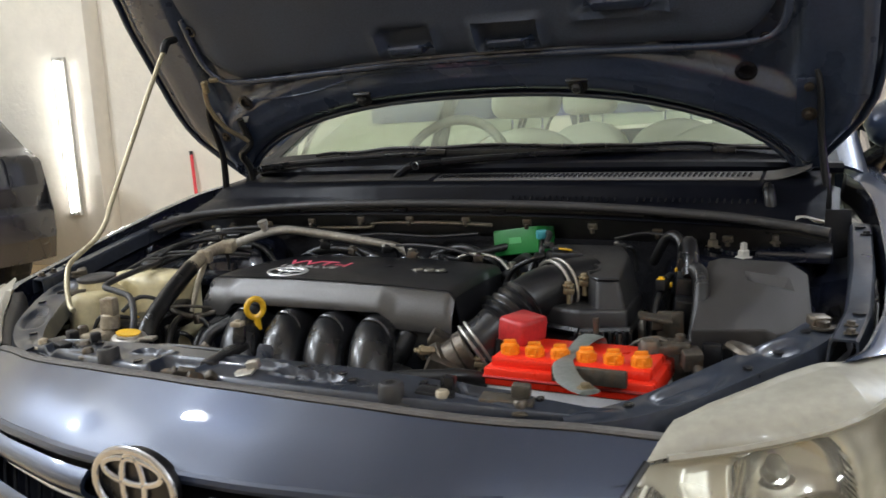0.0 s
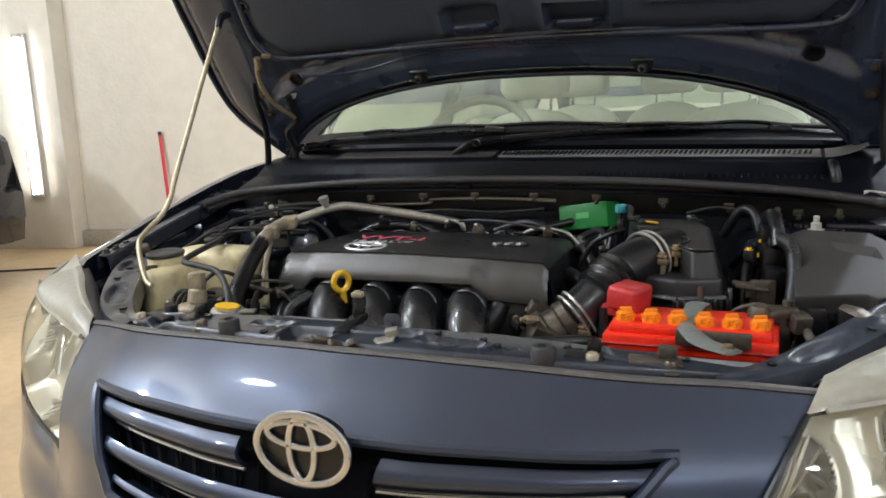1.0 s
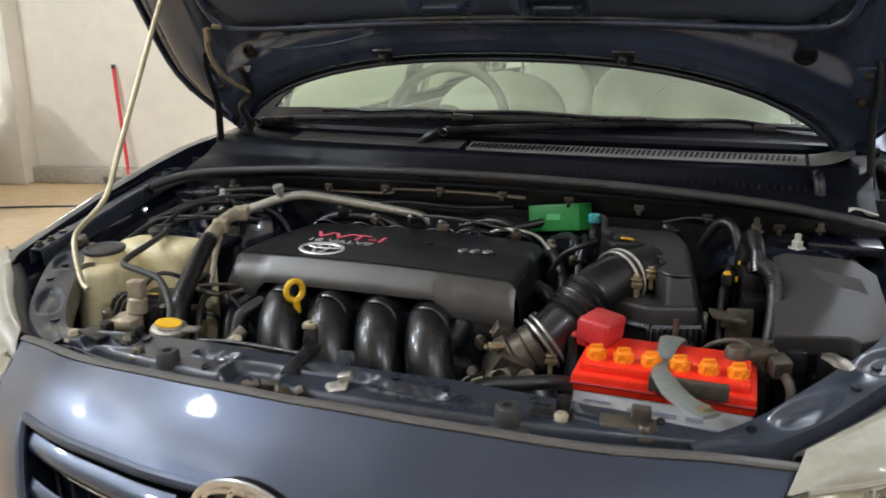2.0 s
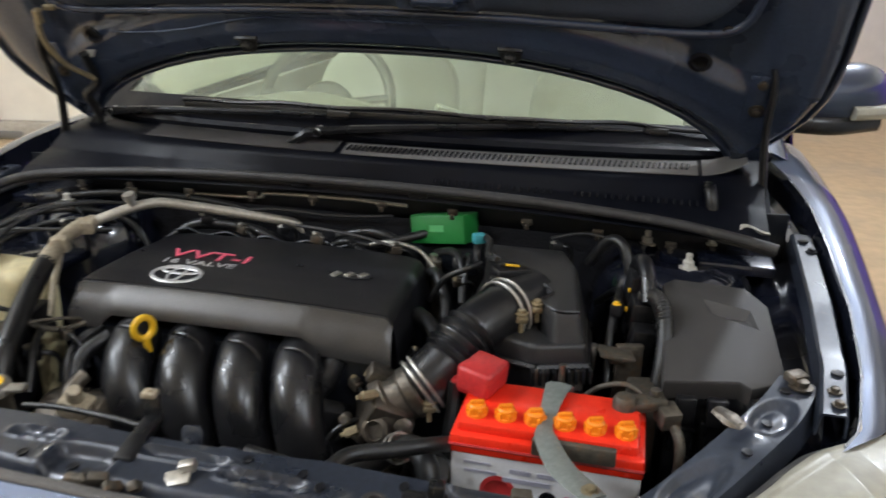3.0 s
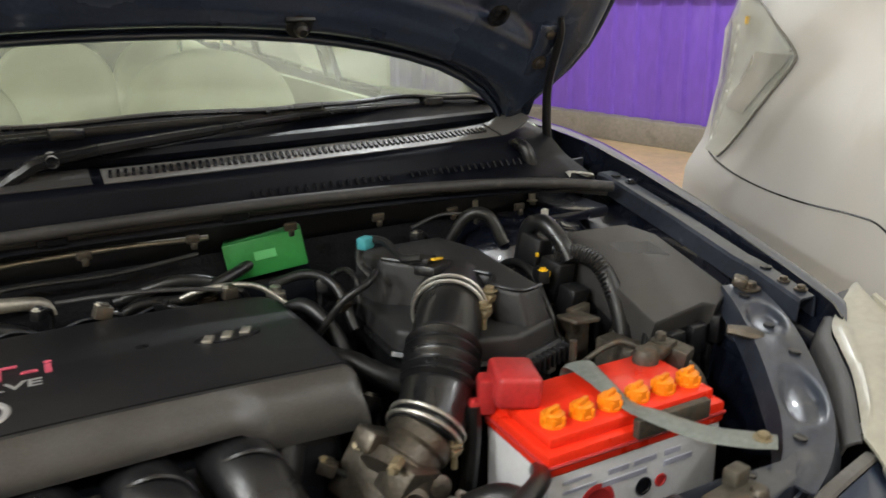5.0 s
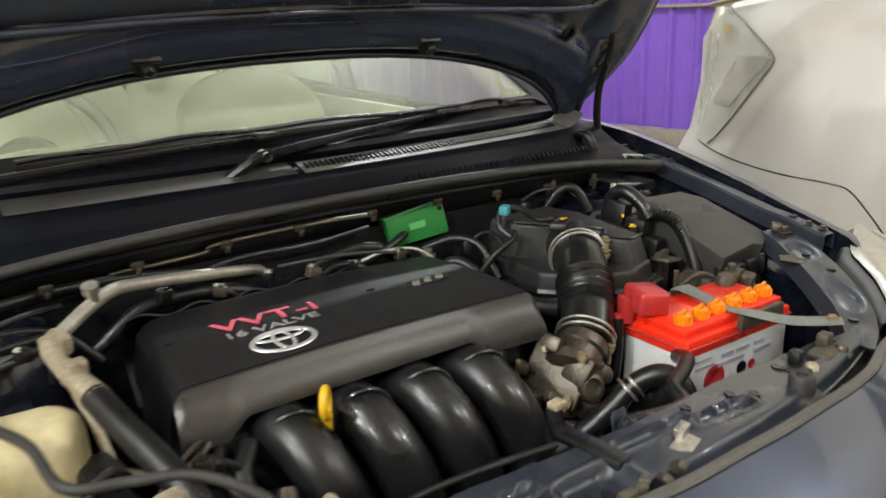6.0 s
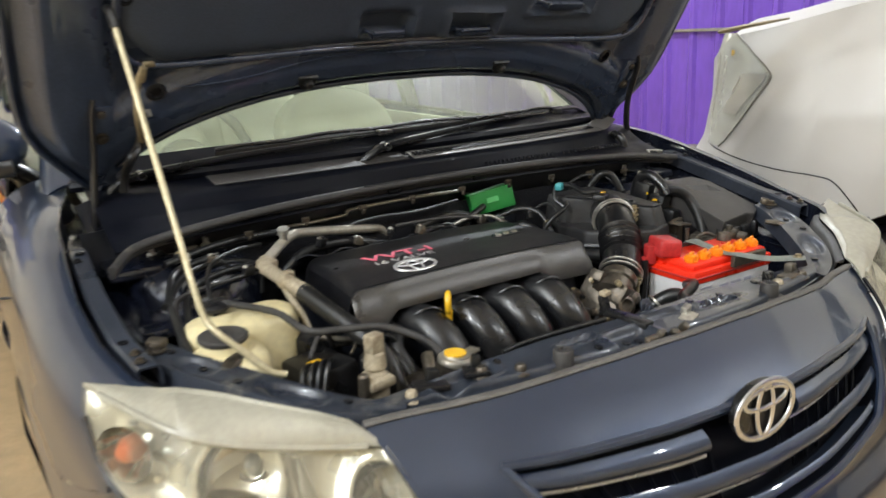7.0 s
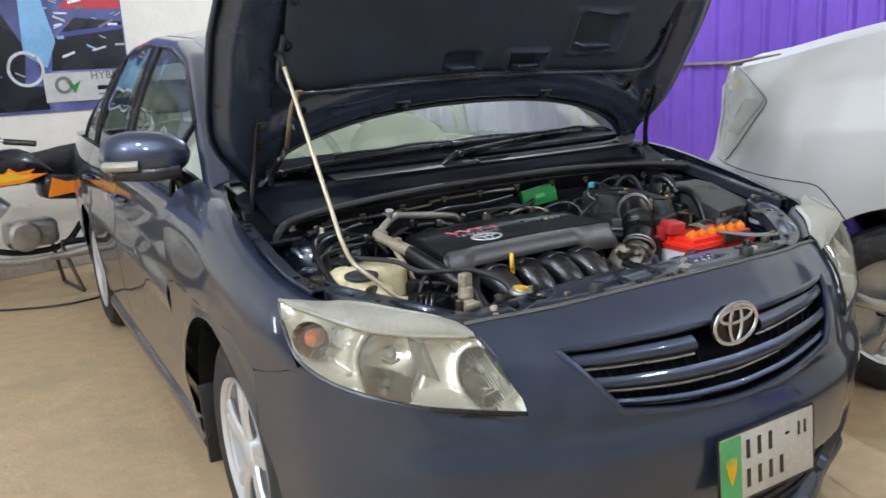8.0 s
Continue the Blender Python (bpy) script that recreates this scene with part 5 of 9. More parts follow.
    part("loom_sleeve", bm, RUBBER, h)
    bm = B()
    tube(bm, [hood_pt(-0.597, 0.14, -0.026), (-0.612, 0.955, 1.130), (-0.618, 0.915, 1.175), (-0.612, 0.897, 1.215), (-0.600, 0.890, 1.235)], 0.0055, 8, 5)
    part("loom", bm, BRASS, h, "yellow wrapped wiring loom")
    bm = B()
    box(bm, (-0.606, 0.893, 1.222), (0.012, 0.012, 0.030), (30, 10, 0), 0.003)
    box(bm, (-0.590, 0.905, 1.238), (0.022, 0.010, 0.010), (30, 0, 20), 0.003)
    part("loom_clip", bm, BRASS, h)


def prop_rod():
    th = thing("prop_rod", (-0.56, 0.447, 0.80), "bare waxed steel rod propping the bonnet open", "rod")
    bm = B()
    tube(bm, [(-0.560, 0.440, 0.802), (-0.582, 0.450, 0.810), (-0.615, 0.475, 0.845), (-0.640, 0.503, 0.872), (-0.646, 0.530, 0.888), (-0.643, 0.575, 0.915), (-0.642, 0.603, 0.945), (-0.643, 0.625, 0.985), (-0.647, 0.700, 1.108), (-0.650, 0.765, 1.215), (-0.653, 0.824, 1.308)], 0.0052, 10, 6)
    part("rod", bm, ROD, th)
    bm = B()
    tube(bm, [(-0.6525, 0.819, 1.299), (-0.654, 0.835, 1.324), (-0.653, 0.862, 1.332)], [0.008, 0.009, 0.008], 8, 4)
    part("rubber_tip", bm, RUBBER, th)


hood()
prop_rod()


# ---- engine bay structure ----
def panel_top(x):
    """The nose panel's top edge: y and z at x."""
    return 0.18 + 0.125 * (x / 0.565) ** 2, 0.805 - 0.030 * (x / 0.565) ** 2


def bay_shell():
    bm = B()
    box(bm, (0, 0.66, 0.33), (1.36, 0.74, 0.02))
    part("under_tray", bm, SHADED_BAY, CAR)
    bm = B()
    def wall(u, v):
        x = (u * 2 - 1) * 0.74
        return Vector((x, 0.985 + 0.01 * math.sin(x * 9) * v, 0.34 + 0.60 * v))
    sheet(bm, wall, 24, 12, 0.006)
    part("firewall", bm, SHADED_BAY, CAR, "bulkhead with the bay's shade in its colour")
    # sound pad on the bulkhead
    bm = B()
    def pad(u, v):
        x = -0.55 + 1.05 * u
        return Vector((x, 0.955 - 0.018 * math.sin(math.pi * u) ** 0.3 * math.sin(math.pi * v) ** 0.3, 0.55 + 0.33 * v))
    sheet(bm, pad, 24, 10, 0.004)
    part("bulkhead_pad", bm, PAD, CAR, "black bulkhead insulation")
    for s in (-1, 1):
        bm = B()
        def apron(u, v):
            y = 0.40 + 0.60 * u
            zt = lerp([(0.40, 0.75), (0.6, 0.77), (0.9, 0.83), (1.0, 0.86)], y)
            return Vector((s * (0.675 + 0.012 * math.sin(v * 7)), y, 0.35 + (zt - 0.35) * v))
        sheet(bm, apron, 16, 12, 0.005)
        ap = part("inner_wing", bm, BAYDARK, CAR, "glossy blue-black inner wing")
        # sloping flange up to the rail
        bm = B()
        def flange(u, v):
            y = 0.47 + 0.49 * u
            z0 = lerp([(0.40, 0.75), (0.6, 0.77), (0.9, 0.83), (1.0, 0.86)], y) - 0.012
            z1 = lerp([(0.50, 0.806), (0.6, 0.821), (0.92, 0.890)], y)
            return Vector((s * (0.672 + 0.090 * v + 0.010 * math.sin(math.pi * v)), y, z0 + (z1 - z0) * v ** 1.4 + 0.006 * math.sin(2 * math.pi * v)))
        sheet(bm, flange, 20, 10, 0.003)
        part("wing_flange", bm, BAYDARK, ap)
        # top rail of the inner wing
        bm = B()
        def rail(u, v):
            y = 0.50 + 0.44 * u
            z = lerp([(0.50, 0.838), (0.6, 0.853), (0.92, 0.922)], y)
            xo = lerp([(0.5, 0.753), (0.6, 0.769), (0.75, 0.774), (0.94, 0.771)], y)
            z += 0.003 * min(1, max(0, (0.614 - y) / 0.006))
            prof = [(0, (-0.036, -0.030)), (0.2, (-0.033, -0.004)), (0.3, (-0.029, 0.0)), (0.80, (-0.004, 0.0)), (0.92, (0.0, -0.004)), (1, (0.001, -0.03))]
            return Vector((s * (xo + lerp([(a, p[0]) for a, p in prof], v)), y, z + lerp([(a, p[1]) for a, p in prof], v)))
        sheet(bm, rail, 24, 20, 0.003)
        part("wing_rail", bm, BAY, ap)
        for y, z in ((0.517, 0.846), (0.545, 0.849), (0.88, 0.914)):
            bm = B()
            bolt(bm, (s * (0.744 if y < 0.6 else 0.762), y, z - 0.001), (0, 0, 1), 0.0055, 0.006)
            part("rail_bolt", bm, RAWMETAL if y < 0.6 else SHADEBAND, ap)
        for y, z in ((0.583, 0.8535), (0.908, 0.9195)):
            bm = B()
            lathe(bm, (s * 0.753, y, z + 0.0015), (0, 0, 1), [(0.008, -0.001), (0.008, 0.001), (0, 0.0005)], 14)
            part("rail_hole", bm, SHADEBAND, ap)
        # strut tower
        c = Vector((s * 0.565, 0.930, 0.872))
        bm = B()
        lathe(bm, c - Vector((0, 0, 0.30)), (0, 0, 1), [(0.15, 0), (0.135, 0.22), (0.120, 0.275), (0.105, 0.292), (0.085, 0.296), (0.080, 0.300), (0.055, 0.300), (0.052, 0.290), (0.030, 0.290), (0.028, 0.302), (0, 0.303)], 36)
        tw = part("strut_tower", bm, BAYDARK, CAR, "glossy blue-black suspension tower")
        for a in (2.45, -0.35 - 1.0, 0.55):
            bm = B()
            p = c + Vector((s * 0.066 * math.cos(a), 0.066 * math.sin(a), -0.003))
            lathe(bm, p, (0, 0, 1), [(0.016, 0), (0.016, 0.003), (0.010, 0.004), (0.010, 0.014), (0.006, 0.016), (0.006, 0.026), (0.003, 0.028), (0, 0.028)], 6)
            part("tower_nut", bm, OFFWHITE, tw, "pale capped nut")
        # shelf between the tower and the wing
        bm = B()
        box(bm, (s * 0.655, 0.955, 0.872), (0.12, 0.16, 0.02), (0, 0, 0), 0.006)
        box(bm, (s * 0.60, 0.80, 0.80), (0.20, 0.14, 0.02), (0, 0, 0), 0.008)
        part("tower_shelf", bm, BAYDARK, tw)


def slam_panel():
    """The painted cross panel over the radiator, with its pressings."""
    bm = B()
    def pt(u, v):
        x = (u * 2 - 1) * 0.50
        y0, z0 = panel_top(x)
        y = y0 + 0.012 + v * max(0.028, min(0.105, 0.297 - y0))
        z = z0 + 0.004 - 0.018 * math.exp(-((v - 0.05) / 0.06) ** 2) + 0.004 * v
        # pressed slots and pockets: x, y, half-lengths, depth
        for cx, cy, w, hh, deep in ((0.026, 0.260, 0.048, 0.009, 0.007), (0.128, 0.247, 0.042, 0.010, 0.007), (-0.084, 0.224, 0.036, 0.026, 0.012), (-0.36, 0.275, 0.045, 0.018, 0.010), (0.360, 0.285, 0.040, 0.014, 0.009), (-0.165, 0.262, 0.030, 0.009, 0.006)):
            d = (abs((x - cx) / w) ** 5 + abs((y - cy) / hh) ** 5) ** 0.2
            z -= deep * min(1, max(0, (1.12 - d) / 0.26))
            z += 0.0028 * math.exp(-((d - 1.26) / 0.13) ** 2)
        z -= 0.05 * max(0, (v - 0.9) / 0.1)
        return Vector((x, y, z))
    sheet(bm, pt, 260, 44, 0.003)
    p = part("slam_panel", bm, BAY, CAR, "dark blue painted cross panel over the radiator", 50)
    for x, dy in ((-0.43, 0.05), (-0.30, 0.065), (-0.155, 0.035), (-0.075, 0.04), (-0.095, 0.045), (0.164, 0.077), (0.189, 0.058), (0.096, 0.090), (0.274, 0.072), (0.36, 0.05), (0.42, 0.05)):
        y, z = panel_top(x)
        bm = B()
        zz = pt((x / 0.5 + 1) / 2, min(1, (dy - 0.012) / max(0.028, min(0.105, 0.297 - y)))).z
        lathe(bm, (x, y + dy, zz + 0.001), (0, 0, 1), [(0.0075, -0.001), (0.0075, 0.0015), (0, 0.001)], 12, 0.7)
        part("panel_hole", bm, SHADEBAND, p)
    for x in (-0.219, 0.255):
        y, z = panel_top(x)
        bm = B()
        lathe(bm, (x, y + 0.030, z - 0.008), (0, 0, 1), [(0.028, 0), (0.027, 0.004), (0.016, 0.006), (0.0155, 0.026), (0.013, 0.029), (0.007, 0.029), (0.006, 0.023), (0, 0.023)], 18)
        part("bonnet_buffer", bm, SEAL, p, "grey rubber bonnet buffer")
    # clips and white bolt heads
    for x, dy, mat in ((0.312, 0.040, PALEFIT), (-0.284, 0.034, RAWMETAL), (-0.441, 0.03, PALEFIT), (0.405, 0.03, RAWMETAL), (-0.33, 0.055, RAWMETAL)):
        y, z = panel_top(x)
        bm = B()
        lathe(bm, (x, y + dy, z - 0.002), (0, 0, 1), [(0.015, 0), (0.014, 0.003), (0.009, 0.005), (0.0085, 0.012), (0.006, 0.015), (0, 0.015)], 14)
        part("panel_clip", bm, mat, p)
    # bracket plates and torn clip remains along the front
    for x, dy, w, rz in ((0.385, 0.045, 0.065, 12), (-0.405, 0.05, 0.05, -15), (-0.335, 0.06, 0.04, -25), (0.30, 0.052, 0.05, 8)):
        y, z = panel_top(x)
        bm = B()
        box(bm, (x, y + dy, z + 0.004), (w, 0.030, 0.010), (0, 4, rz), 0.003)
        box(bm, (x + w * 0.2, y + dy + 0.012, z + 0.014), (w * 0.35, 0.016, 0.018), (0, 4, rz), 0.003)
        part("bracket", bm, RUSTY if x > 0.35 else PLASTIC, p)
    for k, (x, h) in enumerate(((-0.070, 0.010), (-0.045, 0.016), (-0.022, 0.009), (0.002, 0.012), (-0.058, 0.007))):
        y, z = panel_top(x)
        bm = B()
        box(bm, (x, y + 0.018 + 0.006 * (k % 2), z + 0.003), (0.022, 0.012, h), (20 * k, 14 * k, 31 * k), 0.003)
        part("broken_clip", bm, RUSTY, p, "corroded broken clip")
    bm = B()
    box(bm, (0.038, 0.225, 0.811), (0.030, 0.022, 0.004), (10, -12, 15), 0.001)
    box(bm, (0.045, 0.236, 0.820), (0.018, 0.012, 0.012), (10, -12, 15), 0.002)
    part("latch_tab", bm, ALU, p)
    # bonnet lock with cable bracket
    bm = B()
    slab(bm, [(-0.013, -0.045), (0.011, -0.045), (0.010, 0.000), (0.013, 0.044), (-0.010, 0.050)], pose(-0.043, 0.280, 0.806, 2, 0, 10), 0.012, 0.004)
    box(bm, (-0.052, 0.322, 0.828), (0.020, 0.008, 0.030), (-12, 0, 8), 0.002)
    lk = part("bonnet_lock", bm, PLASTIC, p, "black plastic lock cover")
    bm = B()
    box(bm, (-0.052, 0.320, 0.846), (0.018, 0.014, 0.008), (0, 0, 8), 0.002)
    bolt(bm, (-0.052, 0.320, 0.848), (0, 0, 1), 0.004, 0.004)
    part("lock_clip", bm, PALEFIT, lk)
    bm = B()
    slab(bm, [(-0.013, 0), (0.013, 0), (0.013, 0.034), (0.009, 0.040), (-0.009, 0.040), (-0.013, 0.034)], pose(0.016, 0.291, 0.788, 78, 0, 6), 0.003, 0.001)
    bolt(bm, (0.016, 0.288, 0.812), (0, -1, 0.2), 0.006, 0.005)
    part("lock_bracket", bm, BAY, p)
    # folded tabs along the rear edge
    for x in (0.060, 0.118, 0.152, -0.11, -0.19, 0.245):
        bm = B()
        box(bm, (x, 0.296, 0.800), (0.024, 0.010, 0.012), (-20, 0, 3), 0.002)
        part("edge_tab", bm, BAY, p)
    # outer arms of the panel back to the wings
    for s in (-1, 1):
        bm = B()
        arm = [(0.455, 0.276, 0.784), (0.510, 0.308, 0.789), (0.565, 0.358, 0.800), (0.632, 0.447, 0.816), (0.682, 0.525, 0.826), (0.712, 0.590, 0.834)]
        def ap(u, v):
            c = curve3(arm, u)
            d = (curve3(arm, min(1, u + 0.05)) - curve3(arm, max(0, u - 0.05)))
            nrm = Vector((-d.y, d.x, 0)).normalized()
            w = lerp([(0, 0.024), (0.2, 0.030), (0.45, 0.038), (0.75, 0.038), (1, 0.032)], u)
            k = v * 2 - 1
            z = -0.028 * max(0, (abs(k) - 0.8) / 0.2) ** 0.7
            for cu, r in ((0.42, 0.11), (0.75, 0.10)):
                q = math.hypot((u - cu) / r, k / 0.62)
                z -= 0.010 * min(1, max(0, (1 - q) / 0.3))
            z += 0.006 * math.exp(-((k) / 0.3) ** 2) * (0.5 + 0.5 * math.sin(u * 20))
            return mirror(c + nrm * (k * w) + Vector((0, 0, z)), s)
        sheet(bm, ap, 60, 24, 0.003)
        a = part("lamp_support", bm, BAY, CAR, "dark blue pressed lamp support panel", 50)
        for u, v in ((0.25, 0.62), (0.58, 0.35), (0.72, 0.5), (0.90, 0.6)):
            q = ap(u, v)
            bm = B()
            lathe(bm, q + Vector((0, 0, 0.001)), (0, 0, 1), [(0.0075, -0.001), (0.0075, 0.0015), (0, 0.001)], 12, 0.8)
            part("panel_hole", bm, SHADEBAND, a)
        bm = B()
        q = ap(0.95, 0.4)
        bolt(bm, q, (0, 0, 1), 0.009, 0.010)
        box(bm, q + mirror((-0.005, 0.012, 0.008), s), (0.028, 0.020, 0.014), (10, 5, 40 * s), 0.004)
        part("support_clip", bm, RAWMETAL, a)
        bm = B()
        q = ap(0.62, 1.0 if s > 0 else 0.0)
        tube(bm, [mirror((0.606, 0.508, 0.822), s), mirror((0.622, 0.492, 0.820), s), mirror((0.636, 0.480, 0.815), s)], [0.010, 0.014, 0.012], 8, 4, 0.5)
        part("support_tab", bm, RAWMETAL, a)
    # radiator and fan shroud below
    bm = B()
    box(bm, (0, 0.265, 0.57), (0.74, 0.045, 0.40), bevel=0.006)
    rad = part("radiator", bm, SHADED_BAY, CAR)
    bm = B()
    box(bm, (-0.04, 0.315, 0.54), (0.62, 0.05, 0.36), bevel=0.02)
    part("fan_shroud", bm, PLASTIC, rad)
    bm = B()
    c = (-0.323, 0.357, 0.772)
    lathe(bm, c, (0, 0, 1), [(0.030, -0.05), (0.026, 0.0), (0.030, 0.006), (0.030, 0.012), (0, 0.012)], 20)
    part("radiator_neck", bm, RAWMETAL, rad)
    bm = B()
    lathe(bm, (c[0], c[1], 0.786), (0.12, -0.1, 1), [(0.028, 0), (0.029, 0.004), (0.027, 0.009), (0.021, 0.011), (0.020, 0.014), (0, 0.014)], 28)
    box(bm, (c[0] + 0.03, c[1] + 0.008, 0.791), (0.035, 0.02, 0.006), (0, 0, 20), 0.002)
    cap = part("radiator_cap", bm, ALU, rad, "aluminium radiator cap")
    bm = B()
    slab(bm, [(0.020 * math.cos(k * math.pi / 12), 0.016 * math.sin(k * math.pi / 12)) for k in range(24)], pose(c[0], c[1], 0.7995, 5, 6, 25), 0.0025)
    part("cap_label", bm, YELLOW, cap, "yellow warning label")


def cowl():
    """Seal, plastic cowl with its vents, and wipers."""
    bm = B()
    seal = [(-0.72, 0.80, 0.905), (-0.66, 0.865, 0.925), (-0.52, 0.895, 0.937), (-0.30, 0.902, 0.950), (0, 0.904, 0.955), (0.30, 0.902, 0.950), (0.52, 0.895, 0.938), (0.64, 0.880, 0.926), (0.71, 0.865, 0.916)]
    tube(bm, seal, 0.0085, 10, 8)
    tube(bm, [(x, y + 0.014, z - 0.012) for x, y, z in seal], 0.006, 8, 8)
    part("bulkhead_seal", bm, SEAL, CAR, "grey rubber bulkhead seal")
    bm = B()
    def face(u, v):
        x = (u * 2 - 1) * 0.70
        k = (x / 0.70) ** 2
        prof_y = lerp([(0, 0.912), (0.12, 0.918), (0.5, 0.922), (0.72, 0.928), (0.80, 0.938), (1.0, 1.005)], v)
        prof_z = lerp([(0, 0.930), (0.12, 0.945), (0.5, 0.966), (0.72, 0.990), (0.80, 0.998), (1.0, 1.012)], v)
        return Vector((x, prof_y + 0.150 * k * v - 0.03 * k * (1 - v), prof_z - 0.014 * k))
    sheet(bm, face, 60, 30, 0.004)
    c = part("cowl_panel", bm, COWL, CAR, "black plastic windscreen cowl", 50)
    # vent band: grey strip with rows of slots
    bm = B()
    sheet(bm, lambda u, v: face(0.47 + 0.45 * u, 0.79 + 0.14 * v) + Vector((0, -0.001, 0.0025)), 30, 4, 0.0015)
    part("vent_strip", bm, VENTGREY, c, "grey faded vent strip")
    bm = B()
    sheet(bm, lambda u, v: face(0.16 + 0.30 * u, 0.80 + 0.15 * v) + Vector((0, -0.001, 0.0025)), 20, 4, 0.0015)
    part("cowl_strip", bm, FUSE, c, "dark grey plain cowl strip")
    slot = B()
    box(slot, (0, 0, 0), (0.0045, 0.022, 0.003), (0, 0, -14))
    me = bpy.data.meshes.new("vent_slot")
    slot.to_mesh(me)
    slot.free()
    me.materials.append(SHADEBAND)
    for k in range(64):
        for v in (0.862,):
            q = face(0.477 + 0.430 * k / 63, v)
            ob = new("vent_slot", me)
            ob.parent = c
            ob.matrix_basis = Matrix.Translation(q + Vector((0, -0.001, 0.004)) - ORIGIN[CAR]) @ pose(0, 0, 0, 10, 0, 8)
    # lower slots facing the engine
    slot = B()
    box(slot, (0, 0, 0), (0.003, 0.011, 0.002))
    me = bpy.data.meshes.new("cowl_slot")
    slot.to_mesh(me)
    slot.free()
    me.materials.append(SHADEBAND)
    for k in range(34):
        q = face(0.60 + 0.30 * k / 33 + (0.02 if k > 16 else 0), 0.42)
        ob = new("vent_slot", me)
        ob.parent = c
        ob.matrix_basis = Matrix.Translation(q + Vector((0, -0.002, 0.004)) - ORIGIN[CAR]) @ pose(0, 0, 0, 40, 0, 0)
    for u in (0.22, 0.42, 0.58, 0.80):
        bm = B()
        q = face(u, 0.10)
        box(bm, q, (0.035, 0.02, 0.012), (20, 0, 0), 0.003)
        part("cowl_clip", bm, SHADEBAND, c)
    # breather tube at the end of the cowl
    bm = B()
    tube(bm, [(0.604, 1.000, 0.976), (0.606, 0.980, 0.978), (0.610, 0.962, 0.966), (0.614, 0.955, 0.935), (0.616, 0.955, 0.90)], [0.008, 0.0105, 0.0105, 0.0105, 0.0105], 10, 5)
    part("breather", bm, PLASTIC, c, "dark plastic breather tube")
    # corner covers
    for s in (-1, 1):
        bm = B()
        sheet(bm, lambda u, v: mirror((0.60 + 0.12 * u, 1.00 + 0.12 * v + 0.03 * u, 0.955 + 0.035 * v - 0.03 * u * u), s), 8, 8, 0.004)
        part("cowl_corner", bm, COWL, c)
    bm = B()
    box(bm, (-0.640, 1.088, 0.992), (0.040, 0.030, 0.018), (20, 20, -25), 0.006)
    part("corner_cover", bm, VENTGREY, c, "grey plastic corner cover")
    # small wavy off-white sheet behind the seal
    bm = B()
    sheet(bm, lambda u, v: Vector((0.656 + 0.044 * u, 0.905 + 0.034 * v + 0.01 * math.sin(6 * u), 0.931 + 0.006 * math.sin(5 * v + 3 * u))), 8, 8, 0.003)
    part("label_pad", bm, OFFWHITE, c, "small off-white pad")
    # end of the vent strip, turned up to the pillar
    bm = B()
    sheet(bm, lambda u, v: face(0.925 + 0.055 * u, 0.79 + 0.15 * v) + Vector((0, 0.012 * u, 0.0025 + 0.022 * u * u)), 10, 5, 0.0015)
    part("vent_end", bm, VENTGREY, c, "pale worn end of the vent strip")
    # wipers: a cranked arm on its spindle, and a hinged blade
    for arm, blade in ((((-0.161, 0.977, 0.998), (-0.130, 0.968, 1.018), (-0.097, 0.970, 1.029), (0.05, 0.990, 1.040), (0.28, 1.048, 1.046), (0.511, 1.119, 1.038)),
                        ((0.20, 1.050, 1.052), (0.40, 1.088, 1.049), (0.58, 1.138, 1.034), (0.685, 1.178, 1.012))),
                       (((-0.66, 1.085, 0.985), (-0.635, 1.072, 1.010), (-0.60, 1.066, 1.020), (-0.46, 1.050, 1.034), (-0.26, 1.026, 1.046), (-0.074, 1.016, 1.051)),
                        ((-0.44, 1.082, 1.046), (-0.25, 1.048, 1.053), (-0.02, 1.034, 1.057), (0.30, 1.060, 1.054)))):
        bm = B()
        lathe(bm, Vector(arm[0]) - Vector((0, 0, 0.02)), (0, -0.2, 1), [(0.018, 0), (0.018, 0.018), (0.013, 0.026), (0, 0.028)], 16)
        tube(bm, arm, [0.012, 0.0125, 0.0125, 0.0105, 0.007, 0.005], 8, 6, 0.72)
        w = part("wiper", bm, GLOSSBLACK, CAR, "black windscreen wiper")
        bm = B()
        lathe(bm, Vector(arm[2]) + Vector((0, -0.006, 0)), (0, 1, 0.1), [(0.008, -0.008), (0.008, 0.018), (0, 0.018)], 10)
        part("arm_hinge", bm, ALLOY, w)
        bm = B()
        Q = spline(blade, 8)
        tube(bm, [p + Vector((0, 0.006, -0.007)) for p in Q], 0.0032, 6, 1, 2.2)
        part("wiper_rubber", bm, RUBBER, w)
        bm = B()
        n = len(Q) - 1
        tube(bm, [p + Vector((0, 0, 0.004 + 0.004 * math.sin(math.pi * i / n) + 0.002 * math.sin(6 * math.pi * i / n))) for i, p in enumerate(Q)], 0.0055, 8, 1, 0.8)
        box(bm, Vector(arm[-1]) + Vector((0, -0.002, 0.002)), (0.045, 0.018, 0.016), (0, 4, 14), 0.004)
        part("wiper_blade", bm, GLOSSBLACK, w)


bay_shell()
slam_panel()
cowl()


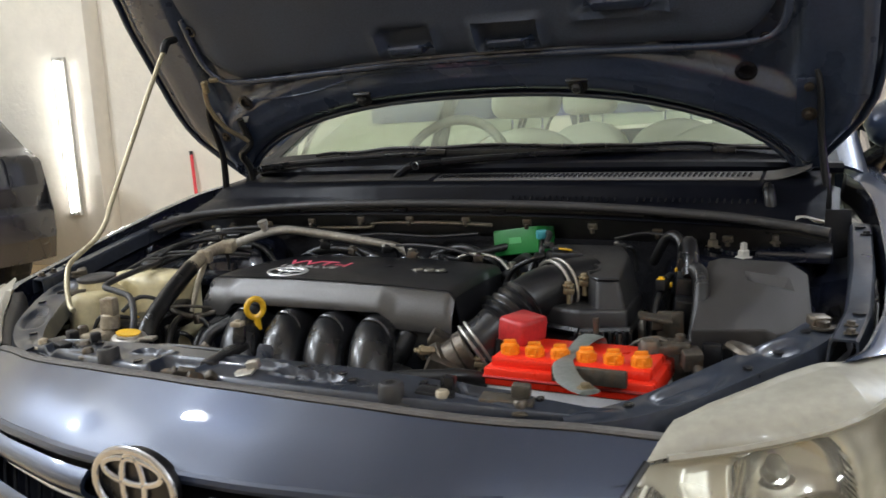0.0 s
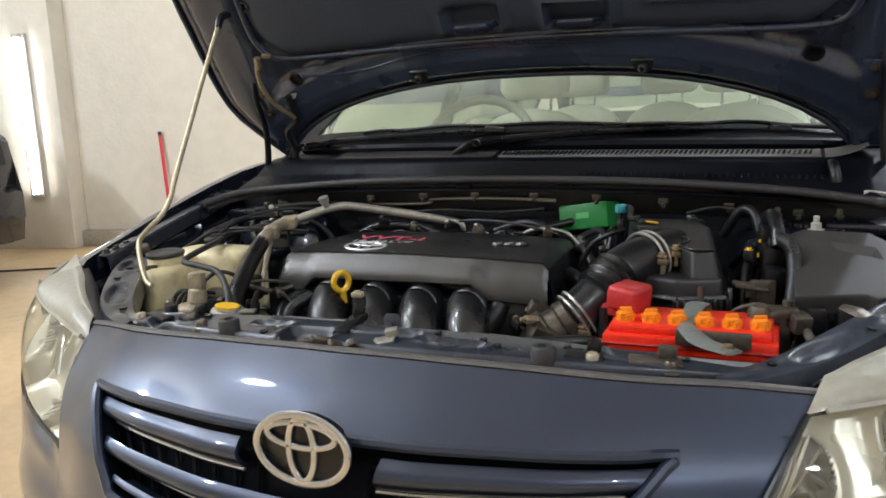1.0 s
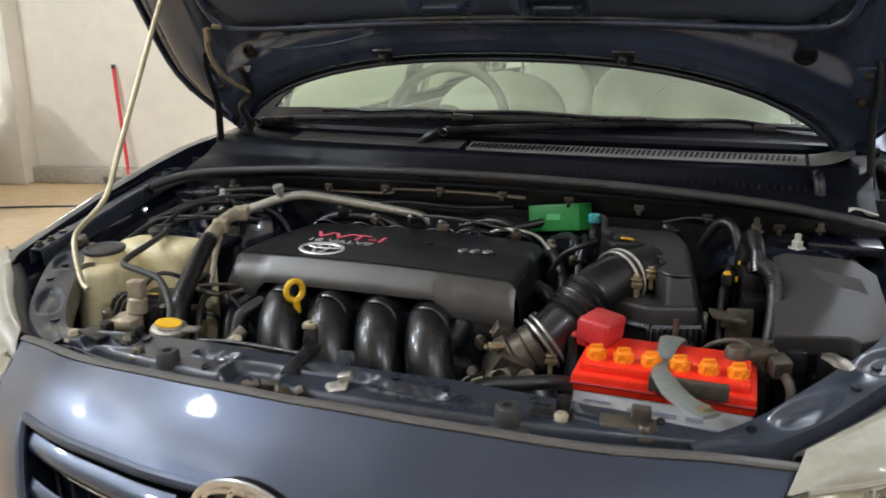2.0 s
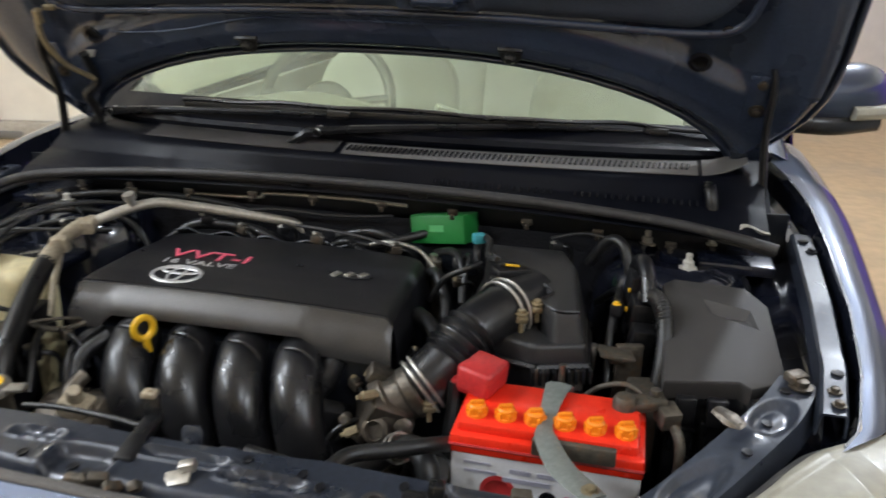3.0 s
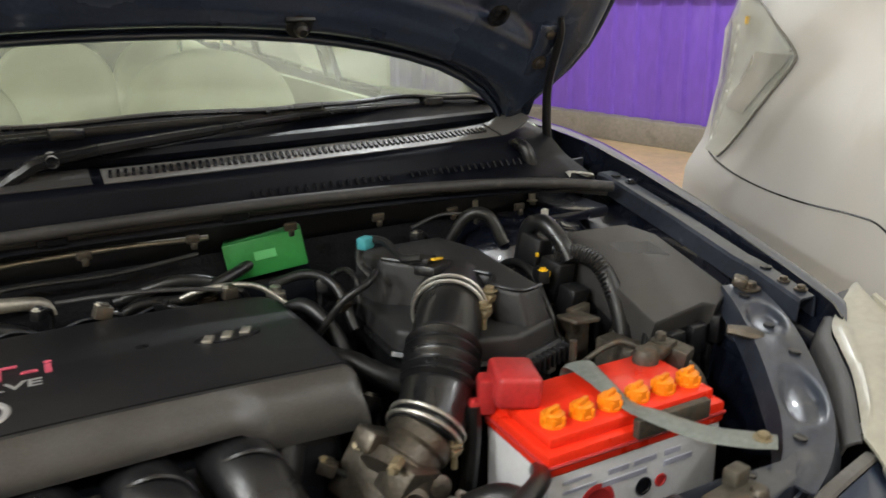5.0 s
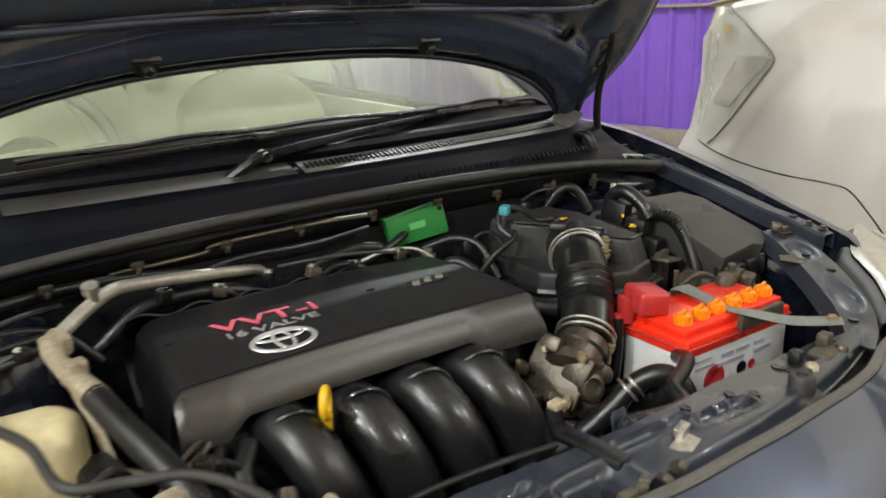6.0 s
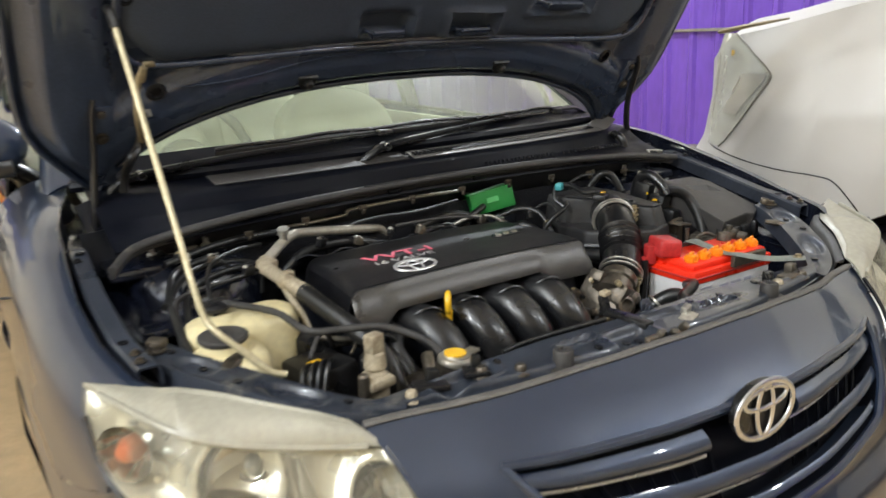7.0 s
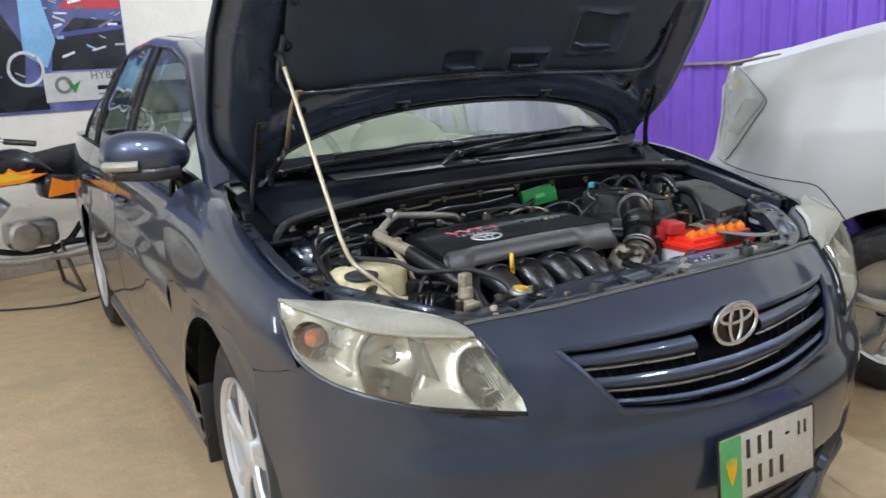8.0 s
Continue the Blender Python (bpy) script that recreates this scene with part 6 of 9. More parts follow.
# ---- things in the engine bay ----
def engine():
    th = thing("engine", (-0.10, 0.70, 0.35), "four-cylinder engine with a black plastic cover", "engine")
    bm = B()
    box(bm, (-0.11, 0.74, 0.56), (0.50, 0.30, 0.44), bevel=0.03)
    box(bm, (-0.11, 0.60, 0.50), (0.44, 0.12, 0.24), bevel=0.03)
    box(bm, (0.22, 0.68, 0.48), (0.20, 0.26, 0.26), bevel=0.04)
    part("block", bm, SHADED_BAY, th)
    # cover: a loft of rounded sections from the top plate down over the front band
    x0, x1 = -0.372, 0.158
    def top_z(x, y):
        return 0.846 + 0.006 * math.sin(math.pi * (x - x0) / (x1 - x0)) - 0.10 * max(0, (0.66 - y)) ** 1.2 - 0.05 * max(0, y - 0.74)
    def outline(u):
        """Rounded plan of the cover: left and right edge for each y."""
        y = 0.612 + 0.251 * u
        r = 0.028
        inset = r - math.sqrt(max(0, r * r - max(0, r - 0.251 * (1 - u)) ** 2))
        return y, x0 + inset + 0.015 * u, x1 - inset - 0.012 * u
    bm = B()
    def top(u, v):
        y, a, b = outline(v)
        x = a + (b - a) * u
        edge = min(u, 1 - u) * (b - a)
        z = top_z(x, y) - 0.012 * max(0, 1 - edge / 0.014) ** 2
        # shallow pressed field
        return Vector((x, y, z))
    sheet(bm, top, 70, 40, 0.004)
    # sides
    for u in (0, 1):
        s = -1 if u == 0 else 1
        sheet(bm, lambda a, v: top(u, a) + Vector((s * 0.010 * math.sin(math.pi / 2 * v), 0, -0.066 * v)), 16, 6, 0.003)
    sheet(bm, lambda a, v: top(a, 1) + Vector((0, 0.010 * v, -0.06 * v)), 24, 4, 0.003)
    cover = part("engine_cover", bm, COVER, th, "black plastic engine cover", 50)
    # front band, silvered, stepped down at both ends round the intake
    bm = B()
    def low(x):
        return lerp([(x0, 0.779), (-0.318, 0.777), (-0.292, 0.803), (0.022, 0.807), (0.052, 0.781), (x1, 0.777)], x)
    def band(u, v):
        p = top(u, 0)
        z1 = low(p.x)
        k = math.sin(math.pi / 2 * v)
        return Vector((p.x + (0.5 - u) * -0.012 * v, p.y - 0.030 * k, p.z - 0.002 + (z1 - p.z) * (0.06 * v + 0.94 * v * v if v < 0.2 else v)))
    sheet(bm, band, 90, 10, 0.004)
    part("cover_band", bm, COVER_SILVER, cover, "satin grey front band of the cover", 50)
    # small openings and the badge on top
    for x, y, w, h, mat in ((0.049, 0.728, 0.076, 0.027, SHADEBAND), (-0.042, 0.742, 0.014, 0.006, SHADEBAND), (-0.338, 0.742, 0.010, 0.006, SHADEBAND)):
        bm = B()
        slab(bm, [(w / 2 * math.cos(k * math.pi / 10), h / 2 * math.sin(k * math.pi / 10)) for k in range(20)], pose(x, y, top_z(x, y) - 0.0005), 0.0025)
        o = part("cover_opening", bm, mat, cover)
        if w > 0.03:
            bm = B()
            for k in range(3):
                box(bm, (x - 0.022 + 0.022 * k, y + 0.003 * (k - 1), top_z(x, y) + 0.0025), (0.012, 0.017, 0.005), (0, 0, -25), 0.002)
            part("opening_lugs", bm, ALU, o)
    slope = pose(-0.205, 0.726, top_z(-0.205, 0.726) + 0.0012, 2, 0, 0)
    letters("lettering", "VVT-i", 0.045, slope @ pose(0.0, 0.012, 0), PINK, cover, 0.0006, 1.05, 1.35)
    letters("lettering", "16 VALVE", 0.024, slope @ pose(-0.005, -0.020, 0), SILVER, cover, 0.0006, 1.0, 1.35)
    m = pose(-0.217, 0.652, top_z(-0.217, 0.652) + 0.002, 5, 0, 0)
    def oval(a, b, cz, r):
        t = B()
        tube(t, [m @ Vector((a * math.cos(k * math.pi / 18), cz + b * math.sin(k * math.pi / 18), 0)) for k in range(37)], r, 8, 1, 0.5, (0, 0, 1))
        return t
    for a, b, cz, r in ((0.041, 0.027, 0, 0.0038), (0.0115, 0.024, 0, 0.0029), (0.031, 0.0095, 0.012, 0.0029)):
        part("cover_badge", oval(a, b, cz, r), SILVER, cover)
    # intake runners
    for k, x in enumerate((-0.248, -0.156, -0.064, 0.026)):
        bm = B()
        tube(bm, [(x - 0.020, 0.66, 0.758), (x - 0.012, 0.612, 0.768), (x, 0.566, 0.765), (x + 0.012, 0.528, 0.738), (x + 0.026, 0.506, 0.695), (x + 0.040, 0.503, 0.640), (x + 0.050, 0.520, 0.570)],
             [0.034, 0.036, 0.0375, 0.038, 0.038, 0.037, 0.036], 20, 7, 0.88, (0, 0, 1))
        rn = part("intake_runner", bm, GLOSSBLACK, th, "smooth black plastic intake runner", 60)
        bm = B()
        tube(bm, [(x - 0.031, 0.572, 0.783), (x - 0.013, 0.560, 0.797), (x + 0.011, 0.556, 0.798), (x + 0.030, 0.556, 0.783), (x + 0.038, 0.548, 0.760)], 0.0030, 6, 5)
        part("runner_rib", bm, GLOSSBLACK, rn)
    bm = B()
    tube(bm, [(-0.30, 0.585, 0.640), (-0.18, 0.575, 0.630), (0.0, 0.578, 0.630), (0.11, 0.575, 0.66)], [0.05, 0.062, 0.062, 0.045], 14, 6)
    part("plenum", bm, GLOSSBLACK, th, "black intake plenum")
    # gasket wall behind the runners
    bm = B()
    box(bm, (-0.11, 0.655, 0.76), (0.40, 0.03, 0.06), bevel=0.01)
    part("runner_flange", bm, PLASTIC, th)
    # dipstick
    bm = B()
    c = Vector((-0.214, 0.547, 0.805))
    tube(bm, [c + Vector((0.0085 * math.cos(k * math.pi / 10), 0.0125 * math.cos(k * math.pi / 10), 0.017 * math.sin(k * math.pi / 10))) for k in range(21)], 0.0055, 8, 2)
    tube(bm, [c + Vector((0.002, 0, -0.016)), c + Vector((0.002, 0.004, -0.04))], 0.006, 8)
    part("dipstick", bm, YELLOW, th, "yellow dipstick ring")
    # throttle body
    bm = B()
    ax = Vector((-0.76, -0.34, -0.50))
    lathe(bm, (0.214, 0.558, 0.764), ax, [(0.0, 0), (0.036, 0), (0.039, 0.004), (0.039, 0.018), (0.035, 0.022), (0.036, 0.040), (0.043, 0.044), (0.043, 0.060), (0.030, 0.066), (0, 0.066)], 24)
    box(bm, (0.176, 0.520, 0.742), (0.052, 0.040, 0.044), (20, 25, 24), 0.006)
    box(bm, (0.148, 0.545, 0.735), (0.014, 0.094, 0.080), (12, 30, 24), 0.005)
    box(bm, (0.158, 0.560, 0.772), (0.045, 0.030, 0.024), (10, 30, 24), 0.005)
    lathe(bm, (0.170, 0.503, 0.722), (-0.1, -0.9, 0.35), [(0.020, -0.02), (0.020, 0.012), (0.014, 0.014), (0.012, 0.006), (0, 0.006)], 18)
    lathe(bm, (0.205, 0.512, 0.728), (0.1, -0.9, 0.35), [(0.013, -0.02), (0.013, 0.010), (0.009, 0.012), (0, 0.012)], 14)
    tb = part("throttle_body", bm, RAWMETAL, th, "dirty cast aluminium throttle body", 30)
    for p, q in (((0.165, 0.515, 0.770), (0.150, 0.495, 0.775)), ((0.152, 0.572, 0.762), (0.138, 0.560, 0.772)), ((0.138, 0.510, 0.712), (0.122, 0.500, 0.708))):
        bm = B()
        cyl(bm, p, q, 0.007, 0.007, 6, 0.001)
        cyl(bm, Vector(p).lerp(Vector(q), 0.8), Vector(p).lerp(Vector(q), 1.3), 0.0035, n=8)
        part("throttle_stud", bm, BRASS, tb, "brassy mounting stud")
    for p in ((0.13, 0.535, 0.69), (0.155, 0.535, 0.675), (0.115, 0.53, 0.715), (0.175, 0.545, 0.705)):
        bm = B()
        cyl(bm, p, Vector(p) + Vector((0.0, -0.016, 0.006)), 0.009, 0.008, 10, 0.002)
        part("throttle_bolt", bm, RUSTY, tb)
    bm = B()
    tube(bm, [(0.06, 0.57, 0.74), (0.045, 0.545, 0.70), (0.05, 0.515, 0.64), (0.075, 0.49, 0.585)], 0.016, 10, 5)
    part("bypass_pipe", bm, RUBBER, tb)
    # connector and pipes in front of the throttle
    bm = B()
    tube(bm, [(0.075, 0.60, 0.77), (0.060, 0.585, 0.74), (0.035, 0.57, 0.715)], [0.018, 0.022, 0.018], 10, 4)
    part("idle_valve", bm, PLASTIC, tb)


def air_cleaner():
    th = thing("air_cleaner", (0.345, 0.69, 0.60), "black plastic air cleaner box with an intake elbow", "air filter box")
    rim = [(0.243, 0.852), (0.396, 0.852), (0.432, 0.775), (0.443, 0.632), (0.372, 0.606), (0.300, 0.628), (0.243, 0.70)]
    bm = B()
    slab(bm, [(0.34 + (x - 0.34) * 0.96, 0.73 + (y - 0.73) * 0.96) for x, y in rim], pose(0, 0, 0.60), 0.185, 0.008, 1.0)
    part("lower_box", bm, PLASTIC, th)
    # lid: a low skirt over the whole box and a tall rounded plateau over its back and outer side
    bm = B()
    prism(bm, [(x, y, 0.790) for x, y in rim], [(0.34 + (x - 0.34) * 0.95, 0.73 + (y - 0.73) * 0.96, 0.826) for x, y in rim], 0.007)
    low = [(0.244, 0.851), (0.395, 0.851), (0.431, 0.776), (0.442, 0.633), (0.394, 0.615), (0.366, 0.662), (0.374, 0.690), (0.262, 0.786)]
    top = [(0.254, 0.842, 0.890), (0.381, 0.842, 0.890), (0.407, 0.778, 0.886), (0.424, 0.645, 0.870), (0.391, 0.640, 0.869), (0.367, 0.670, 0.872), (0.379, 0.696, 0.876), (0.272, 0.797, 0.886)]
    prism(bm, [(x, y, 0.800) for x, y in low], top, 0.009, 4)
    lid = part("lid", bm, LIDBLACK, th, "satin black plastic lid with a raised plateau", 40)
    # bead along the plateau's step
    bm = B()
    tube(bm, [(0.272, 0.796, 0.887), (0.325, 0.746, 0.882), (0.379, 0.696, 0.877), (0.368, 0.670, 0.873), (0.391, 0.641, 0.870), (0.424, 0.645, 0.870)], 0.0024, 6, 5)
    part("lid_ridge", bm, GLOSSBLACK, lid)
    bm = B()
    for a, b in zip(rim, rim[1:] + rim[:1]):
        tube(bm, [(*a, 0.794), (*b, 0.794)], 0.006, 6, smooth=False)
    part("lid_rim", bm, PLASTIC, lid)
    for k in range(9):
        bm = B()
        p = Vector((0.366, 0.603, 0.786)).lerp(Vector((0.444, 0.630, 0.786)), k / 8)
        box(bm, p + Vector((0.003, -0.008, -0.002)), (0.005, 0.014, 0.022), (0, 0, 19), 0.0015)
        part("rim_tooth", bm, PLASTIC, lid)
    for p, turn in (((0.428, 0.628, 0.775), 19), ((0.378, 0.608, 0.775), 19), ((0.446, 0.70, 0.775), 90)):
        bm = B()
        box(bm, p, (0.018, 0.010, 0.040), (0, 0, turn), 0.003)
        part("lid_clip", bm, ALU, lid, "thin metal spring clip")
    # sensor housing and outlet
    bm = B()
    tube(bm, [(0.350, 0.738, 0.846), (0.330, 0.708, 0.846), (0.312, 0.682, 0.844)], [0.044, 0.043, 0.042], 20, 4)
    box(bm, (0.312, 0.722, 0.890), (0.058, 0.030, 0.014), (0, 6, 38), 0.004)
    box(bm, (0.302, 0.726, 0.900), (0.030, 0.020, 0.010), (0, 6, 38), 0.003)
    sh = part("sensor_housing", bm, PLASTIC, th)
    bm = B()
    box(bm, (0.315, 0.718, 0.9015), (0.022, 0.006, 0.003), (0, 10, 30), 0.001)
    part("sensor_label", bm, YELLOW, sh)
    # elbow with bellows
    path = [(0.318, 0.690, 0.845), (0.302, 0.664, 0.843), (0.284, 0.638, 0.834), (0.266, 0.613, 0.818), (0.249, 0.590, 0.797), (0.231, 0.571, 0.778), (0.212, 0.557, 0.763)]
    bm = B()
    Q = spline(path, 14)
    rad = []
    for i in range(len(Q)):
        t_ = i / (len(Q) - 1)
        r = 0.0405
        if 0.40 < t_ < 0.68:
            r += 0.0032 * (1 - math.cos((t_ - 0.40) / 0.28 * 2 * math.pi * 5)) - 0.001
        if t_ < 0.10:
            r = 0.044
        if t_ > 0.92:
            r = 0.041
        rad.append(r)
    tube(bm, Q, rad, 26, 1, smooth=False)
    el = part("intake_elbow", bm, GLOSSBLACK, th, "black rubber intake elbow with bellows", 50)
    for p, d, r in (((0.315, 0.685, 0.845), (0.53, 0.84, 0.07), 0.0462), ((0.308, 0.674, 0.844), (0.53, 0.84, 0.08), 0.0452), ((0.222, 0.564, 0.771), (0.72, 0.52, 0.55), 0.0432), ((0.215, 0.559, 0.765), (0.72, 0.52, 0.55), 0.0432)):
        bm = B()
        u, v = frame_of(Vector(d))
        tube(bm, [Vector(p) + (u * math.cos(k * math.pi / 16) + v * math.sin(k * math.pi / 16)) * r for k in range(33)], 0.0026, 6, 1)
        part("hose_clamp", bm, ALU, el, "thin metal hose clamp")
    for p in ((0.342, 0.648, 0.848), (0.236, 0.530, 0.752), (0.362, 0.668, 0.858)):
        bm = B()
        box(bm, p, (0.018, 0.014, 0.010), (20, 10, 30), 0.002)
        cyl(bm, Vector(p) + Vector((0, 0, -0.022)), Vector(p) + Vector((0, 0, 0.014)), 0.004, n=8)
        bolt(bm, Vector(p) + Vector((0, 0, 0.008)), (0, 0, 1), 0.006, 0.006)
        part("clamp_screw", bm, BRASS, el, "brassy clamp screw")
    # breather hose to the cover, wiring, teal plug
    bm = B()
    tube(bm, [(0.165, 0.72, 0.80), (0.19, 0.70, 0.795), (0.215, 0.665, 0.785), (0.232, 0.632, 0.788)], 0.014, 10, 5)
    part("breather_hose", bm, RUBBER, th)
    bm = B()
    tube(bm, [(0.252, 0.775, 0.868), (0.243, 0.80, 0.885), (0.250, 0.80, 0.913), (0.268, 0.775, 0.916), (0.275, 0.735, 0.905), (0.292, 0.715, 0.908)], 0.0055, 8, 6)
    part("sensor_loom", bm, RUBBER, th)
    bm = B()
    box(bm, (0.248, 0.790, 0.914), (0.020, 0.016, 0.016), (0, 0, 30), 0.003)
    part("plug", bm, TEAL, th, "teal plastic plug")


def battery():
    x0, x1, y0, y1 = 0.283, 0.517, 0.436, 0.560
    cx, cy = (x0 + x1) / 2, (y0 + y1) / 2
    th = thing("car_battery", (cx, cy, 0.57), "white and bright red lead battery with orange caps", "battery")
    bm = B()
    box(bm, (cx, cy, 0.665), (x1 - x0, y1 - y0, 0.19), bevel=0.006)
    part("case", bm, WHITE, th, "white plastic case")
    bm = B()
    box(bm, (cx, cy, 0.770), (x1 - x0 + 0.004, y1 - y0 + 0.004, 0.026), bevel=0.004)
    box(bm, (cx, cy + 0.002, 0.789), (x1 - x0 - 0.012, y1 - y0 - 0.012, 0.014), bevel=0.004)
    lid = part("lid", bm, RED, th, "bright red lid")
    bm = B()
    tube(bm, [(x0 - 0.002, y0 - 0.0025, 0.770), (x1 + 0.002, y0 - 0.0025, 0.770)], 0.0022, 6, smooth=False)
    tube(bm, [(x0 - 0.0025, y0, 0.770), (x0 - 0.0025, y1, 0.770)], 0.0022, 6, smooth=False)
    part("lid_groove", bm, DULLRED, lid)
    for k in range(6):
        x = 0.309 + (0.494 - 0.309) * k / 5
        bm = B()
        lathe(bm, (x, 0.468, 0.795), (0, 0, 1), [(0.0135, 0), (0.0135, 0.004), (0.012, 0.005), (0.0115, 0.014), (0.009, 0.016), (0, 0.016)], 14)
        box(bm, (x, 0.468, 0.812), (0.018, 0.006, 0.008), (0, 0, 20), 0.002)
        for a in range(6):
            box(bm, (x + 0.0115 * math.cos(a * 1.047), 0.468 + 0.0115 * math.sin(a * 1.047), 0.802), (0.005, 0.005, 0.010), (0, 0, a * 60), 0.001)
        part("vent_cap", bm, ORANGE, lid, "orange vent cap")
    # markings on the case front: plain bars and a red disc
    bm = B()
    for k, (x, z, w) in enumerate(((0.318, 0.746, 0.034), (0.322, 0.734, 0.042), (0.372, 0.741, 0.026), (0.408, 0.741, 0.030), (0.446, 0.741, 0.022), (0.380, 0.728, 0.060), (0.455, 0.728, 0.040))):
        box(bm, (x, y0 - 0.0006, z), (w, 0.0016, 0.0035 if k < 2 else 0.006))
    part("case_print", bm, FAINTPRINT, th, "faint plain printed bars")
    for x, r, mat in ((0.345, 0.023, DULLRED), (0.408, 0.011, SHADEBAND), (0.432, 0.008, DULLRED)):
        bm = B()
        lathe(bm, (x, y0 + 0.0005, 0.708), (0, -1, 0), [(r, 0), (r, 0.0015), (r * 0.75, 0.002), (r * 0.7, 0.0012), (0, 0.0012)], 24)
        part("case_mark", bm, mat, th)
    # positive terminal cover
    bm = B()
    box(bm, (0.303, 0.534, 0.815), (0.050, 0.060, 0.038), (0, 6, -18), 0.007, 3)
    box(bm, (0.279, 0.552, 0.800), (0.020, 0.028, 0.042), (0, 0, -24), 0.005)
    tc = part("terminal_cover", bm, DULLRED, th, "translucent red terminal cover")
    bm = B()
    box(bm, (0.266, 0.552, 0.790), (0.018, 0.016, 0.012), (0, 10, -10), 0.004)
    part("cover_tab", bm, DULLRED, tc)
    bm = B()
    tube(bm, [(0.262, 0.552, 0.790), (0.258, 0.548, 0.74), (0.250, 0.55, 0.66)], 0.010, 8, 5)
    part("positive_cable", bm, RUBBER, tc)
    # negative clamp
    bm = B()
    lathe(bm, (0.490, 0.535, 0.79), (0, 0, 1), [(0.016, 0), (0.016, 0.016), (0.012, 0.022), (0, 0.023)], 18)
    box(bm, (0.515, 0.545, 0.800), (0.055, 0.028, 0.014), (0, -8, 15), 0.003)
    box(bm, (0.545, 0.538, 0.790), (0.026, 0.03, 0.026), (10, 0, 25), 0.003)
    bolt(bm, (0.528, 0.552, 0.806), (0, 0, 1), 0.007, 0.012)
    ng = part("negative_clamp", bm, RUSTY, th, "dirty metal terminal clamp")
    bm = B()
    tube(bm, [(0.550, 0.535, 0.785), (0.563, 0.515, 0.76), (0.560, 0.49, 0.70), (0.545, 0.47, 0.65)], 0.007, 8, 5)
    part("earth_cable", bm, RUSTY, ng)
    # hold-down strap
    bm = B()
    tube(bm, [(0.405, 0.566, 0.775), (0.404, 0.556, 0.803), (0.400, 0.52, 0.806), (0.397, 0.46, 0.800), (0.402, 0.425, 0.802), (0.425, 0.375, 0.800), (0.452, 0.340, 0.803), (0.468, 0.322, 0.805)], [0.018, 0.019, 0.014, 0.009, 0.014, 0.017, 0.017, 0.014], 8, 6, 0.22, (0, 0, 1))
    st = part("hold_down_strap", bm, STRAP, th, "grey-green twisted metal strap")
    bm = B()
    bolt(bm, (0.460, 0.332, 0.806), (0, 0, 1), 0.006, 0.006)
    part("strap_bolt", bm, BRASS, st)
    bm = B()
    cyl(bm, (0.405, 0.565, 0.78), (0.405, 0.565, 0.83), 0.0045, n=8)
    part("strap_stud", bm, RAWMETAL, st)
    bm = B()
    box(bm, (0.435, 0.428, 0.788), (0.10, 0.010, 0.022), (0, 0, 0), 0.002)
    part("rubber_pad", bm, RUSTY, st)
    # tray
    bm = B()
    box(bm, (cx, cy, 0.56), (0.27, 0.16, 0.02), bevel=0.006)
    cyl(bm, (cx, cy, 0.34), (cx, cy, 0.56), 0.05)
    part("tray", bm, RUSTY, th)
    th.location += Vector((0.007, -0.006, 0))


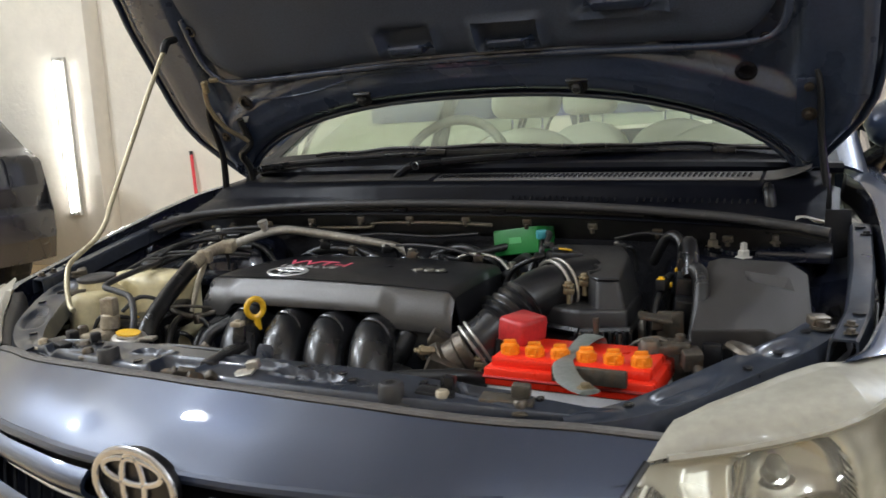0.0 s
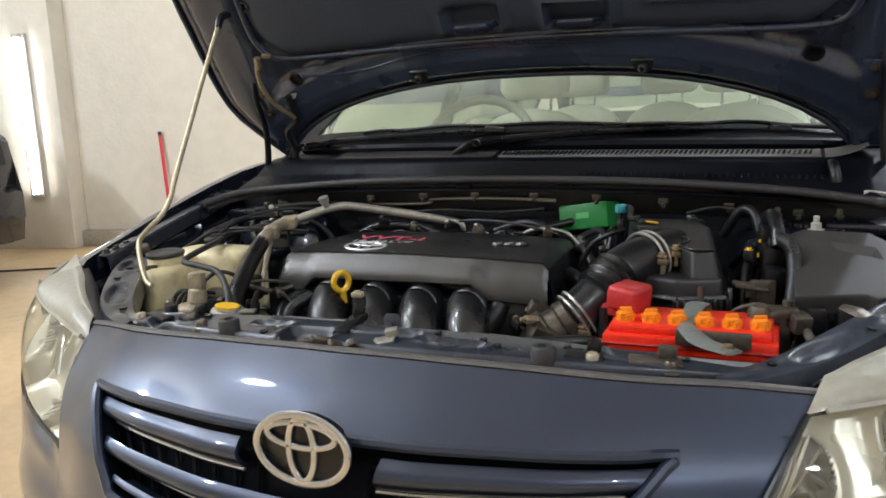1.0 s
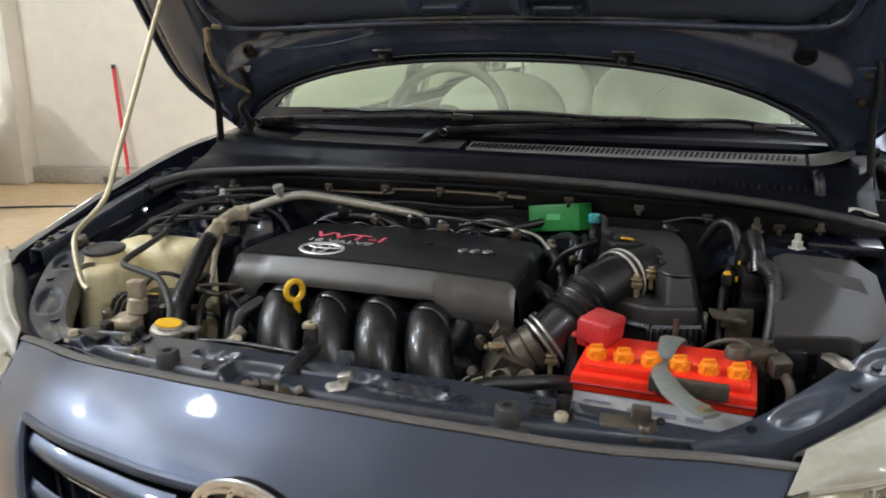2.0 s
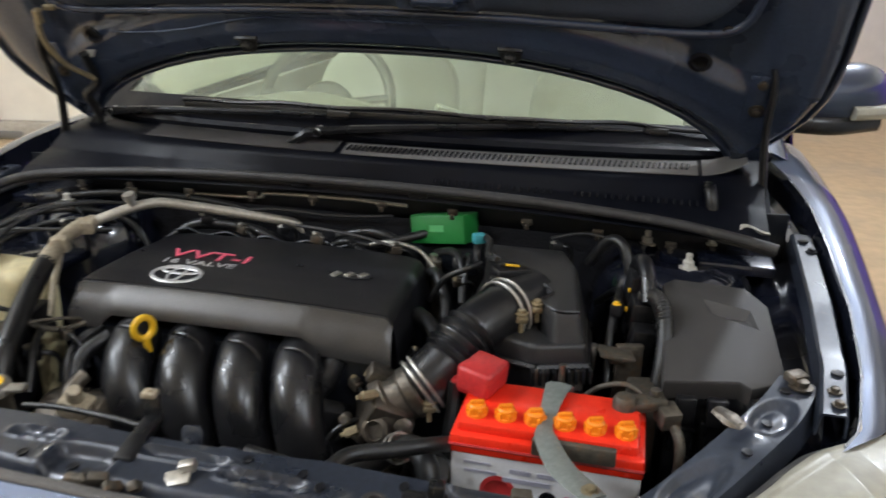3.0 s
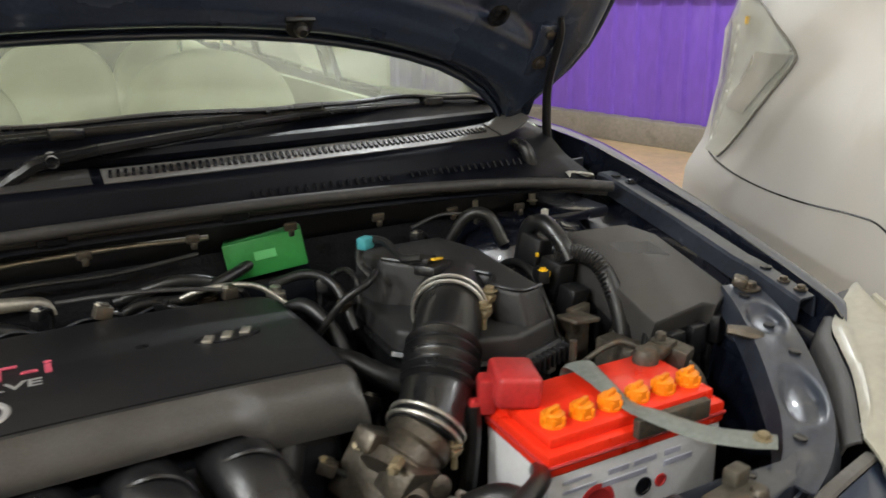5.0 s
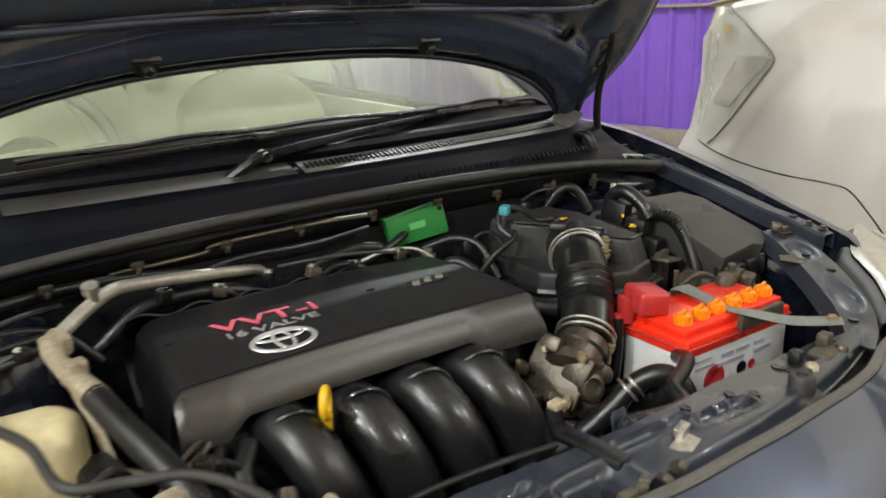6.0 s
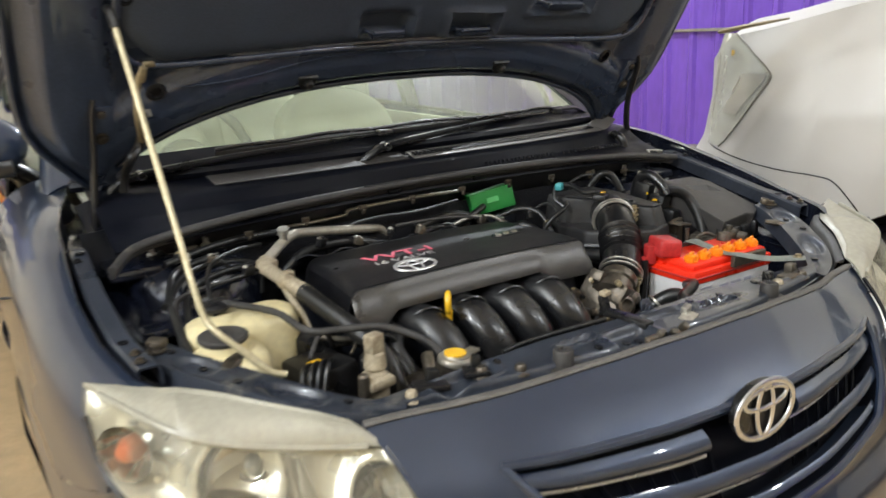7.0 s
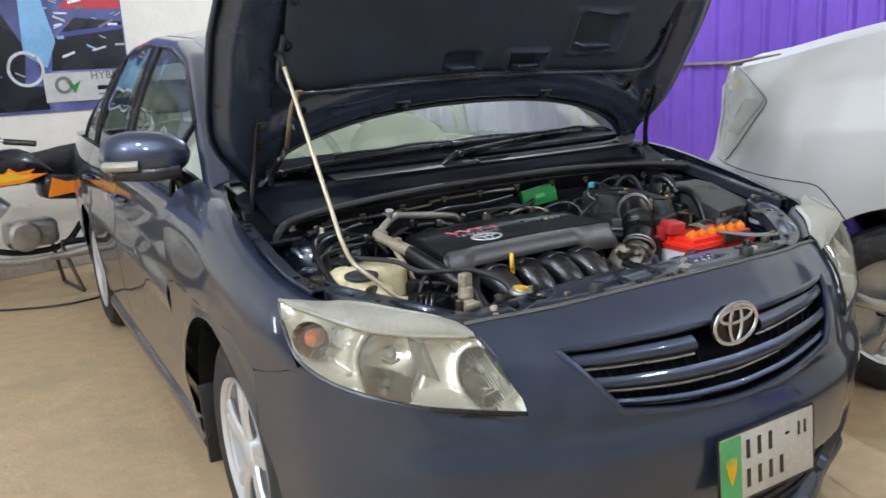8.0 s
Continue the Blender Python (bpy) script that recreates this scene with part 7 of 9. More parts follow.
def fuse_box():
    th = thing("fuse_box", (0.62, 0.69, 0.70), "grey-black plastic fuse box with a flat sloping lid", "fuse box")
    poly = [(0.540, 0.756), (0.556, 0.768), (0.655, 0.763), (0.684, 0.730), (0.698, 0.594), (0.654, 0.575), (0.640, 0.584), (0.546, 0.570)]

    def on(x, y, h=0.0):
        """A point h above the sloping lid."""
        return Vector((x, y - 0.3 * h, 0.872 + 0.335 * (y - 0.724) + h))
    pocket = [(0.596, 0.732), (0.661, 0.718), (0.671, 0.680), (0.602, 0.706)]
    bm = B()
    # top face with the wedge-shaped pocket cut out
    t = B()
    loops = []
    for ring in (poly, pocket):
        vs = [t.verts.new(on(x, y)) for x, y in ring]
        loops += [t.edges.new((vs[k], vs[(k + 1) % len(vs)])) for k in range(len(vs))]
    bmesh.ops.triangle_fill(t, use_beauty=True, edges=loops, normal=(0, -0.3, 1))
    join(bm, t)
    # rounded edge and skirt
    n = len(poly)
    ctr = (0.62, 0.67)

    def ringat(k, h):
        return [on(ctr[0] + (x - ctr[0]) * k, ctr[1] + (y - ctr[1]) * k, h) for x, y in poly]
    t = B()
    rings = [[t.verts.new(p) for p in ringat(k, h)] for k, h in ((1.0, 0.0), (1.012, -0.0012), (1.020, -0.004), (1.022, -0.010), (1.022, -0.030), (1.0, -0.031), (0.985, -0.050))]
    for a, b in zip(rings, rings[1:]):
        for k in range(n):
            t.faces.new((a[k], a[(k + 1) % n], b[(k + 1) % n], b[k]))
    join(bm, t)
    bmesh.ops.remove_doubles(bm, verts=bm.verts, dist=0.0002)
    lid = part("lid", bm, FUSE, th, "dull grey-black lid", 45)
    # the pocket: one facet falls away, the other faces the light
    t = B()
    a, b, c, d = [t.verts.new(on(x, y)) for x, y in pocket]
    e, f = t.verts.new(on(0.604, 0.712, -0.011)), t.verts.new(on(0.655, 0.705, -0.009))
    for vs in ((a, b, f, e), (e, f, c, d), (b, c, f), (a, e, d)):
        t.faces.new(vs)
    part("lid_pocket", t, FUSE, lid, "", 5)
    bm = B()
    slab(bm, [(0.62 + (x - 0.62) * 0.92, 0.69 + (y - 0.69) * 0.92) for x, y in poly], Matrix.Translation((0, 0, 0.62)), 0.19, 0.006)
    part("box_body", bm, PLASTIC, th)
    for x, y, turn in ((0.575, 0.562, 4), (0.668, 0.580, 22), (0.615, 0.566, 4)):
        bm = B()
        box(bm, (x, y, 0.785), (0.026, 0.014, 0.04), (0, 0, turn), 0.003)
        part("lid_clip", bm, PLASTIC, lid)
    for x in (0.560, 0.600, 0.640):
        bm = B()
        box(bm, (x, 0.566 + 0.1 * max(0, x - 0.6), 0.745), (0.010, 0.012, 0.050), (0, 0, 6), 0.003)
        part("body_rib", bm, PLASTIC, th)


def wiring():
    """Relay bracket and ribbed loom between the air cleaner and the fuse box."""
    th = thing("relay_bracket", (0.50, 0.70, 0.60), "dirty bracket with relays and a ribbed wiring loom", "bracket")
    bm = B()
    box(bm, (0.498, 0.665, 0.765), (0.040, 0.012, 0.11), (0, 0, 15), 0.003)
    box(bm, (0.480, 0.64, 0.815), (0.050, 0.035, 0.006), (0, 10, 15), 0.002)
    box(bm, (0.520, 0.60, 0.73), (0.035, 0.06, 0.12), (0, 0, 10), 0.004)
    part("bracket_plate", bm, RUSTY, th)
    for p, s in (((0.508, 0.735, 0.83), (0.035, 0.04, 0.07)), ((0.512, 0.700, 0.805), (0.034, 0.03, 0.06)), ((0.500, 0.775, 0.86), (0.03, 0.04, 0.06))):
        bm = B()
        box(bm, p, s, (8, 6, 12), 0.004)
        part("relay", bm, PLASTIC, th)
    bm = B()
    tube(bm, [(0.495, 0.80, 0.84), (0.500, 0.79, 0.895), (0.508, 0.765, 0.908), (0.516, 0.735, 0.89), (0.520, 0.715, 0.865)], 0.013, 10, 6)
    part("loom_loop", bm, GLOSSBLACK, th)
    bm = B()
    Q = spline([(0.512, 0.735, 0.868), (0.528, 0.712, 0.876), (0.540, 0.680, 0.868), (0.545, 0.650, 0.835), (0.542, 0.625, 0.79), (0.535, 0.61, 0.74)], 16)
    tube(bm, Q, [0.0115 + 0.0018 * (i % 2) for i in range(len(Q))], 12, 1, smooth=False)
    part("ribbed_loom", bm, RUBBER, th, "black corrugated loom sleeve", 60)
    bm = B()
    box(bm, (0.490, 0.752, 0.868), (0.004, 0.005, 0.006), (0, 0, 0), 0.001)
    part("yellow_tag", bm, YELLOW, th)
    bm = B()
    box(bm, (0.488, 0.72, 0.85), (0.004, 0.004, 0.008), (0, 0, 0), 0.001)
    part("yellow_tag", bm, YELLOW, th)


def reservoirs():
    th = thing("coolant_reservoir", (-0.57, 0.59, 0.60), "yellowed cream plastic fluid tank with a black cap", "fluid tank")
    bm = B()
    slab(bm, [(-0.662, 0.590), (-0.655, 0.672), (-0.575, 0.698), (-0.475, 0.692), (-0.452, 0.645), (-0.474, 0.585), (-0.56, 0.572)], pose(0, 0, 0.60, -2, 0, 0) @ pose(0, 0, 0), 0.262, 0.026, 0.96, 5)
    part("tank", bm, CREAM, th, "", 60)
    bm = B()
    slab(bm, [(-0.672, 0.530), (-0.668, 0.590), (-0.600, 0.605), (-0.548, 0.570), (-0.553, 0.500), (-0.580, 0.455), (-0.640, 0.482)], pose(0, 0, 0.60), 0.222, 0.020, 0.93, 5)
    part("front_tank", bm, CREAM, th, "", 60)
    bm = B()
    lathe(bm, (-0.617, 0.548, 0.80), (0, -0.05, 1), [(0.040, 0), (0.036, 0.03), (0.034, 0.038), (0.0, 0.038)], 24)
    part("neck", bm, CREAM, th)
    bm = B()
    lathe(bm, (-0.617, 0.546, 0.837), (0, -0.05, 1), [(0.0, 0.0), (0.036, 0.0), (0.038, 0.003), (0.038, 0.007), (0.033, 0.009), (0.026, 0.005), (0.010, 0.007), (0, 0.007)], 28)
    part("cap", bm, FUSE, th, "dark grey filler cap")
    bm = B()
    lathe(bm, (-0.592, 0.668, 0.845), (0, 0, 1), [(0.022, 0), (0.022, 0.006), (0.017, 0.010), (0.008, 0.012), (0, 0.012)], 20)
    box(bm, (-0.585, 0.675, 0.857), (0.034, 0.012, 0.008), (0, 0, 20), 0.003)
    part("rear_cap", bm, PLASTIC, th, "black pressure cap")

    # dark brake-fluid like box with a yellow tag, beside the tank
    th = thing("relay_box", (-0.47, 0.52, 0.62), "black plastic box with a small yellow tag", "box")
    bm = B()
    box(bm, (-0.475, 0.525, 0.70), (0.09, 0.10, 0.15), (0, 0, 12), 0.012)
    box(bm, (-0.462, 0.60, 0.765), (0.045, 0.06, 0.05), (0, 0, 12), 0.008)
    part("box_case", bm, PLASTIC, th)
    bm = B()
    box(bm, (-0.488, 0.512, 0.7765), (0.022, 0.014, 0.003), (0, 0, 12), 0.001)
    part("tag", bm, YELLOW, th)
    for k in range(4):
        bm = B()
        tube(bm, [(-0.535 + 0.012 * k, 0.455, 0.75), (-0.525 + 0.014 * k, 0.47, 0.785), (-0.50 + 0.012 * k, 0.50, 0.780)], 0.004, 6, 4)
        part("wire", bm, RUBBER, th)


def pipes():
    th = thing("air_conditioning_pipe", (-0.35, 0.85, 0.70), "dull aluminium air-conditioning pipe with black hose", "pipe")
    bm = B()
    tube(bm, [(-0.085, 0.955, 0.80), (-0.105, 0.950, 0.835), (-0.125, 0.945, 0.858), (-0.165, 0.930, 0.869), (-0.25, 0.90, 0.886), (-0.335, 0.868, 0.902), (-0.365, 0.850, 0.906), (-0.40, 0.822, 0.900), (-0.445, 0.785, 0.884)], 0.0095, 12, 6)
    part("pipe", bm, DULLPIPE, th)
    bm = B()
    lathe(bm, (-0.393, 0.826, 0.905), (-0.1, -0.3, 1), [(0.008, 0), (0.008, 0.014), (0.011, 0.015), (0.011, 0.026), (0, 0.027)], 14)
    part("service_port", bm, ALU, th)
    bm = B()
    tube(bm, [(-0.448, 0.785, 0.884), (-0.458, 0.755, 0.880), (-0.456, 0.715, 0.876), (-0.446, 0.672, 0.868), (-0.434, 0.632, 0.857)], [0.012, 0.0135, 0.012, 0.0135, 0.0165], 12, 6)
    box(bm, (-0.452, 0.765, 0.880), (0.034, 0.028, 0.026), (10, 0, 20), 0.006)
    box(bm, (-0.446, 0.690, 0.872), (0.030, 0.018, 0.028), (10, 0, 15), 0.005)
    part("fitting", bm, PALEFIT, th, "stained cast aluminium fitting")
    bm = B()
    tube(bm, [(-0.436, 0.638, 0.859), (-0.420, 0.585, 0.840), (-0.398, 0.520, 0.815), (-0.380, 0.465, 0.785), (-0.372, 0.43, 0.73), (-0.372, 0.41, 0.66)], 0.0165, 12, 6)
    part("hose", bm, RUBBER, th)
    bm = B()
    tube(bm, [(-0.452, 0.700, 0.868), (-0.447, 0.680, 0.845), (-0.438, 0.650, 0.815), (-0.430, 0.620, 0.770)], 0.006, 8, 6)
    part("thin_pipe", bm, PALEFIT, th)
    th.location += Vector((-0.012, -0.002, -0.006))

    th = thing("radiator_hose", (-0.45, 0.45, 0.60), "thin grey rubber overflow hose", "hose")
    bm = B()
    tube(bm, [(-0.60, 0.70, 0.855), (-0.565, 0.655, 0.852), (-0.525, 0.56, 0.855), (-0.508, 0.475, 0.846), (-0.455, 0.455, 0.842), (-0.400, 0.435, 0.838), (-0.350, 0.395, 0.815), (-0.332, 0.370, 0.785)], 0.0058, 10, 8)
    part("hose", bm, SEAL, th)
    th = thing("receiver_drier", (-0.44, 0.40, 0.55), "pale aluminium pressure fitting on the radiator side", "fitting")
    bm = B()
    cyl(bm, (-0.440, 0.400, 0.56), (-0.440, 0.400, 0.785), 0.022, bevel=0.003)
    box(bm, (-0.440, 0.388, 0.775), (0.046, 0.032, 0.016), (0, 0, 10), 0.005)
    part("stem", bm, PALEFIT, th)
    bm = B()
    cyl(bm, (-0.432, 0.412, 0.785), (-0.430, 0.414, 0.812), 0.018, 0.016, 12, 0.003)
    box(bm, (-0.430, 0.414, 0.824), (0.026, 0.022, 0.034), (0, 0, 15), 0.004)
    part("sensor", bm, PALEFIT, th, "stained pale sensor plug")
    bm = B()
    cyl(bm, (-0.466, 0.382, 0.760), (-0.466, 0.382, 0.796), 0.010, 0.009, 10, 0.003)
    part("valve_cap", bm, RAWMETAL, th)

    # coolant hoses by the throttle, in front of the battery
    th = thing("coolant_hose", (0.2, 0.42, 0.60), "black rubber coolant hose with a steel clamp", "hose")
    bm = B()
    tube(bm, [(0.10, 0.50, 0.640), (0.15, 0.485, 0.668), (0.185, 0.470, 0.700), (0.215, 0.460, 0.728), (0.242, 0.440, 0.745), (0.262, 0.420, 0.735), (0.268, 0.405, 0.705), (0.262, 0.40, 0.66), (0.25, 0.40, 0.60)], 0.0155, 12, 6)
    part("hose", bm, RUBBER, th)
    bm = B()
    c, d = Vector((0.212, 0.462, 0.726)), Vector((0.70, -0.30, 0.60)).normalized()
    u, v = frame_of(d)
    for o in (-0.006, 0.006):
        tube(bm, [c + d * o + (u * math.cos(k * math.pi / 12) + v * math.sin(k * math.pi / 12)) * 0.019 for k in range(25)], 0.0025, 6, 1)
    part("hose_clamp", bm, ALU, th)
    th = thing("outlet_hose", (0.2, 0.5, 0.50), "black moulded coolant outlet hose", "hose")
    bm = B()
    tube(bm, [(0.215, 0.545, 0.64), (0.225, 0.515, 0.675), (0.240, 0.49, 0.69), (0.262, 0.462, 0.700), (0.268, 0.44, 0.715)], [0.02, 0.022, 0.022, 0.024, 0.02], 12, 6)
    part("hose", bm, RUBBER, th)

    # loose looms behind the engine and on the near side
    runs = [
        ("engine_loom", RUBBER, 0.008, [(-0.66, 0.55, 0.80), (-0.655, 0.66, 0.83), (-0.64, 0.76, 0.86), (-0.60, 0.84, 0.875), (-0.52, 0.87, 0.88)]),
        ("engine_loom", RUBBER, 0.006, [(-0.645, 0.60, 0.79), (-0.63, 0.70, 0.83), (-0.60, 0.78, 0.85), (-0.54, 0.82, 0.86), (-0.46, 0.84, 0.86)]),
        ("brake_pipe", SEAL, 0.0035, [(-0.66, 0.62, 0.78), (-0.65, 0.70, 0.845), (-0.62, 0.74, 0.858), (-0.55, 0.76, 0.86), (-0.49, 0.79, 0.855)]),
        ("brake_pipe", SEAL, 0.0035, [(-0.655, 0.64, 0.77), (-0.64, 0.73, 0.84), (-0.60, 0.765, 0.85), (-0.53, 0.79, 0.852), (-0.46, 0.83, 0.845)]),
        ("fuel_hose", RUBBER, 0.009, [(-0.05, 0.935, 0.84), (0.02, 0.915, 0.862), (0.07, 0.905, 0.855), (0.10, 0.915, 0.825), (0.09, 0.93, 0.78)]),
        ("fuel_hose", RUBBER, 0.008, [(-0.08, 0.90, 0.80), (-0.03, 0.905, 0.84), (0.03, 0.90, 0.84), (0.085, 0.90, 0.858), (0.15, 0.935, 0.872)]),
        ("vacuum_pipe", ALU, 0.004, [(-0.36, 0.955, 0.89), (-0.22, 0.955, 0.895), (-0.20, 0.953, 0.905), (-0.05, 0.955, 0.908), (0.08, 0.952, 0.905)]),
        ("engine_loom", RUBBER, 0.010, [(0.13, 0.86, 0.80), (0.165, 0.83, 0.83), (0.185, 0.80, 0.82), (0.20, 0.77, 0.79), (0.20, 0.72, 0.74)]),
        ("engine_loom", RUBBER, 0.007, [(0.15, 0.90, 0.84), (0.19, 0.86, 0.86), (0.215, 0.82, 0.85), (0.225, 0.78, 0.80)]),
        ("engine_loom", RUBBER, 0.009, [(-0.33, 0.60, 0.77), (-0.345, 0.56, 0.755), (-0.335, 0.52, 0.735), (-0.32, 0.49, 0.69), (-0.31, 0.47, 0.62)]),
        ("engine_loom", PLASTIC, 0.013, [(-0.30, 0.58, 0.765), (-0.325, 0.54, 0.745), (-0.31, 0.50, 0.70), (-0.29, 0.48, 0.64)]),
        ("oil_pipe", RAWMETAL, 0.012, [(-0.26, 0.47, 0.66), (-0.285, 0.46, 0.69), (-0.30, 0.47, 0.72), (-0.29, 0.50, 0.74)]),
        ("earth_wire", RUSTY, 0.004, [(0.15, 0.49, 0.67), (0.175, 0.48, 0.70), (0.20, 0.485, 0.705), (0.215, 0.50, 0.68)]),
        ("engine_loom", RUBBER, 0.0105, [(0.06, 0.335, 0.775), (0.155, 0.325, 0.772), (0.181, 0.362, 0.775), (0.231, 0.388, 0.775), (0.267, 0.412, 0.772), (0.292, 0.450, 0.755)]),
        ("bonnet_cable", RUBBER, 0.004, [(-0.25, 0.335, 0.79), (-0.20, 0.335, 0.795), (-0.12, 0.325, 0.80), (-0.06, 0.31, 0.806)]),
        ("engine_loom", RUBBER, 0.007, [(-0.62, 0.86, 0.885), (-0.50, 0.90, 0.895), (-0.38, 0.93, 0.89), (-0.26, 0.945, 0.875), (-0.15, 0.95, 0.85)]),
        ("engine_loom", RUBBER, 0.006, [(-0.66, 0.72, 0.85), (-0.60, 0.80, 0.875), (-0.52, 0.855, 0.87), (-0.45, 0.87, 0.85), (-0.40, 0.86, 0.80)]),
        ("engine_loom", PLASTIC, 0.011, [(-0.40, 0.90, 0.80), (-0.33, 0.905, 0.845), (-0.24, 0.905, 0.85), (-0.16, 0.90, 0.83), (-0.12, 0.89, 0.78)]),
        ("engine_loom", RUBBER, 0.006, [(-0.42, 0.60, 0.76), (-0.40, 0.55, 0.775), (-0.375, 0.50, 0.765), (-0.36, 0.46, 0.72)]),
        ("earth_wire", RUSTY, 0.005, [(-0.455, 0.58, 0.79), (-0.415, 0.55, 0.785), (-0.375, 0.56, 0.775), (-0.345, 0.585, 0.78)]),
        ("engine_loom", RUBBER, 0.005, [(0.17, 0.78, 0.80), (0.20, 0.76, 0.85), (0.235, 0.755, 0.872), (0.255, 0.775, 0.878)]),
        ("engine_loom", RUBBER, 0.006, [(0.44, 0.85, 0.80), (0.47, 0.80, 0.845), (0.475, 0.75, 0.85), (0.468, 0.70, 0.82), (0.47, 0.65, 0.76)]),
        ("earth_wire", RUSTY, 0.004, [(0.44, 0.60, 0.76), (0.465, 0.585, 0.79), (0.50, 0.58, 0.80), (0.53, 0.57, 0.785)]),
        ("vacuum_pipe", ALU, 0.004, [(0.02, 0.90, 0.84), (0.06, 0.885, 0.855), (0.12, 0.88, 0.85), (0.16, 0.865, 0.82)]),
        ("engine_loom", RUBBER, 0.009, [(0.42, 0.90, 0.85), (0.45, 0.88, 0.90), (0.475, 0.86, 0.90), (0.49, 0.84, 0.86)]),
    ]
    for name, mat, r, pts in runs:
        bm = B()
        tube(bm, pts, r, 10, 6)
        solo(name, bm, mat, {RUBBER: "black rubber hose or loom in the engine bay", SEAL: "thin grey brake pipe along the inner wing", ALU: "thin aluminium pipe on the bulkhead", PLASTIC: "black plastic sleeve beside the intake", RAWMETAL: "dull metal pipe beside the intake", RUSTY: "dirty wire by the throttle"}[mat], "hose" if mat in (RUBBER, PLASTIC) else "pipe", "hoses in the engine bay")
    # heater valve bodies behind the cover
    for x, y, z, r in ((-0.02, 0.93, 0.835, 0.018), (0.065, 0.915, 0.835, 0.016), (0.03, 0.89, 0.81, 0.02), (0.15, 0.885, 0.83, 0.016)):
        th = thing("valve", (x, y, z), "small dark metal valve behind the engine cover", "valve", "valves behind the engine")
        bm = B()
        cyl(bm, (x, y, z - 0.12), (x, y, z), r, r * 0.9, 12, 0.003)
        part("valve_body", bm, RAWMETAL, th)
        bm = B()
        bolt(bm, (x, y, z), (0, 0, 1), r * 0.5, 0.012)
        part("valve_cap", bm, ALU, th)
    # the shield's base colour carries the shade behind the engine
    # exhaust heat shield behind the engine
    bm = B()
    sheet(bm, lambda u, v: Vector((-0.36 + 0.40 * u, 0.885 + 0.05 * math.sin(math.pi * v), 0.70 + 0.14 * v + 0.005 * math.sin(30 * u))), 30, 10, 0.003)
    solo("heat_shield", bm, SHADED_BAY, "crinkled heat shield behind the engine, shade in its colour", "heat shield")


def alternator():
    """Dark cast units low in the bay between the radiator and the engine."""
    th = thing("alternator", (-0.30, 0.47, 0.45), "grimy cast metal alternator beside the intake", "alternator")
    bm = B()
    lathe(bm, (-0.345, 0.475, 0.66), (1, 0.1, 0), [(0.03, 0), (0.055, 0.004), (0.060, 0.02), (0.060, 0.05), (0.052, 0.056), (0.052, 0.062), (0.060, 0.068), (0.058, 0.10), (0.04, 0.112), (0, 0.112)], 26)
    box(bm, (-0.30, 0.49, 0.52), (0.08, 0.06, 0.26), (0, 0, 0), 0.01)
    part("housing", bm, RAWMETAL, th)
    for k in range(10):
        a = 2 * math.pi * k / 10
        bm = B()
        box(bm, (-0.300, 0.48 + 0.056 * math.cos(a), 0.66 + 0.056 * math.sin(a)), (0.03, 0.010, 0.010), (math.degrees(a), 0, 6), 0.002)
        part("fin", bm, RAWMETAL, th)
    bm = B()
    box(bm, (-0.275, 0.455, 0.715), (0.045, 0.035, 0.03), (10, 20, 10), 0.005)
    cyl(bm, (-0.27, 0.45, 0.73), (-0.262, 0.44, 0.752), 0.012, 0.010, 10, 0.002)
    part("regulator", bm, PALEFIT, th, "stained connector block")
    th = thing("sensor_cluster", (0.06, 0.56, 0.55), "dark plastic sensors and plugs by the throttle", "sensor")
    for p, s_, r, m in (((0.085, 0.535, 0.705), (0.035, 0.03, 0.05), (10, 20, 30), PLASTIC), ((0.06, 0.56, 0.665), (0.05, 0.04, 0.06), (0, 10, 10), PLASTIC), ((0.195, 0.53, 0.675), (0.05, 0.04, 0.03), (15, 5, 40), RAWMETAL), ((0.165, 0.515, 0.645), (0.06, 0.03, 0.03), (5, 25, 10), RUSTY), ((0.22, 0.505, 0.655), (0.03, 0.03, 0.05), (0, 15, 20), PLASTIC)):
        bm = B()
        box(bm, p, s_, r, 0.005)
        part("plug", bm, m, th)
    bm = B()
    box(bm, (0.13, 0.54, 0.56), (0.20, 0.05, 0.16), (0, 0, 0), 0.02)
    part("carrier", bm, SHADED_BAY, th)


def green_box():
    th = thing("green_box", (0.158, 0.945, 0.85), "small bright green cardboard carton lying behind the engine", "box")
    bm = B()
    m = pose(0.155, 0.940, 0.875, -8, -9, -14)
    slab(bm, [(-0.055, -0.030), (0.055, -0.030), (0.055, 0.030), (-0.055, 0.030)], m @ pose(0, 0, -0.026), 0.052, 0.003)
    part("carton", bm, GREEN, th)
    bm = B()
    box(bm, (0, 0, 0), (0.030, 0.0015, 0.012), (0, 0, 0))
    bmesh.ops.transform(bm, matrix=m @ pose(0.0, -0.0305, 0.002), verts=bm.verts)
    part("print", bm, GREEN_LIGHT, th)
    bm = B()
    box(bm, (0.158, 0.955, 0.815), (0.13, 0.06, 0.055), (0, -6, -8), 0.008)
    cyl(bm, (0.158, 0.95, 0.35), (0.158, 0.95, 0.80), 0.03)
    solo("coil_bracket", bm, SHADED_BAY, "bracket under the green carton, coloured dark for shade", "bracket")


engine()
air_cleaner()
battery()
fuse_box()
wiring()
reservoirs()
pipes()
alternator()
green_box()


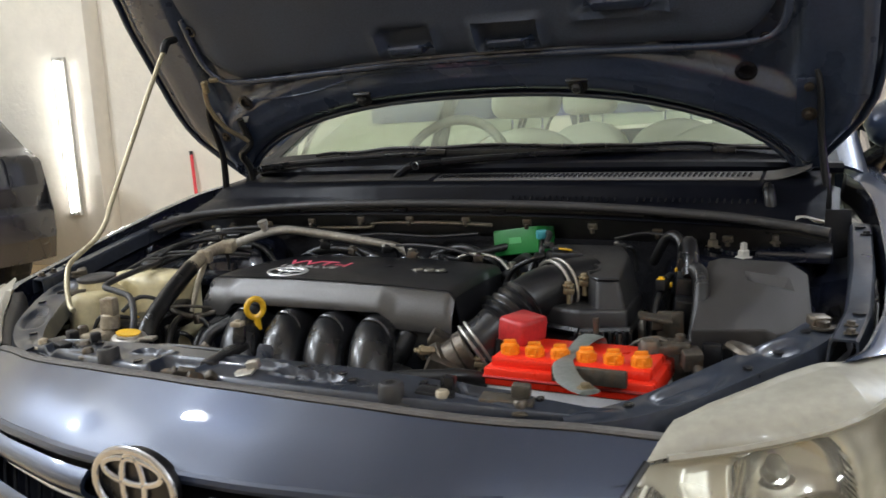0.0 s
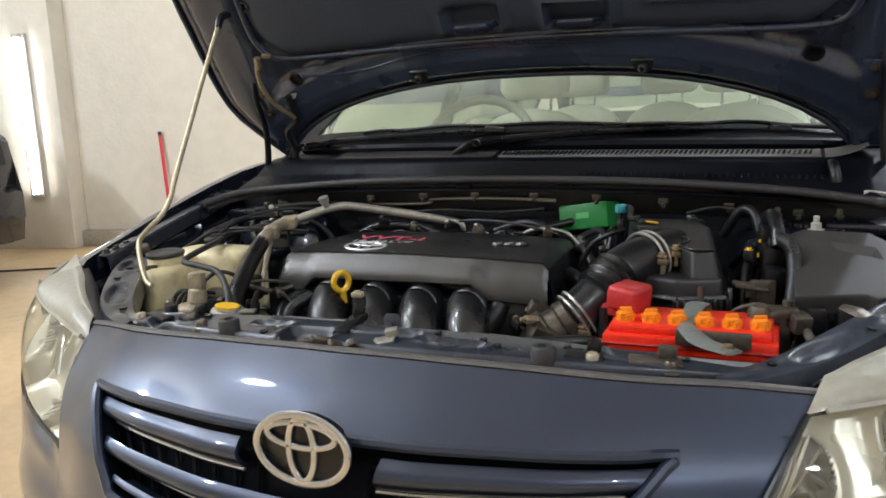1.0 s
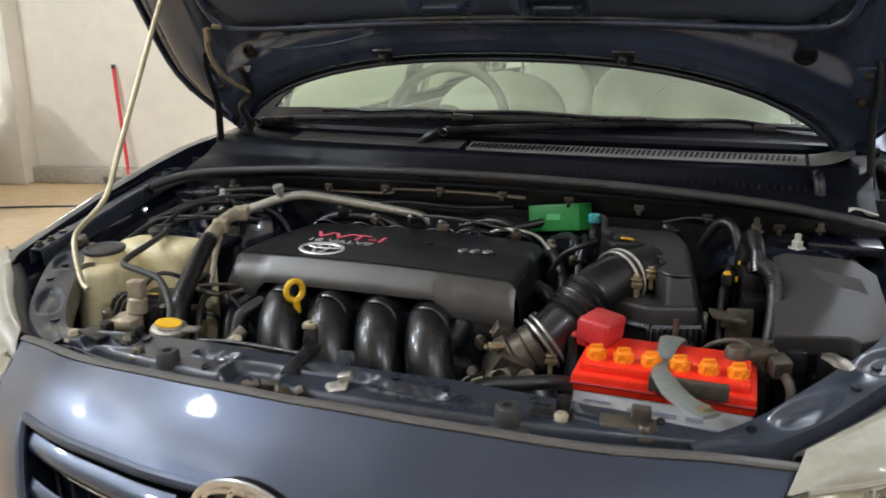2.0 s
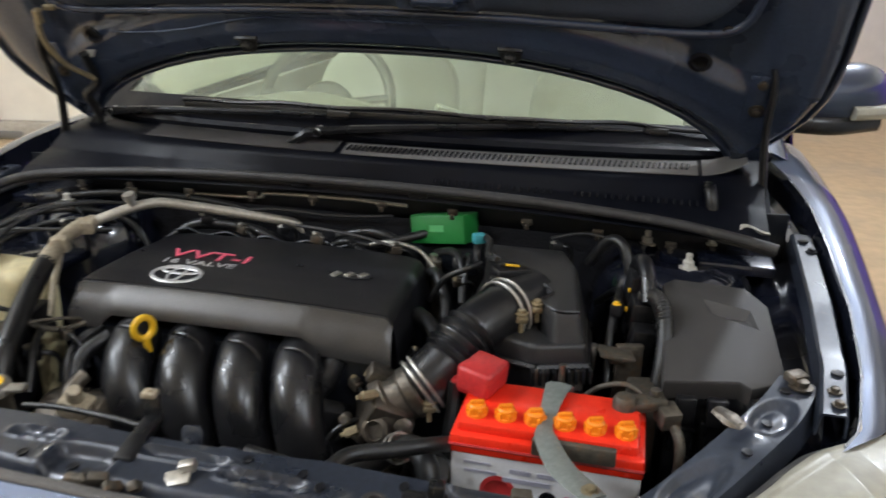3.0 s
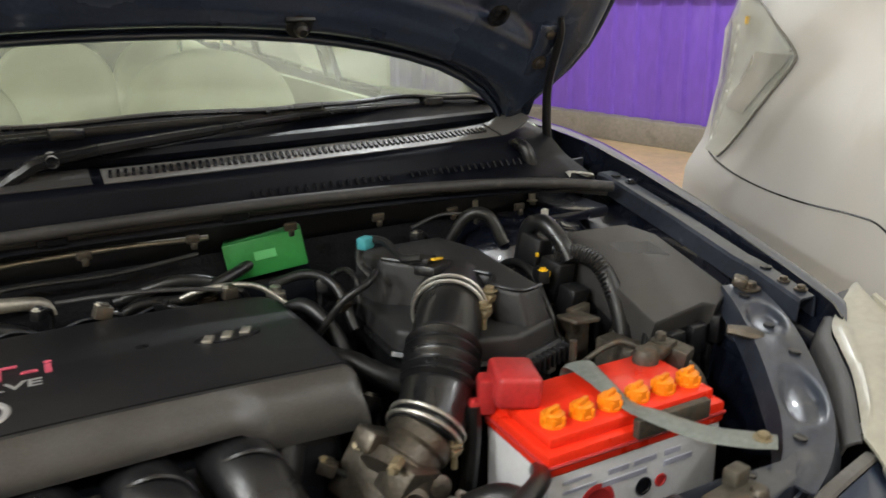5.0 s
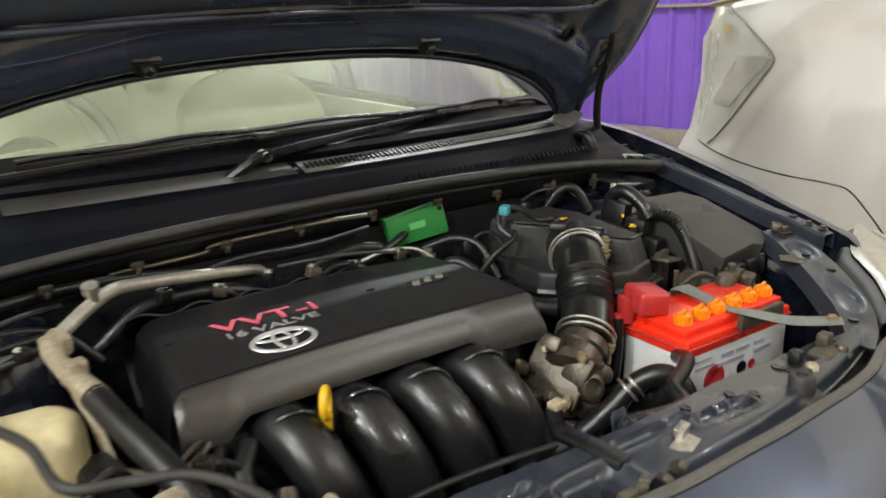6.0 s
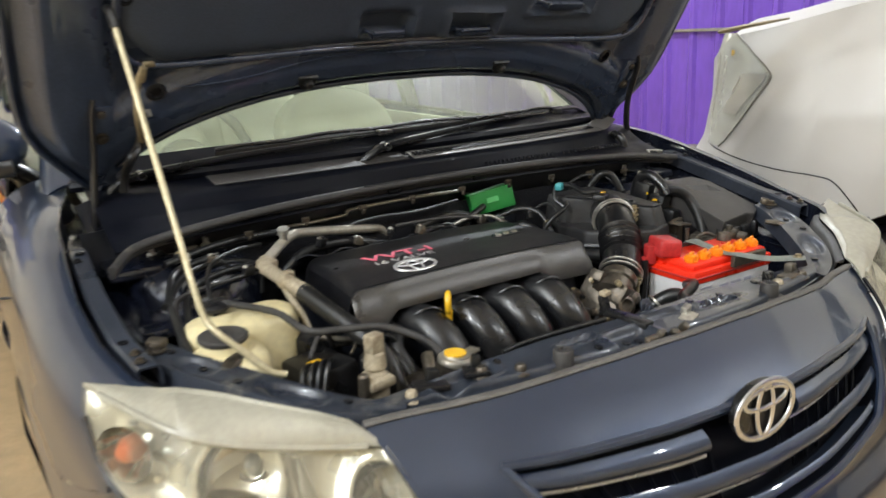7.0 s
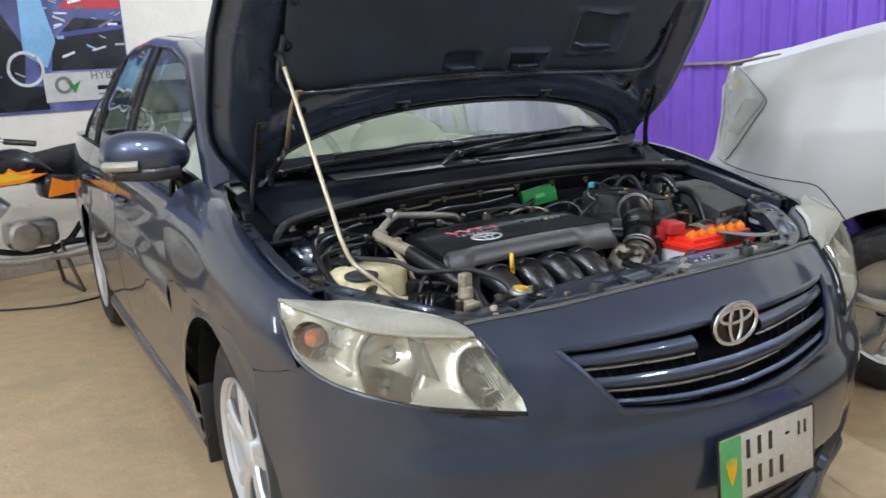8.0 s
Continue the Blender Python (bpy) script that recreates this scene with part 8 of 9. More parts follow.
# ---- around the saloon ----
def silver_hatchback():
    """Silver hatchback parked at an angle; its rear corner stands beside the saloon's wing."""
    base, ang = Vector((1.085, 1.252, 0)), radians(-62)
    w = Vector((math.cos(ang), math.sin(ang), 0))
    nrm = Vector((-w.y, w.x, 0))
    if nrm.x < 0:
        nrm = -nrm
    def P(s, l, z):
        """s metres forward of the tail, l metres in from the near flank."""
        return base + w * s + nrm * l + Vector((0, 0, z))
    th = thing("silver_hatchback", tuple(P(2.2, 0.87, 0)), "silver hatchback car with clear wrap-round tail lamps", "car")
    roofz = [(0.0, 1.12), (0.08, 1.20), (0.25, 1.225), (0.6, 1.30), (1.0, 1.38), (1.5, 1.46), (2.0, 1.49), (2.6, 1.46), (3.1, 1.28), (3.5, 1.05), (4.0, 0.95), (4.4, 0.78), (4.46, 0.6)]
    beltz = [(0.0, 1.06), (0.3, 1.10), (0.8, 1.10), (1.6, 1.02), (2.6, 0.95), (3.3, 0.93), (4.46, 0.72)]
    tail = [(0.25, 0.07), (0.4, 0.015), (0.6, 0.0), (0.78, 0.01), (0.86, 0.05), (1.0, 0.07), (1.15, 0.06), (1.24, 0.07)]
    def flank_in(s, z):
        """How far the flank lies in from its widest."""
        corner = 0.34 * max(0, 1 - s / 0.42) ** 2.2
        front = 0.40 * max(0, (s - 3.9) / 0.56) ** 2
        tumble = lerp([(0.2, 0.05), (0.4, 0.012), (0.65, 0.0), (0.80, 0.008), (0.98, 0.028), (1.00, 0.036), (1.15, 0.085), (1.3, 0.18), (1.5, 0.30)], z)
        return corner + front + tumble
    def flank(near, u, v):
        s = 4.46 * u
        zt = lerp(roofz, s)
        zb = 0.22
        for ws in (0.80, 3.50):
            d = 0.375 ** 2 - (s - ws) ** 2
            if d > 0:
                zb = max(zb, 0.335 + math.sqrt(d))
        z = zb + (zt - zb) * v
        l = flank_in(s, z)
        s2 = s + lerp(tail, z) * max(0, 1 - s / 0.5)
        l = l if near else 1.745 - l
        return P(s2, l, z)
    for near in (True, False):
        bm = B()
        sheet(bm, lambda u, v: flank(near, u, v), 150, 44, 0.004)
        fl = part("body_side", bm, SILVERCAR, th, "silver body side", 60)
        # bumper joint, and the wheel arch lip
        if near:
            bm = B()
            seam = [(0.06, 0.838), (0.12, 0.828), (0.22, 0.815), (0.34, 0.800), (0.46, 0.786), (0.51, 0.770), (0.56, 0.715), (0.605, 0.655)]
            tube(bm, [P(s + lerp(tail, z) * max(0, 1 - s / 0.5), flank_in(s, z) - 0.0005, z) for s, z in seam], 0.0022, 6, 6)
            part("bumper_joint", bm, SHADEBAND, fl)
        for ws in (0.80, 3.50):
            bm = B()
            def arch(u, v):
                a = math.pi * u
                l = 0.02 + 0.25 * v
                return P(ws + 0.373 * math.cos(a), l if near else 1.745 - l, 0.335 + 0.373 * math.sin(a))
            sheet(bm, arch, 24, 3, 0.004)
            part("arch_liner", bm, PLASTIC, fl)
        # side windows
        for y0, y1 in ((1.02, 1.30), (1.36, 2.16), (2.22, 3.05)):
            bm = B()
            def win(u, v):
                s = y0 + (y1 - y0) * u
                z0, z1 = lerp(beltz, s) + 0.03, lerp(roofz, s) - 0.06
                z = z0 + (max(z1, z0 + 0.01) - z0) * v
                l = flank_in(s, z) - 0.006
                return P(s, l if near else 1.745 - l, z)
            sheet(bm, win, 14, 6, 0.003)
            part("side_window", bm, SHADEBAND, fl, "dark side window")
    # tail, roof and nose
    bm = B()
    def over(u, v):
        s = 4.46 * u
        z = lerp(roofz, s)
        l0 = flank_in(s, z)
        s2 = s + lerp(tail, z) * max(0, 1 - s / 0.5)
        k = v * 2 - 1
        return P(s2, l0 + (1.745 - 2 * l0) * v, z + 0.05 * (1 - k * k))
    sheet(bm, over, 90, 16, 0.004)
    part("roof_and_bonnet", bm, SILVERCAR, th, "silver roof", 50)
    bm = B()
    def rear(u, v):
        z = 0.25 + (1.12 - 0.25) * v
        l0 = flank_in(0, z)
        k = u * 2 - 1
        return P(lerp(tail, z) - 0.06 * (1 - k * k) * 0.6, l0 + (1.745 - 2 * l0) * u, z)
    sheet(bm, rear, 30, 20, 0.004)
    part("tailgate", bm, SILVERCAR, th, "silver tailgate and bumper", 50)
    # spoiler lip over the lamp
    bm = B()
    tube(bm, [P(0.10, 0.32, 1.215), P(0.14, 0.24, 1.222), P(0.22, 0.17, 1.235), P(0.34, 0.13, 1.252)], [0.012, 0.016, 0.014, 0.006], 8, 6, 0.5)
    part("spoiler_end", bm, BRASS, th, "tan-tinted spoiler corner")
    # wrap-round tail lamp: an arrow shape pointing forward
    lampf = lambda s, z: P(s + lerp(tail, z) * max(0, 1 - s / 0.5), flank_in(s, z) - 0.006, z)
    tipf = [(0.84, 0.10), (0.92, 0.16), (1.00, 0.215), (1.06, 0.265), (1.085, 0.275), (1.11, 0.25), (1.17, 0.17), (1.21, 0.10)]
    rearf = [(0.84, 0.045), (0.95, 0.02), (1.05, 0.02), (1.12, 0.03), (1.21, 0.04)]
    def lens(u, v):
        z = 0.84 + 0.37 * v
        a, b = lerp(rearf, z), lerp(tipf, z)
        return lampf(a + (b - a) * u, z)
    bm = B()
    sheet(bm, lens, 20, 30, 0.003)
    tl = part("tail_lamp", bm, CLEARLENS, th, "clear arrow-shaped tail lamp lens", 60)
    tl.visible_shadow = False
    bm = B()
    sheet(bm, lambda u, v: lens(0.02 + 0.96 * u, 0.01 + 0.98 * v) + nrm * (0.004 + 0.04 * math.sin(math.pi * u)), 14, 24, 0.002)
    part("lamp_back", bm, LENS_HOUSING, tl, "silvered lamp backing")
    bm = B()
    edge = [lens(1, k / 20) for k in range(21)]
    tube(bm, [p + nrm * 0.002 for p in edge], 0.0028, 6, 2)
    part("lamp_gasket", bm, TRIMGREY, tl)
    bm = B()
    sheet(bm, lambda u, v: lens(0.52 + 0.42 * u - 0.15 * (1 - v), 0.30 + 0.36 * v) - nrm * 0.001, 8, 10, 0.002)
    part("reverse_lamp", bm, ALLOY, tl, "grey lower lamp field")
    for k in range(7):
        bm = B()
        p = lens(0.22 + 0.03 * math.sin(k), 0.15 + 0.10 * k)
        box(bm, p + nrm * 0.008, (0.010, 0.006, 0.036), (0, 0, -62), 0.002)
        part("lamp_cell", bm, LENS_HOUSING, tl)
    bm = B()
    box(bm, lens(0.45, 0.83) + nrm * 0.004, (0.010, 0.010, 0.018), (0, 0, -62), 0.002)
    part("lamp_tag", bm, YELLOW, tl)
    # wheels
    for ws in (0.80, 3.50):
        for near in (True, False):
            d = -nrm if near else nrm
            c = P(ws, 0.115 if near else 1.63, 0.312)
            wh = part("wheel", B(), TYRE, th, "dusty alloy wheel")
            bm = B()
            lathe(bm, c - d * 0.10, d, [(0.20, 0.01), (0.26, 0.0), (0.300, 0.012), (0.312, 0.04), (0.312, 0.15), (0.298, 0.178), (0.26, 0.19), (0.215, 0.184), (0.20, 0.17), (0.20, 0.01)], 44)
            part("tyre", bm, TYRE, wh)
            bm = B()
            lathe(bm, c - d * 0.05, d, [(0.196, 0.0), (0.190, 0.06), (0.198, 0.125), (0.206, 0.132), (0.206, 0.125), (0.185, 0.11), (0.182, 0.05), (0, 0.04)], 40)
            part("rim", bm, ALLOY, wh)
            for k in range(5):
                a = 2 * math.pi * k / 5 + 0.4
                v = w * math.cos(a) + Vector((0, 0, math.sin(a)))
                bm = B()
                tube(bm, [c + v * 0.02 + d * 0.055, c + v * 0.10 + d * 0.066, c + v * 0.188 + d * 0.060], [0.034, 0.022, 0.030], 8, 4, 0.5, d)
                part("spoke", bm, ALLOY, wh)
    bm = B()
    box(bm, P(2.2, 0.87, 0.30), (3.6, 1.5, 0.12), (0, 0, math.degrees(ang)), 0.03)
    part("underbody", bm, PLASTIC, th)


def dark_car():
    """Dark grey car by the wall; only its tail corner is in view."""
    c = Vector((-5.38, 2.60, 0))
    ang = radians(-14)
    X, Y = Vector((math.cos(ang), math.sin(ang), 0)), Vector((-math.sin(ang), math.cos(ang), 0))
    def P(x, y, z):
        return c + X * x + Y * y + Vector((0, 0, z))
    th = thing("dark_grey_car", tuple(c), "dark grey car parked by the wall", "car")
    prof = [(1.05, 0.28), (1.10, 0.45), (1.10, 0.62), (1.02, 0.66), (1.03, 0.80), (0.98, 0.98), (0.86, 1.06), (0.62, 1.38), (0.35, 1.44), (-1.3, 1.44), (-2.0, 0.98), (-2.2, 0.4), (-2.15, 0.28)]
    bm = B()
    def skin(u, v):
        n = len(prof) - 1
        k = min(int(u * n), n - 1)
        a, b = prof[k], prof[k + 1]
        t = u * n - k
        x, z = a[0] + (b[0] - a[0]) * t, a[1] + (b[1] - a[1]) * t
        half = 0.86 - 0.22 * max(0, (z - 0.95) / 0.5)
        q = (v * 2 - 1)
        return P(x - 0.16 * abs(q) ** 4 * (1 if x > 0 else -1), q * half, z)
    sheet(bm, skin, 72, 24)
    for q in (0, 1):
        t = B()
        loop = [t.verts.new(skin(k / 72, q)) for k in range(73)]
        t.faces.new(loop)
        bmesh.ops.triangulate(t, faces=t.faces[:])
        join(bm, t)
    part("body", bm, BLACKCAR, th, "dark grey bodywork", 50)
    bm = B()
    sheet(bm, lambda u, v: skin(0.535 + 0.045 * v, 0.14 + 0.72 * u) + X * 0.006 + Vector((0, 0, 0.004)), 12, 6, 0.004)
    part("rear_screen", bm, SHADEBAND, th, "dark rear screen")
    for sgn in (0.05, 0.83):
        bm = B()
        sheet(bm, lambda u, v: skin(0.335 + 0.10 * v, sgn + 0.12 * u) + X * 0.008, 8, 8, 0.01)
        part("tail_lamp", bm, SHADEBAND, th, "dark smoked tail lamp")
    bm = B()
    sheet(bm, lambda u, v: skin(0.08 + 0.09 * v, 0.02 + 0.96 * u) + X * 0.02, 20, 6, 0.02)
    part("bumper", bm, BLACKCAR, th)
    for x in (0.25, -1.55):
        for q in (-1, 1):
            ctr = P(x, q * 0.75, 0.31)
            bm = B()
            lathe(bm, ctr - Y * (q * 0.1), Y * q, [(0.0, 0.0), (0.28, 0.0), (0.31, 0.03), (0.31, 0.16), (0.28, 0.19), (0.20, 0.18), (0.0, 0.16)], 36)
            part("wheel", bm, TYRE, th)


def motorcycle():
    c = room(5.44, 0.72, 0)
    th = thing("motorcycle", tuple(c), "black motorcycle with orange flame decals on its stand", "motorcycle")
    def P(a, z, o=0.0):
        """a metres along the bike towards its tail, o metres out from the wall."""
        return c + RX * a - RY * o + Vector((0, 0, z))
    for a in (-0.62, 0.62):
        ctr = P(a, 0.30)
        bm = B()
        lathe(bm, ctr - RY * -0.04, -RY, [(0.235, 0), (0.275, -0.005), (0.300, 0.02), (0.302, 0.04), (0.300, 0.06), (0.275, 0.085), (0.235, 0.08), (0.235, 0)], 40)
        wh = part("wheel", bm, TYRE, th, "spoked wheel with a black tyre")
        bm = B()
        lathe(bm, ctr + RY * 0.03, -RY, [(0.236, 0.0), (0.236, 0.05), (0.222, 0.05), (0.222, 0.0), (0.236, 0)], 40)
        part("rim", bm, CHROME, wh)
        bm = B()
        cyl(bm, ctr + RY * 0.06, ctr - RY * 0.06, 0.06, n=16)
        part("hub", bm, ALLOY, wh)
        for k in range(12):
            bm = B()
            t = 2 * math.pi * k / 12
            v = RX * math.cos(t) + Vector((0, 0, math.sin(t)))
            cyl(bm, ctr + v * 0.05, ctr + v * 0.23, 0.003, n=6)
            part("spoke", bm, CHROME, wh)
        bm = B()
        tube(bm, [ctr + (RX * math.cos(t) + Vector((0, 0, math.sin(t)))) * 0.335 for t in (0.5, 1.0, 1.6, 2.2, 2.7)], 0.055, 10, 5, 0.25, RY)
        part("mudguard", bm, GLOSSBLACK, wh)
    bm = B()
    tube(bm, [P(-0.40, 0.72, 0), P(-0.28, 0.79, 0), P(-0.05, 0.81, 0), P(0.12, 0.74, 0)], [0.06, 0.12, 0.125, 0.07], 16, 6, 0.9)
    tk = part("fuel_tank", bm, GLOSSBLACK, th, "black fuel tank with orange flames")
    face = Matrix.Translation(P(-0.08, 0.77, 0.128)) @ pose(0, 0, 0, 90, 0, 12)
    bm = B()
    slab(bm, [(-0.16, -0.05), (0.02, -0.045), (0.16, -0.005), (0.06, 0.005), (0.09, 0.03), (-0.01, 0.02), (-0.05, 0.05), (-0.08, 0.02), (-0.16, 0.03)], face, 0.004)
    fd = part("flame_decal", bm, ORANGE, tk, "orange flame decal")
    bm = B()
    slab(bm, [(-0.13, -0.03), (0.02, -0.025), (0.08, -0.005), (0.0, 0.0), (-0.05, 0.025), (-0.12, 0.005)], face, 0.006)
    part("flame_core", bm, YELLOW, fd)
    bm = B()
    box(bm, P(0.22, 0.66, 0.02), (0.36, 0.20, 0.16), (0, 8, 12), 0.05, 3)
    sp = part("side_panel", bm, GLOSSBLACK, th)
    bm = B()
    slab(bm, [(-0.14, -0.05), (0.10, -0.03), (0.15, 0.05), (-0.02, 0.035), (-0.10, 0.07)], Matrix.Translation(P(0.20, 0.665, 0.125)) @ pose(0, 0, 0, 90, 0, 12), 0.004)
    part("flame_decal", bm, ORANGE, sp, "orange flame decal")
    bm = B()
    tube(bm, [P(-0.02, 0.80), P(0.2, 0.80), P(0.45, 0.83), P(0.68, 0.86)], [0.08, 0.11, 0.11, 0.06], 14, 6, 0.5, RY)
    part("seat", bm, RUBBER, th, "black bench seat")
    bm = B()
    tube(bm, [P(-0.64, 0.30, 0.09), P(-0.52, 0.72, 0.09), P(-0.47, 0.90, 0.07)], 0.018, 8, 4)
    tube(bm, [P(-0.64, 0.30, -0.09), P(-0.52, 0.72, -0.09), P(-0.47, 0.90, -0.07)], 0.018, 8, 4)
    part("front_fork", bm, CHROME, th)
    bm = B()
    tube(bm, [P(-0.12, 0.98, 0.36), P(-0.30, 1.01, 0.24), P(-0.46, 0.93, 0.06), P(-0.46, 0.93, -0.06), P(-0.30, 1.01, -0.24), P(-0.12, 0.98, -0.36)], 0.011, 8, 5)
    hb = part("handlebar", bm, CHROME, th)
    for o in (0.36, -0.36):
        bm = B()
        cyl(bm, P(-0.18, 0.99, o * 0.9), P(-0.03, 0.965, o * 1.1), 0.017, n=12, bevel=0.003)
        part("grip", bm, RUBBER, hb)
    bm = B()
    lathe(bm, P(-0.56, 0.84), -RX, [(0.0, -0.06), (0.08, -0.04), (0.095, 0.0), (0.09, 0.02), (0.0, 0.03)], 22)
    part("headlamp", bm, CHROME, th)
    bm = B()
    box(bm, P(-0.04, 0.40, 0), (0.30, 0.18, 0.17), (0, 0, 12), 0.045, 3)
    lathe(bm, P(-0.10, 0.40, 0.085), -RY, [(0.095, 0), (0.095, 0.03), (0.075, 0.05), (0, 0.055)], 24)
    cyl(bm, P(-0.18, 0.55, 0), P(-0.30, 0.68, 0), 0.075, 0.06, 16)
    part("engine", bm, ALU, th, "grey alloy engine")
    bm = B()
    tube(bm, [P(-0.26, 0.52, 0.06), P(-0.34, 0.38, 0.09), P(-0.26, 0.27, 0.12), P(0.05, 0.25, 0.14), P(0.4, 0.28, 0.15), P(0.85, 0.36, 0.15)], [0.022, 0.022, 0.022, 0.022, 0.045, 0.042], 12, 6)
    part("exhaust", bm, ALU, th)
    bm = B()
    tube(bm, [P(-0.42, 0.72), P(-0.30, 0.35), P(0.1, 0.28), P(0.3, 0.45), P(0.55, 0.75)], 0.02, 8, 5)
    tube(bm, [P(0.1, 0.32, 0.1), P(0.62, 0.30, 0.09)], 0.02, 8, smooth=False)
    part("frame_tube", bm, GLOSSBLACK, th)
    bm = B()
    tube(bm, [P(0.10, 0.30, 0.10), P(0.16, 0.012, 0.19)], 0.012, 8, smooth=False)
    tube(bm, [P(0.10, 0.30, -0.10), P(0.16, 0.012, -0.19)], 0.012, 8, smooth=False)
    tube(bm, [P(0.16, 0.012, 0.19), P(0.16, 0.012, -0.19)], 0.012, 8, smooth=False)
    part("stand", bm, RAWMETAL, th)


def poster():
    """A large printed wall sheet: dark machinery shapes and a white label panel."""
    a0, a1, z0, z1 = 4.45, 6.9, 1.10, 2.70
    th = thing("wall_poster", tuple(room((a0 + a1) / 2, 0.0, z0)), "large glossy blue poster of car parts with a white label", "poster")
    bm = B()
    room_box(bm, a0, a1, 0.002, 0.012, z0, z1)
    part("backing", bm, POSTER_BLUE, th, "blue printed sheet")
    def disc(name, a, z, r, mat, lift, ring=0.0):
        bm = B()
        p = room(a - 0.56, lift, z - 0.22)
        prof = [(r, -0.001), (r, 0.001), (ring, 0.001), (ring, -0.001)] if ring else [(r, -0.001), (r, 0.001), (0, 0.001)]
        lathe(bm, p, -RY, prof, 32)
        part(name, bm, mat, th)
    def patch(name, pts, mat, lift):
        bm = B()
        t = B()
        t.faces.new([t.verts.new(room(max(a - 0.56, a0 + 0.01), lift, z - 0.22)) for a, z in pts])
        join(bm, t)
        bmesh.ops.solidify(bm, geom=bm.faces[:], thickness=0.001)
        part(name, bm, mat, th)
    # dark vehicle-like masses
    patch("print_shape", [(5.55, 1.60), (4.64, 1.60), (4.64, 1.86), (4.75, 1.93), (5.35, 1.96), (5.52, 1.80)], SHADEBAND, 0.014)
    patch("print_shape", [(5.50, 1.82), (4.64, 1.88), (4.64, 1.91), (5.45, 1.86)], BLUEPRINT, 0.017)
    patch("print_shape", [(6.5, 1.50), (5.75, 1.45), (5.70, 1.75), (5.85, 2.05), (6.3, 2.2), (6.5, 2.0)], SHADEBAND, 0.014)
    patch("print_shape", [(5.95, 1.34), (5.60, 1.34), (5.62, 1.50), (5.92, 1.50)], SHADEBAND, 0.015)
    patch("print_shape", [(5.45, 2.02), (4.64, 2.02), (4.64, 2.15), (5.3, 2.18)], DULLRED, 0.014)
    patch("print_shape", [(5.72, 1.72), (5.58, 1.62), (5.50, 1.80), (5.56, 2.10), (5.70, 2.15)], SKYPRINT, 0.016)
    disc("print_ring", 6.02, 1.60, 0.13, SILVER, 0.018, 0.10)
    disc("print_ring", 6.02, 1.60, 0.08, TRIMGREY, 0.018, 0.02)
    disc("print_ring", 5.72, 1.62, 0.12, SILVER, 0.019, 0.10)
    rnd = random.Random(5)
    for k in range(26):
        a, z = rnd.uniform(5.02, 5.6), rnd.uniform(1.62, 2.2)
        L, t_, q = rnd.uniform(0.03, 0.11), rnd.uniform(0.006, 0.022), rnd.uniform(-1.2, 1.2)
        patch("print_fleck", [(a, z), (a - L, z + L * q * 0.4), (a - L, z + L * q * 0.4 + t_), (a, z + t_)], rnd.choice((SILVER, SKYPRINT, OFFWHITE, TRIMGREY)), 0.020)
    for k in range(16):
        a, z = rnd.uniform(5.75, 6.5), rnd.uniform(1.5, 2.2)
        L, t_, q = rnd.uniform(0.03, 0.12), rnd.uniform(0.006, 0.02), rnd.uniform(-2, 2)
        patch("print_fleck", [(a, z), (a - L, z + L * q * 0.4), (a - L, z + L * q * 0.4 + t_), (a, z + t_)], rnd.choice((SILVER, TRIMGREY, BLUEPRINT)), 0.020)
    # label panel
    patch("label_panel", [(5.62, 1.385), (4.66, 1.385), (4.66, 1.585), (5.62, 1.585)], OFFWHITE, 0.022)
    disc("label_disc", 5.49, 1.50, 0.060, TRIMGREY, 0.025, 0.038)
    patch("label_mark", [(5.47, 1.53), (5.42, 1.44), (5.37, 1.53), (5.42, 1.50)], GREEN, 0.028)
    letters("lettering", "HYBRID", 0.075, Matrix.Translation(room(4.60, 0.024, 1.335)) @ pose(0, 0, 0, 90, 0, 12), TRIMGREY, th, 0.001, 1.1, 1.0)
    patch("label_bar", [(5.26, 1.455), (4.90, 1.455), (4.90, 1.485), (5.26, 1.485)], SHADEBAND, 0.025)
    patch("label_bar", [(5.26, 1.42), (4.80, 1.42), (4.80, 1.432), (5.26, 1.432)], TRIMGREY, 0.025)


def leaning_mop():
    p0, p1 = room(8.45, 0.10, 0.02), room(8.525, 0.03, 0.915)
    th = thing("floor_wiper", tuple(p0), "red-handled floor squeegee leaning on the wall", "squeegee")
    bm = B()
    cyl(bm, p0, p1, 0.014, n=12, bevel=0.003)
    part("handle", bm, POLE_RED, th, "red painted handle")
    bm = B()
    cyl(bm, p1, p1 + (p1 - p0).normalized() * 0.03, 0.015, n=12)
    part("end_cap", bm, PLASTIC, th)
    bm = B()
    box(bm, p0 + Vector((0, 0, 0.02)), (0.45, 0.03, 0.05), (0, 0, 12), 0.006)
    part("blade", bm, TRIMGREY, th)


def floor_cable():
    bm = B()
    tube(bm, [room(9.5, 1.2, 0.008), room(8.3, 0.9, 0.008), room(7.2, 1.05, 0.008), room(6.2, 0.7, 0.008), room(5.4, 1.15, 0.008), room(4.6, 0.85, 0.008)], 0.007, 6, 8)
    solo("floor_cable", bm, RUBBER, "thin dark cable lying on the floor", "cable")


POSTER_BLUE = material("poster_blue", (0.10, 0.11, 0.26), 0.25, 0, 0.3, (6, 2.2), 0.4, wear=((0.30, 0.33, 0.50), 0.55, 0.75, 2.4))
SKYPRINT = material("poster_sky", (0.22, 0.42, 0.62), 0.3)
POLE_RED = material("red_pole_paint", (0.70, 0.05, 0.06), 0.4)
silver_hatchback()
dark_car()
motorcycle()
poster()
leaning_mop()
floor_cable()


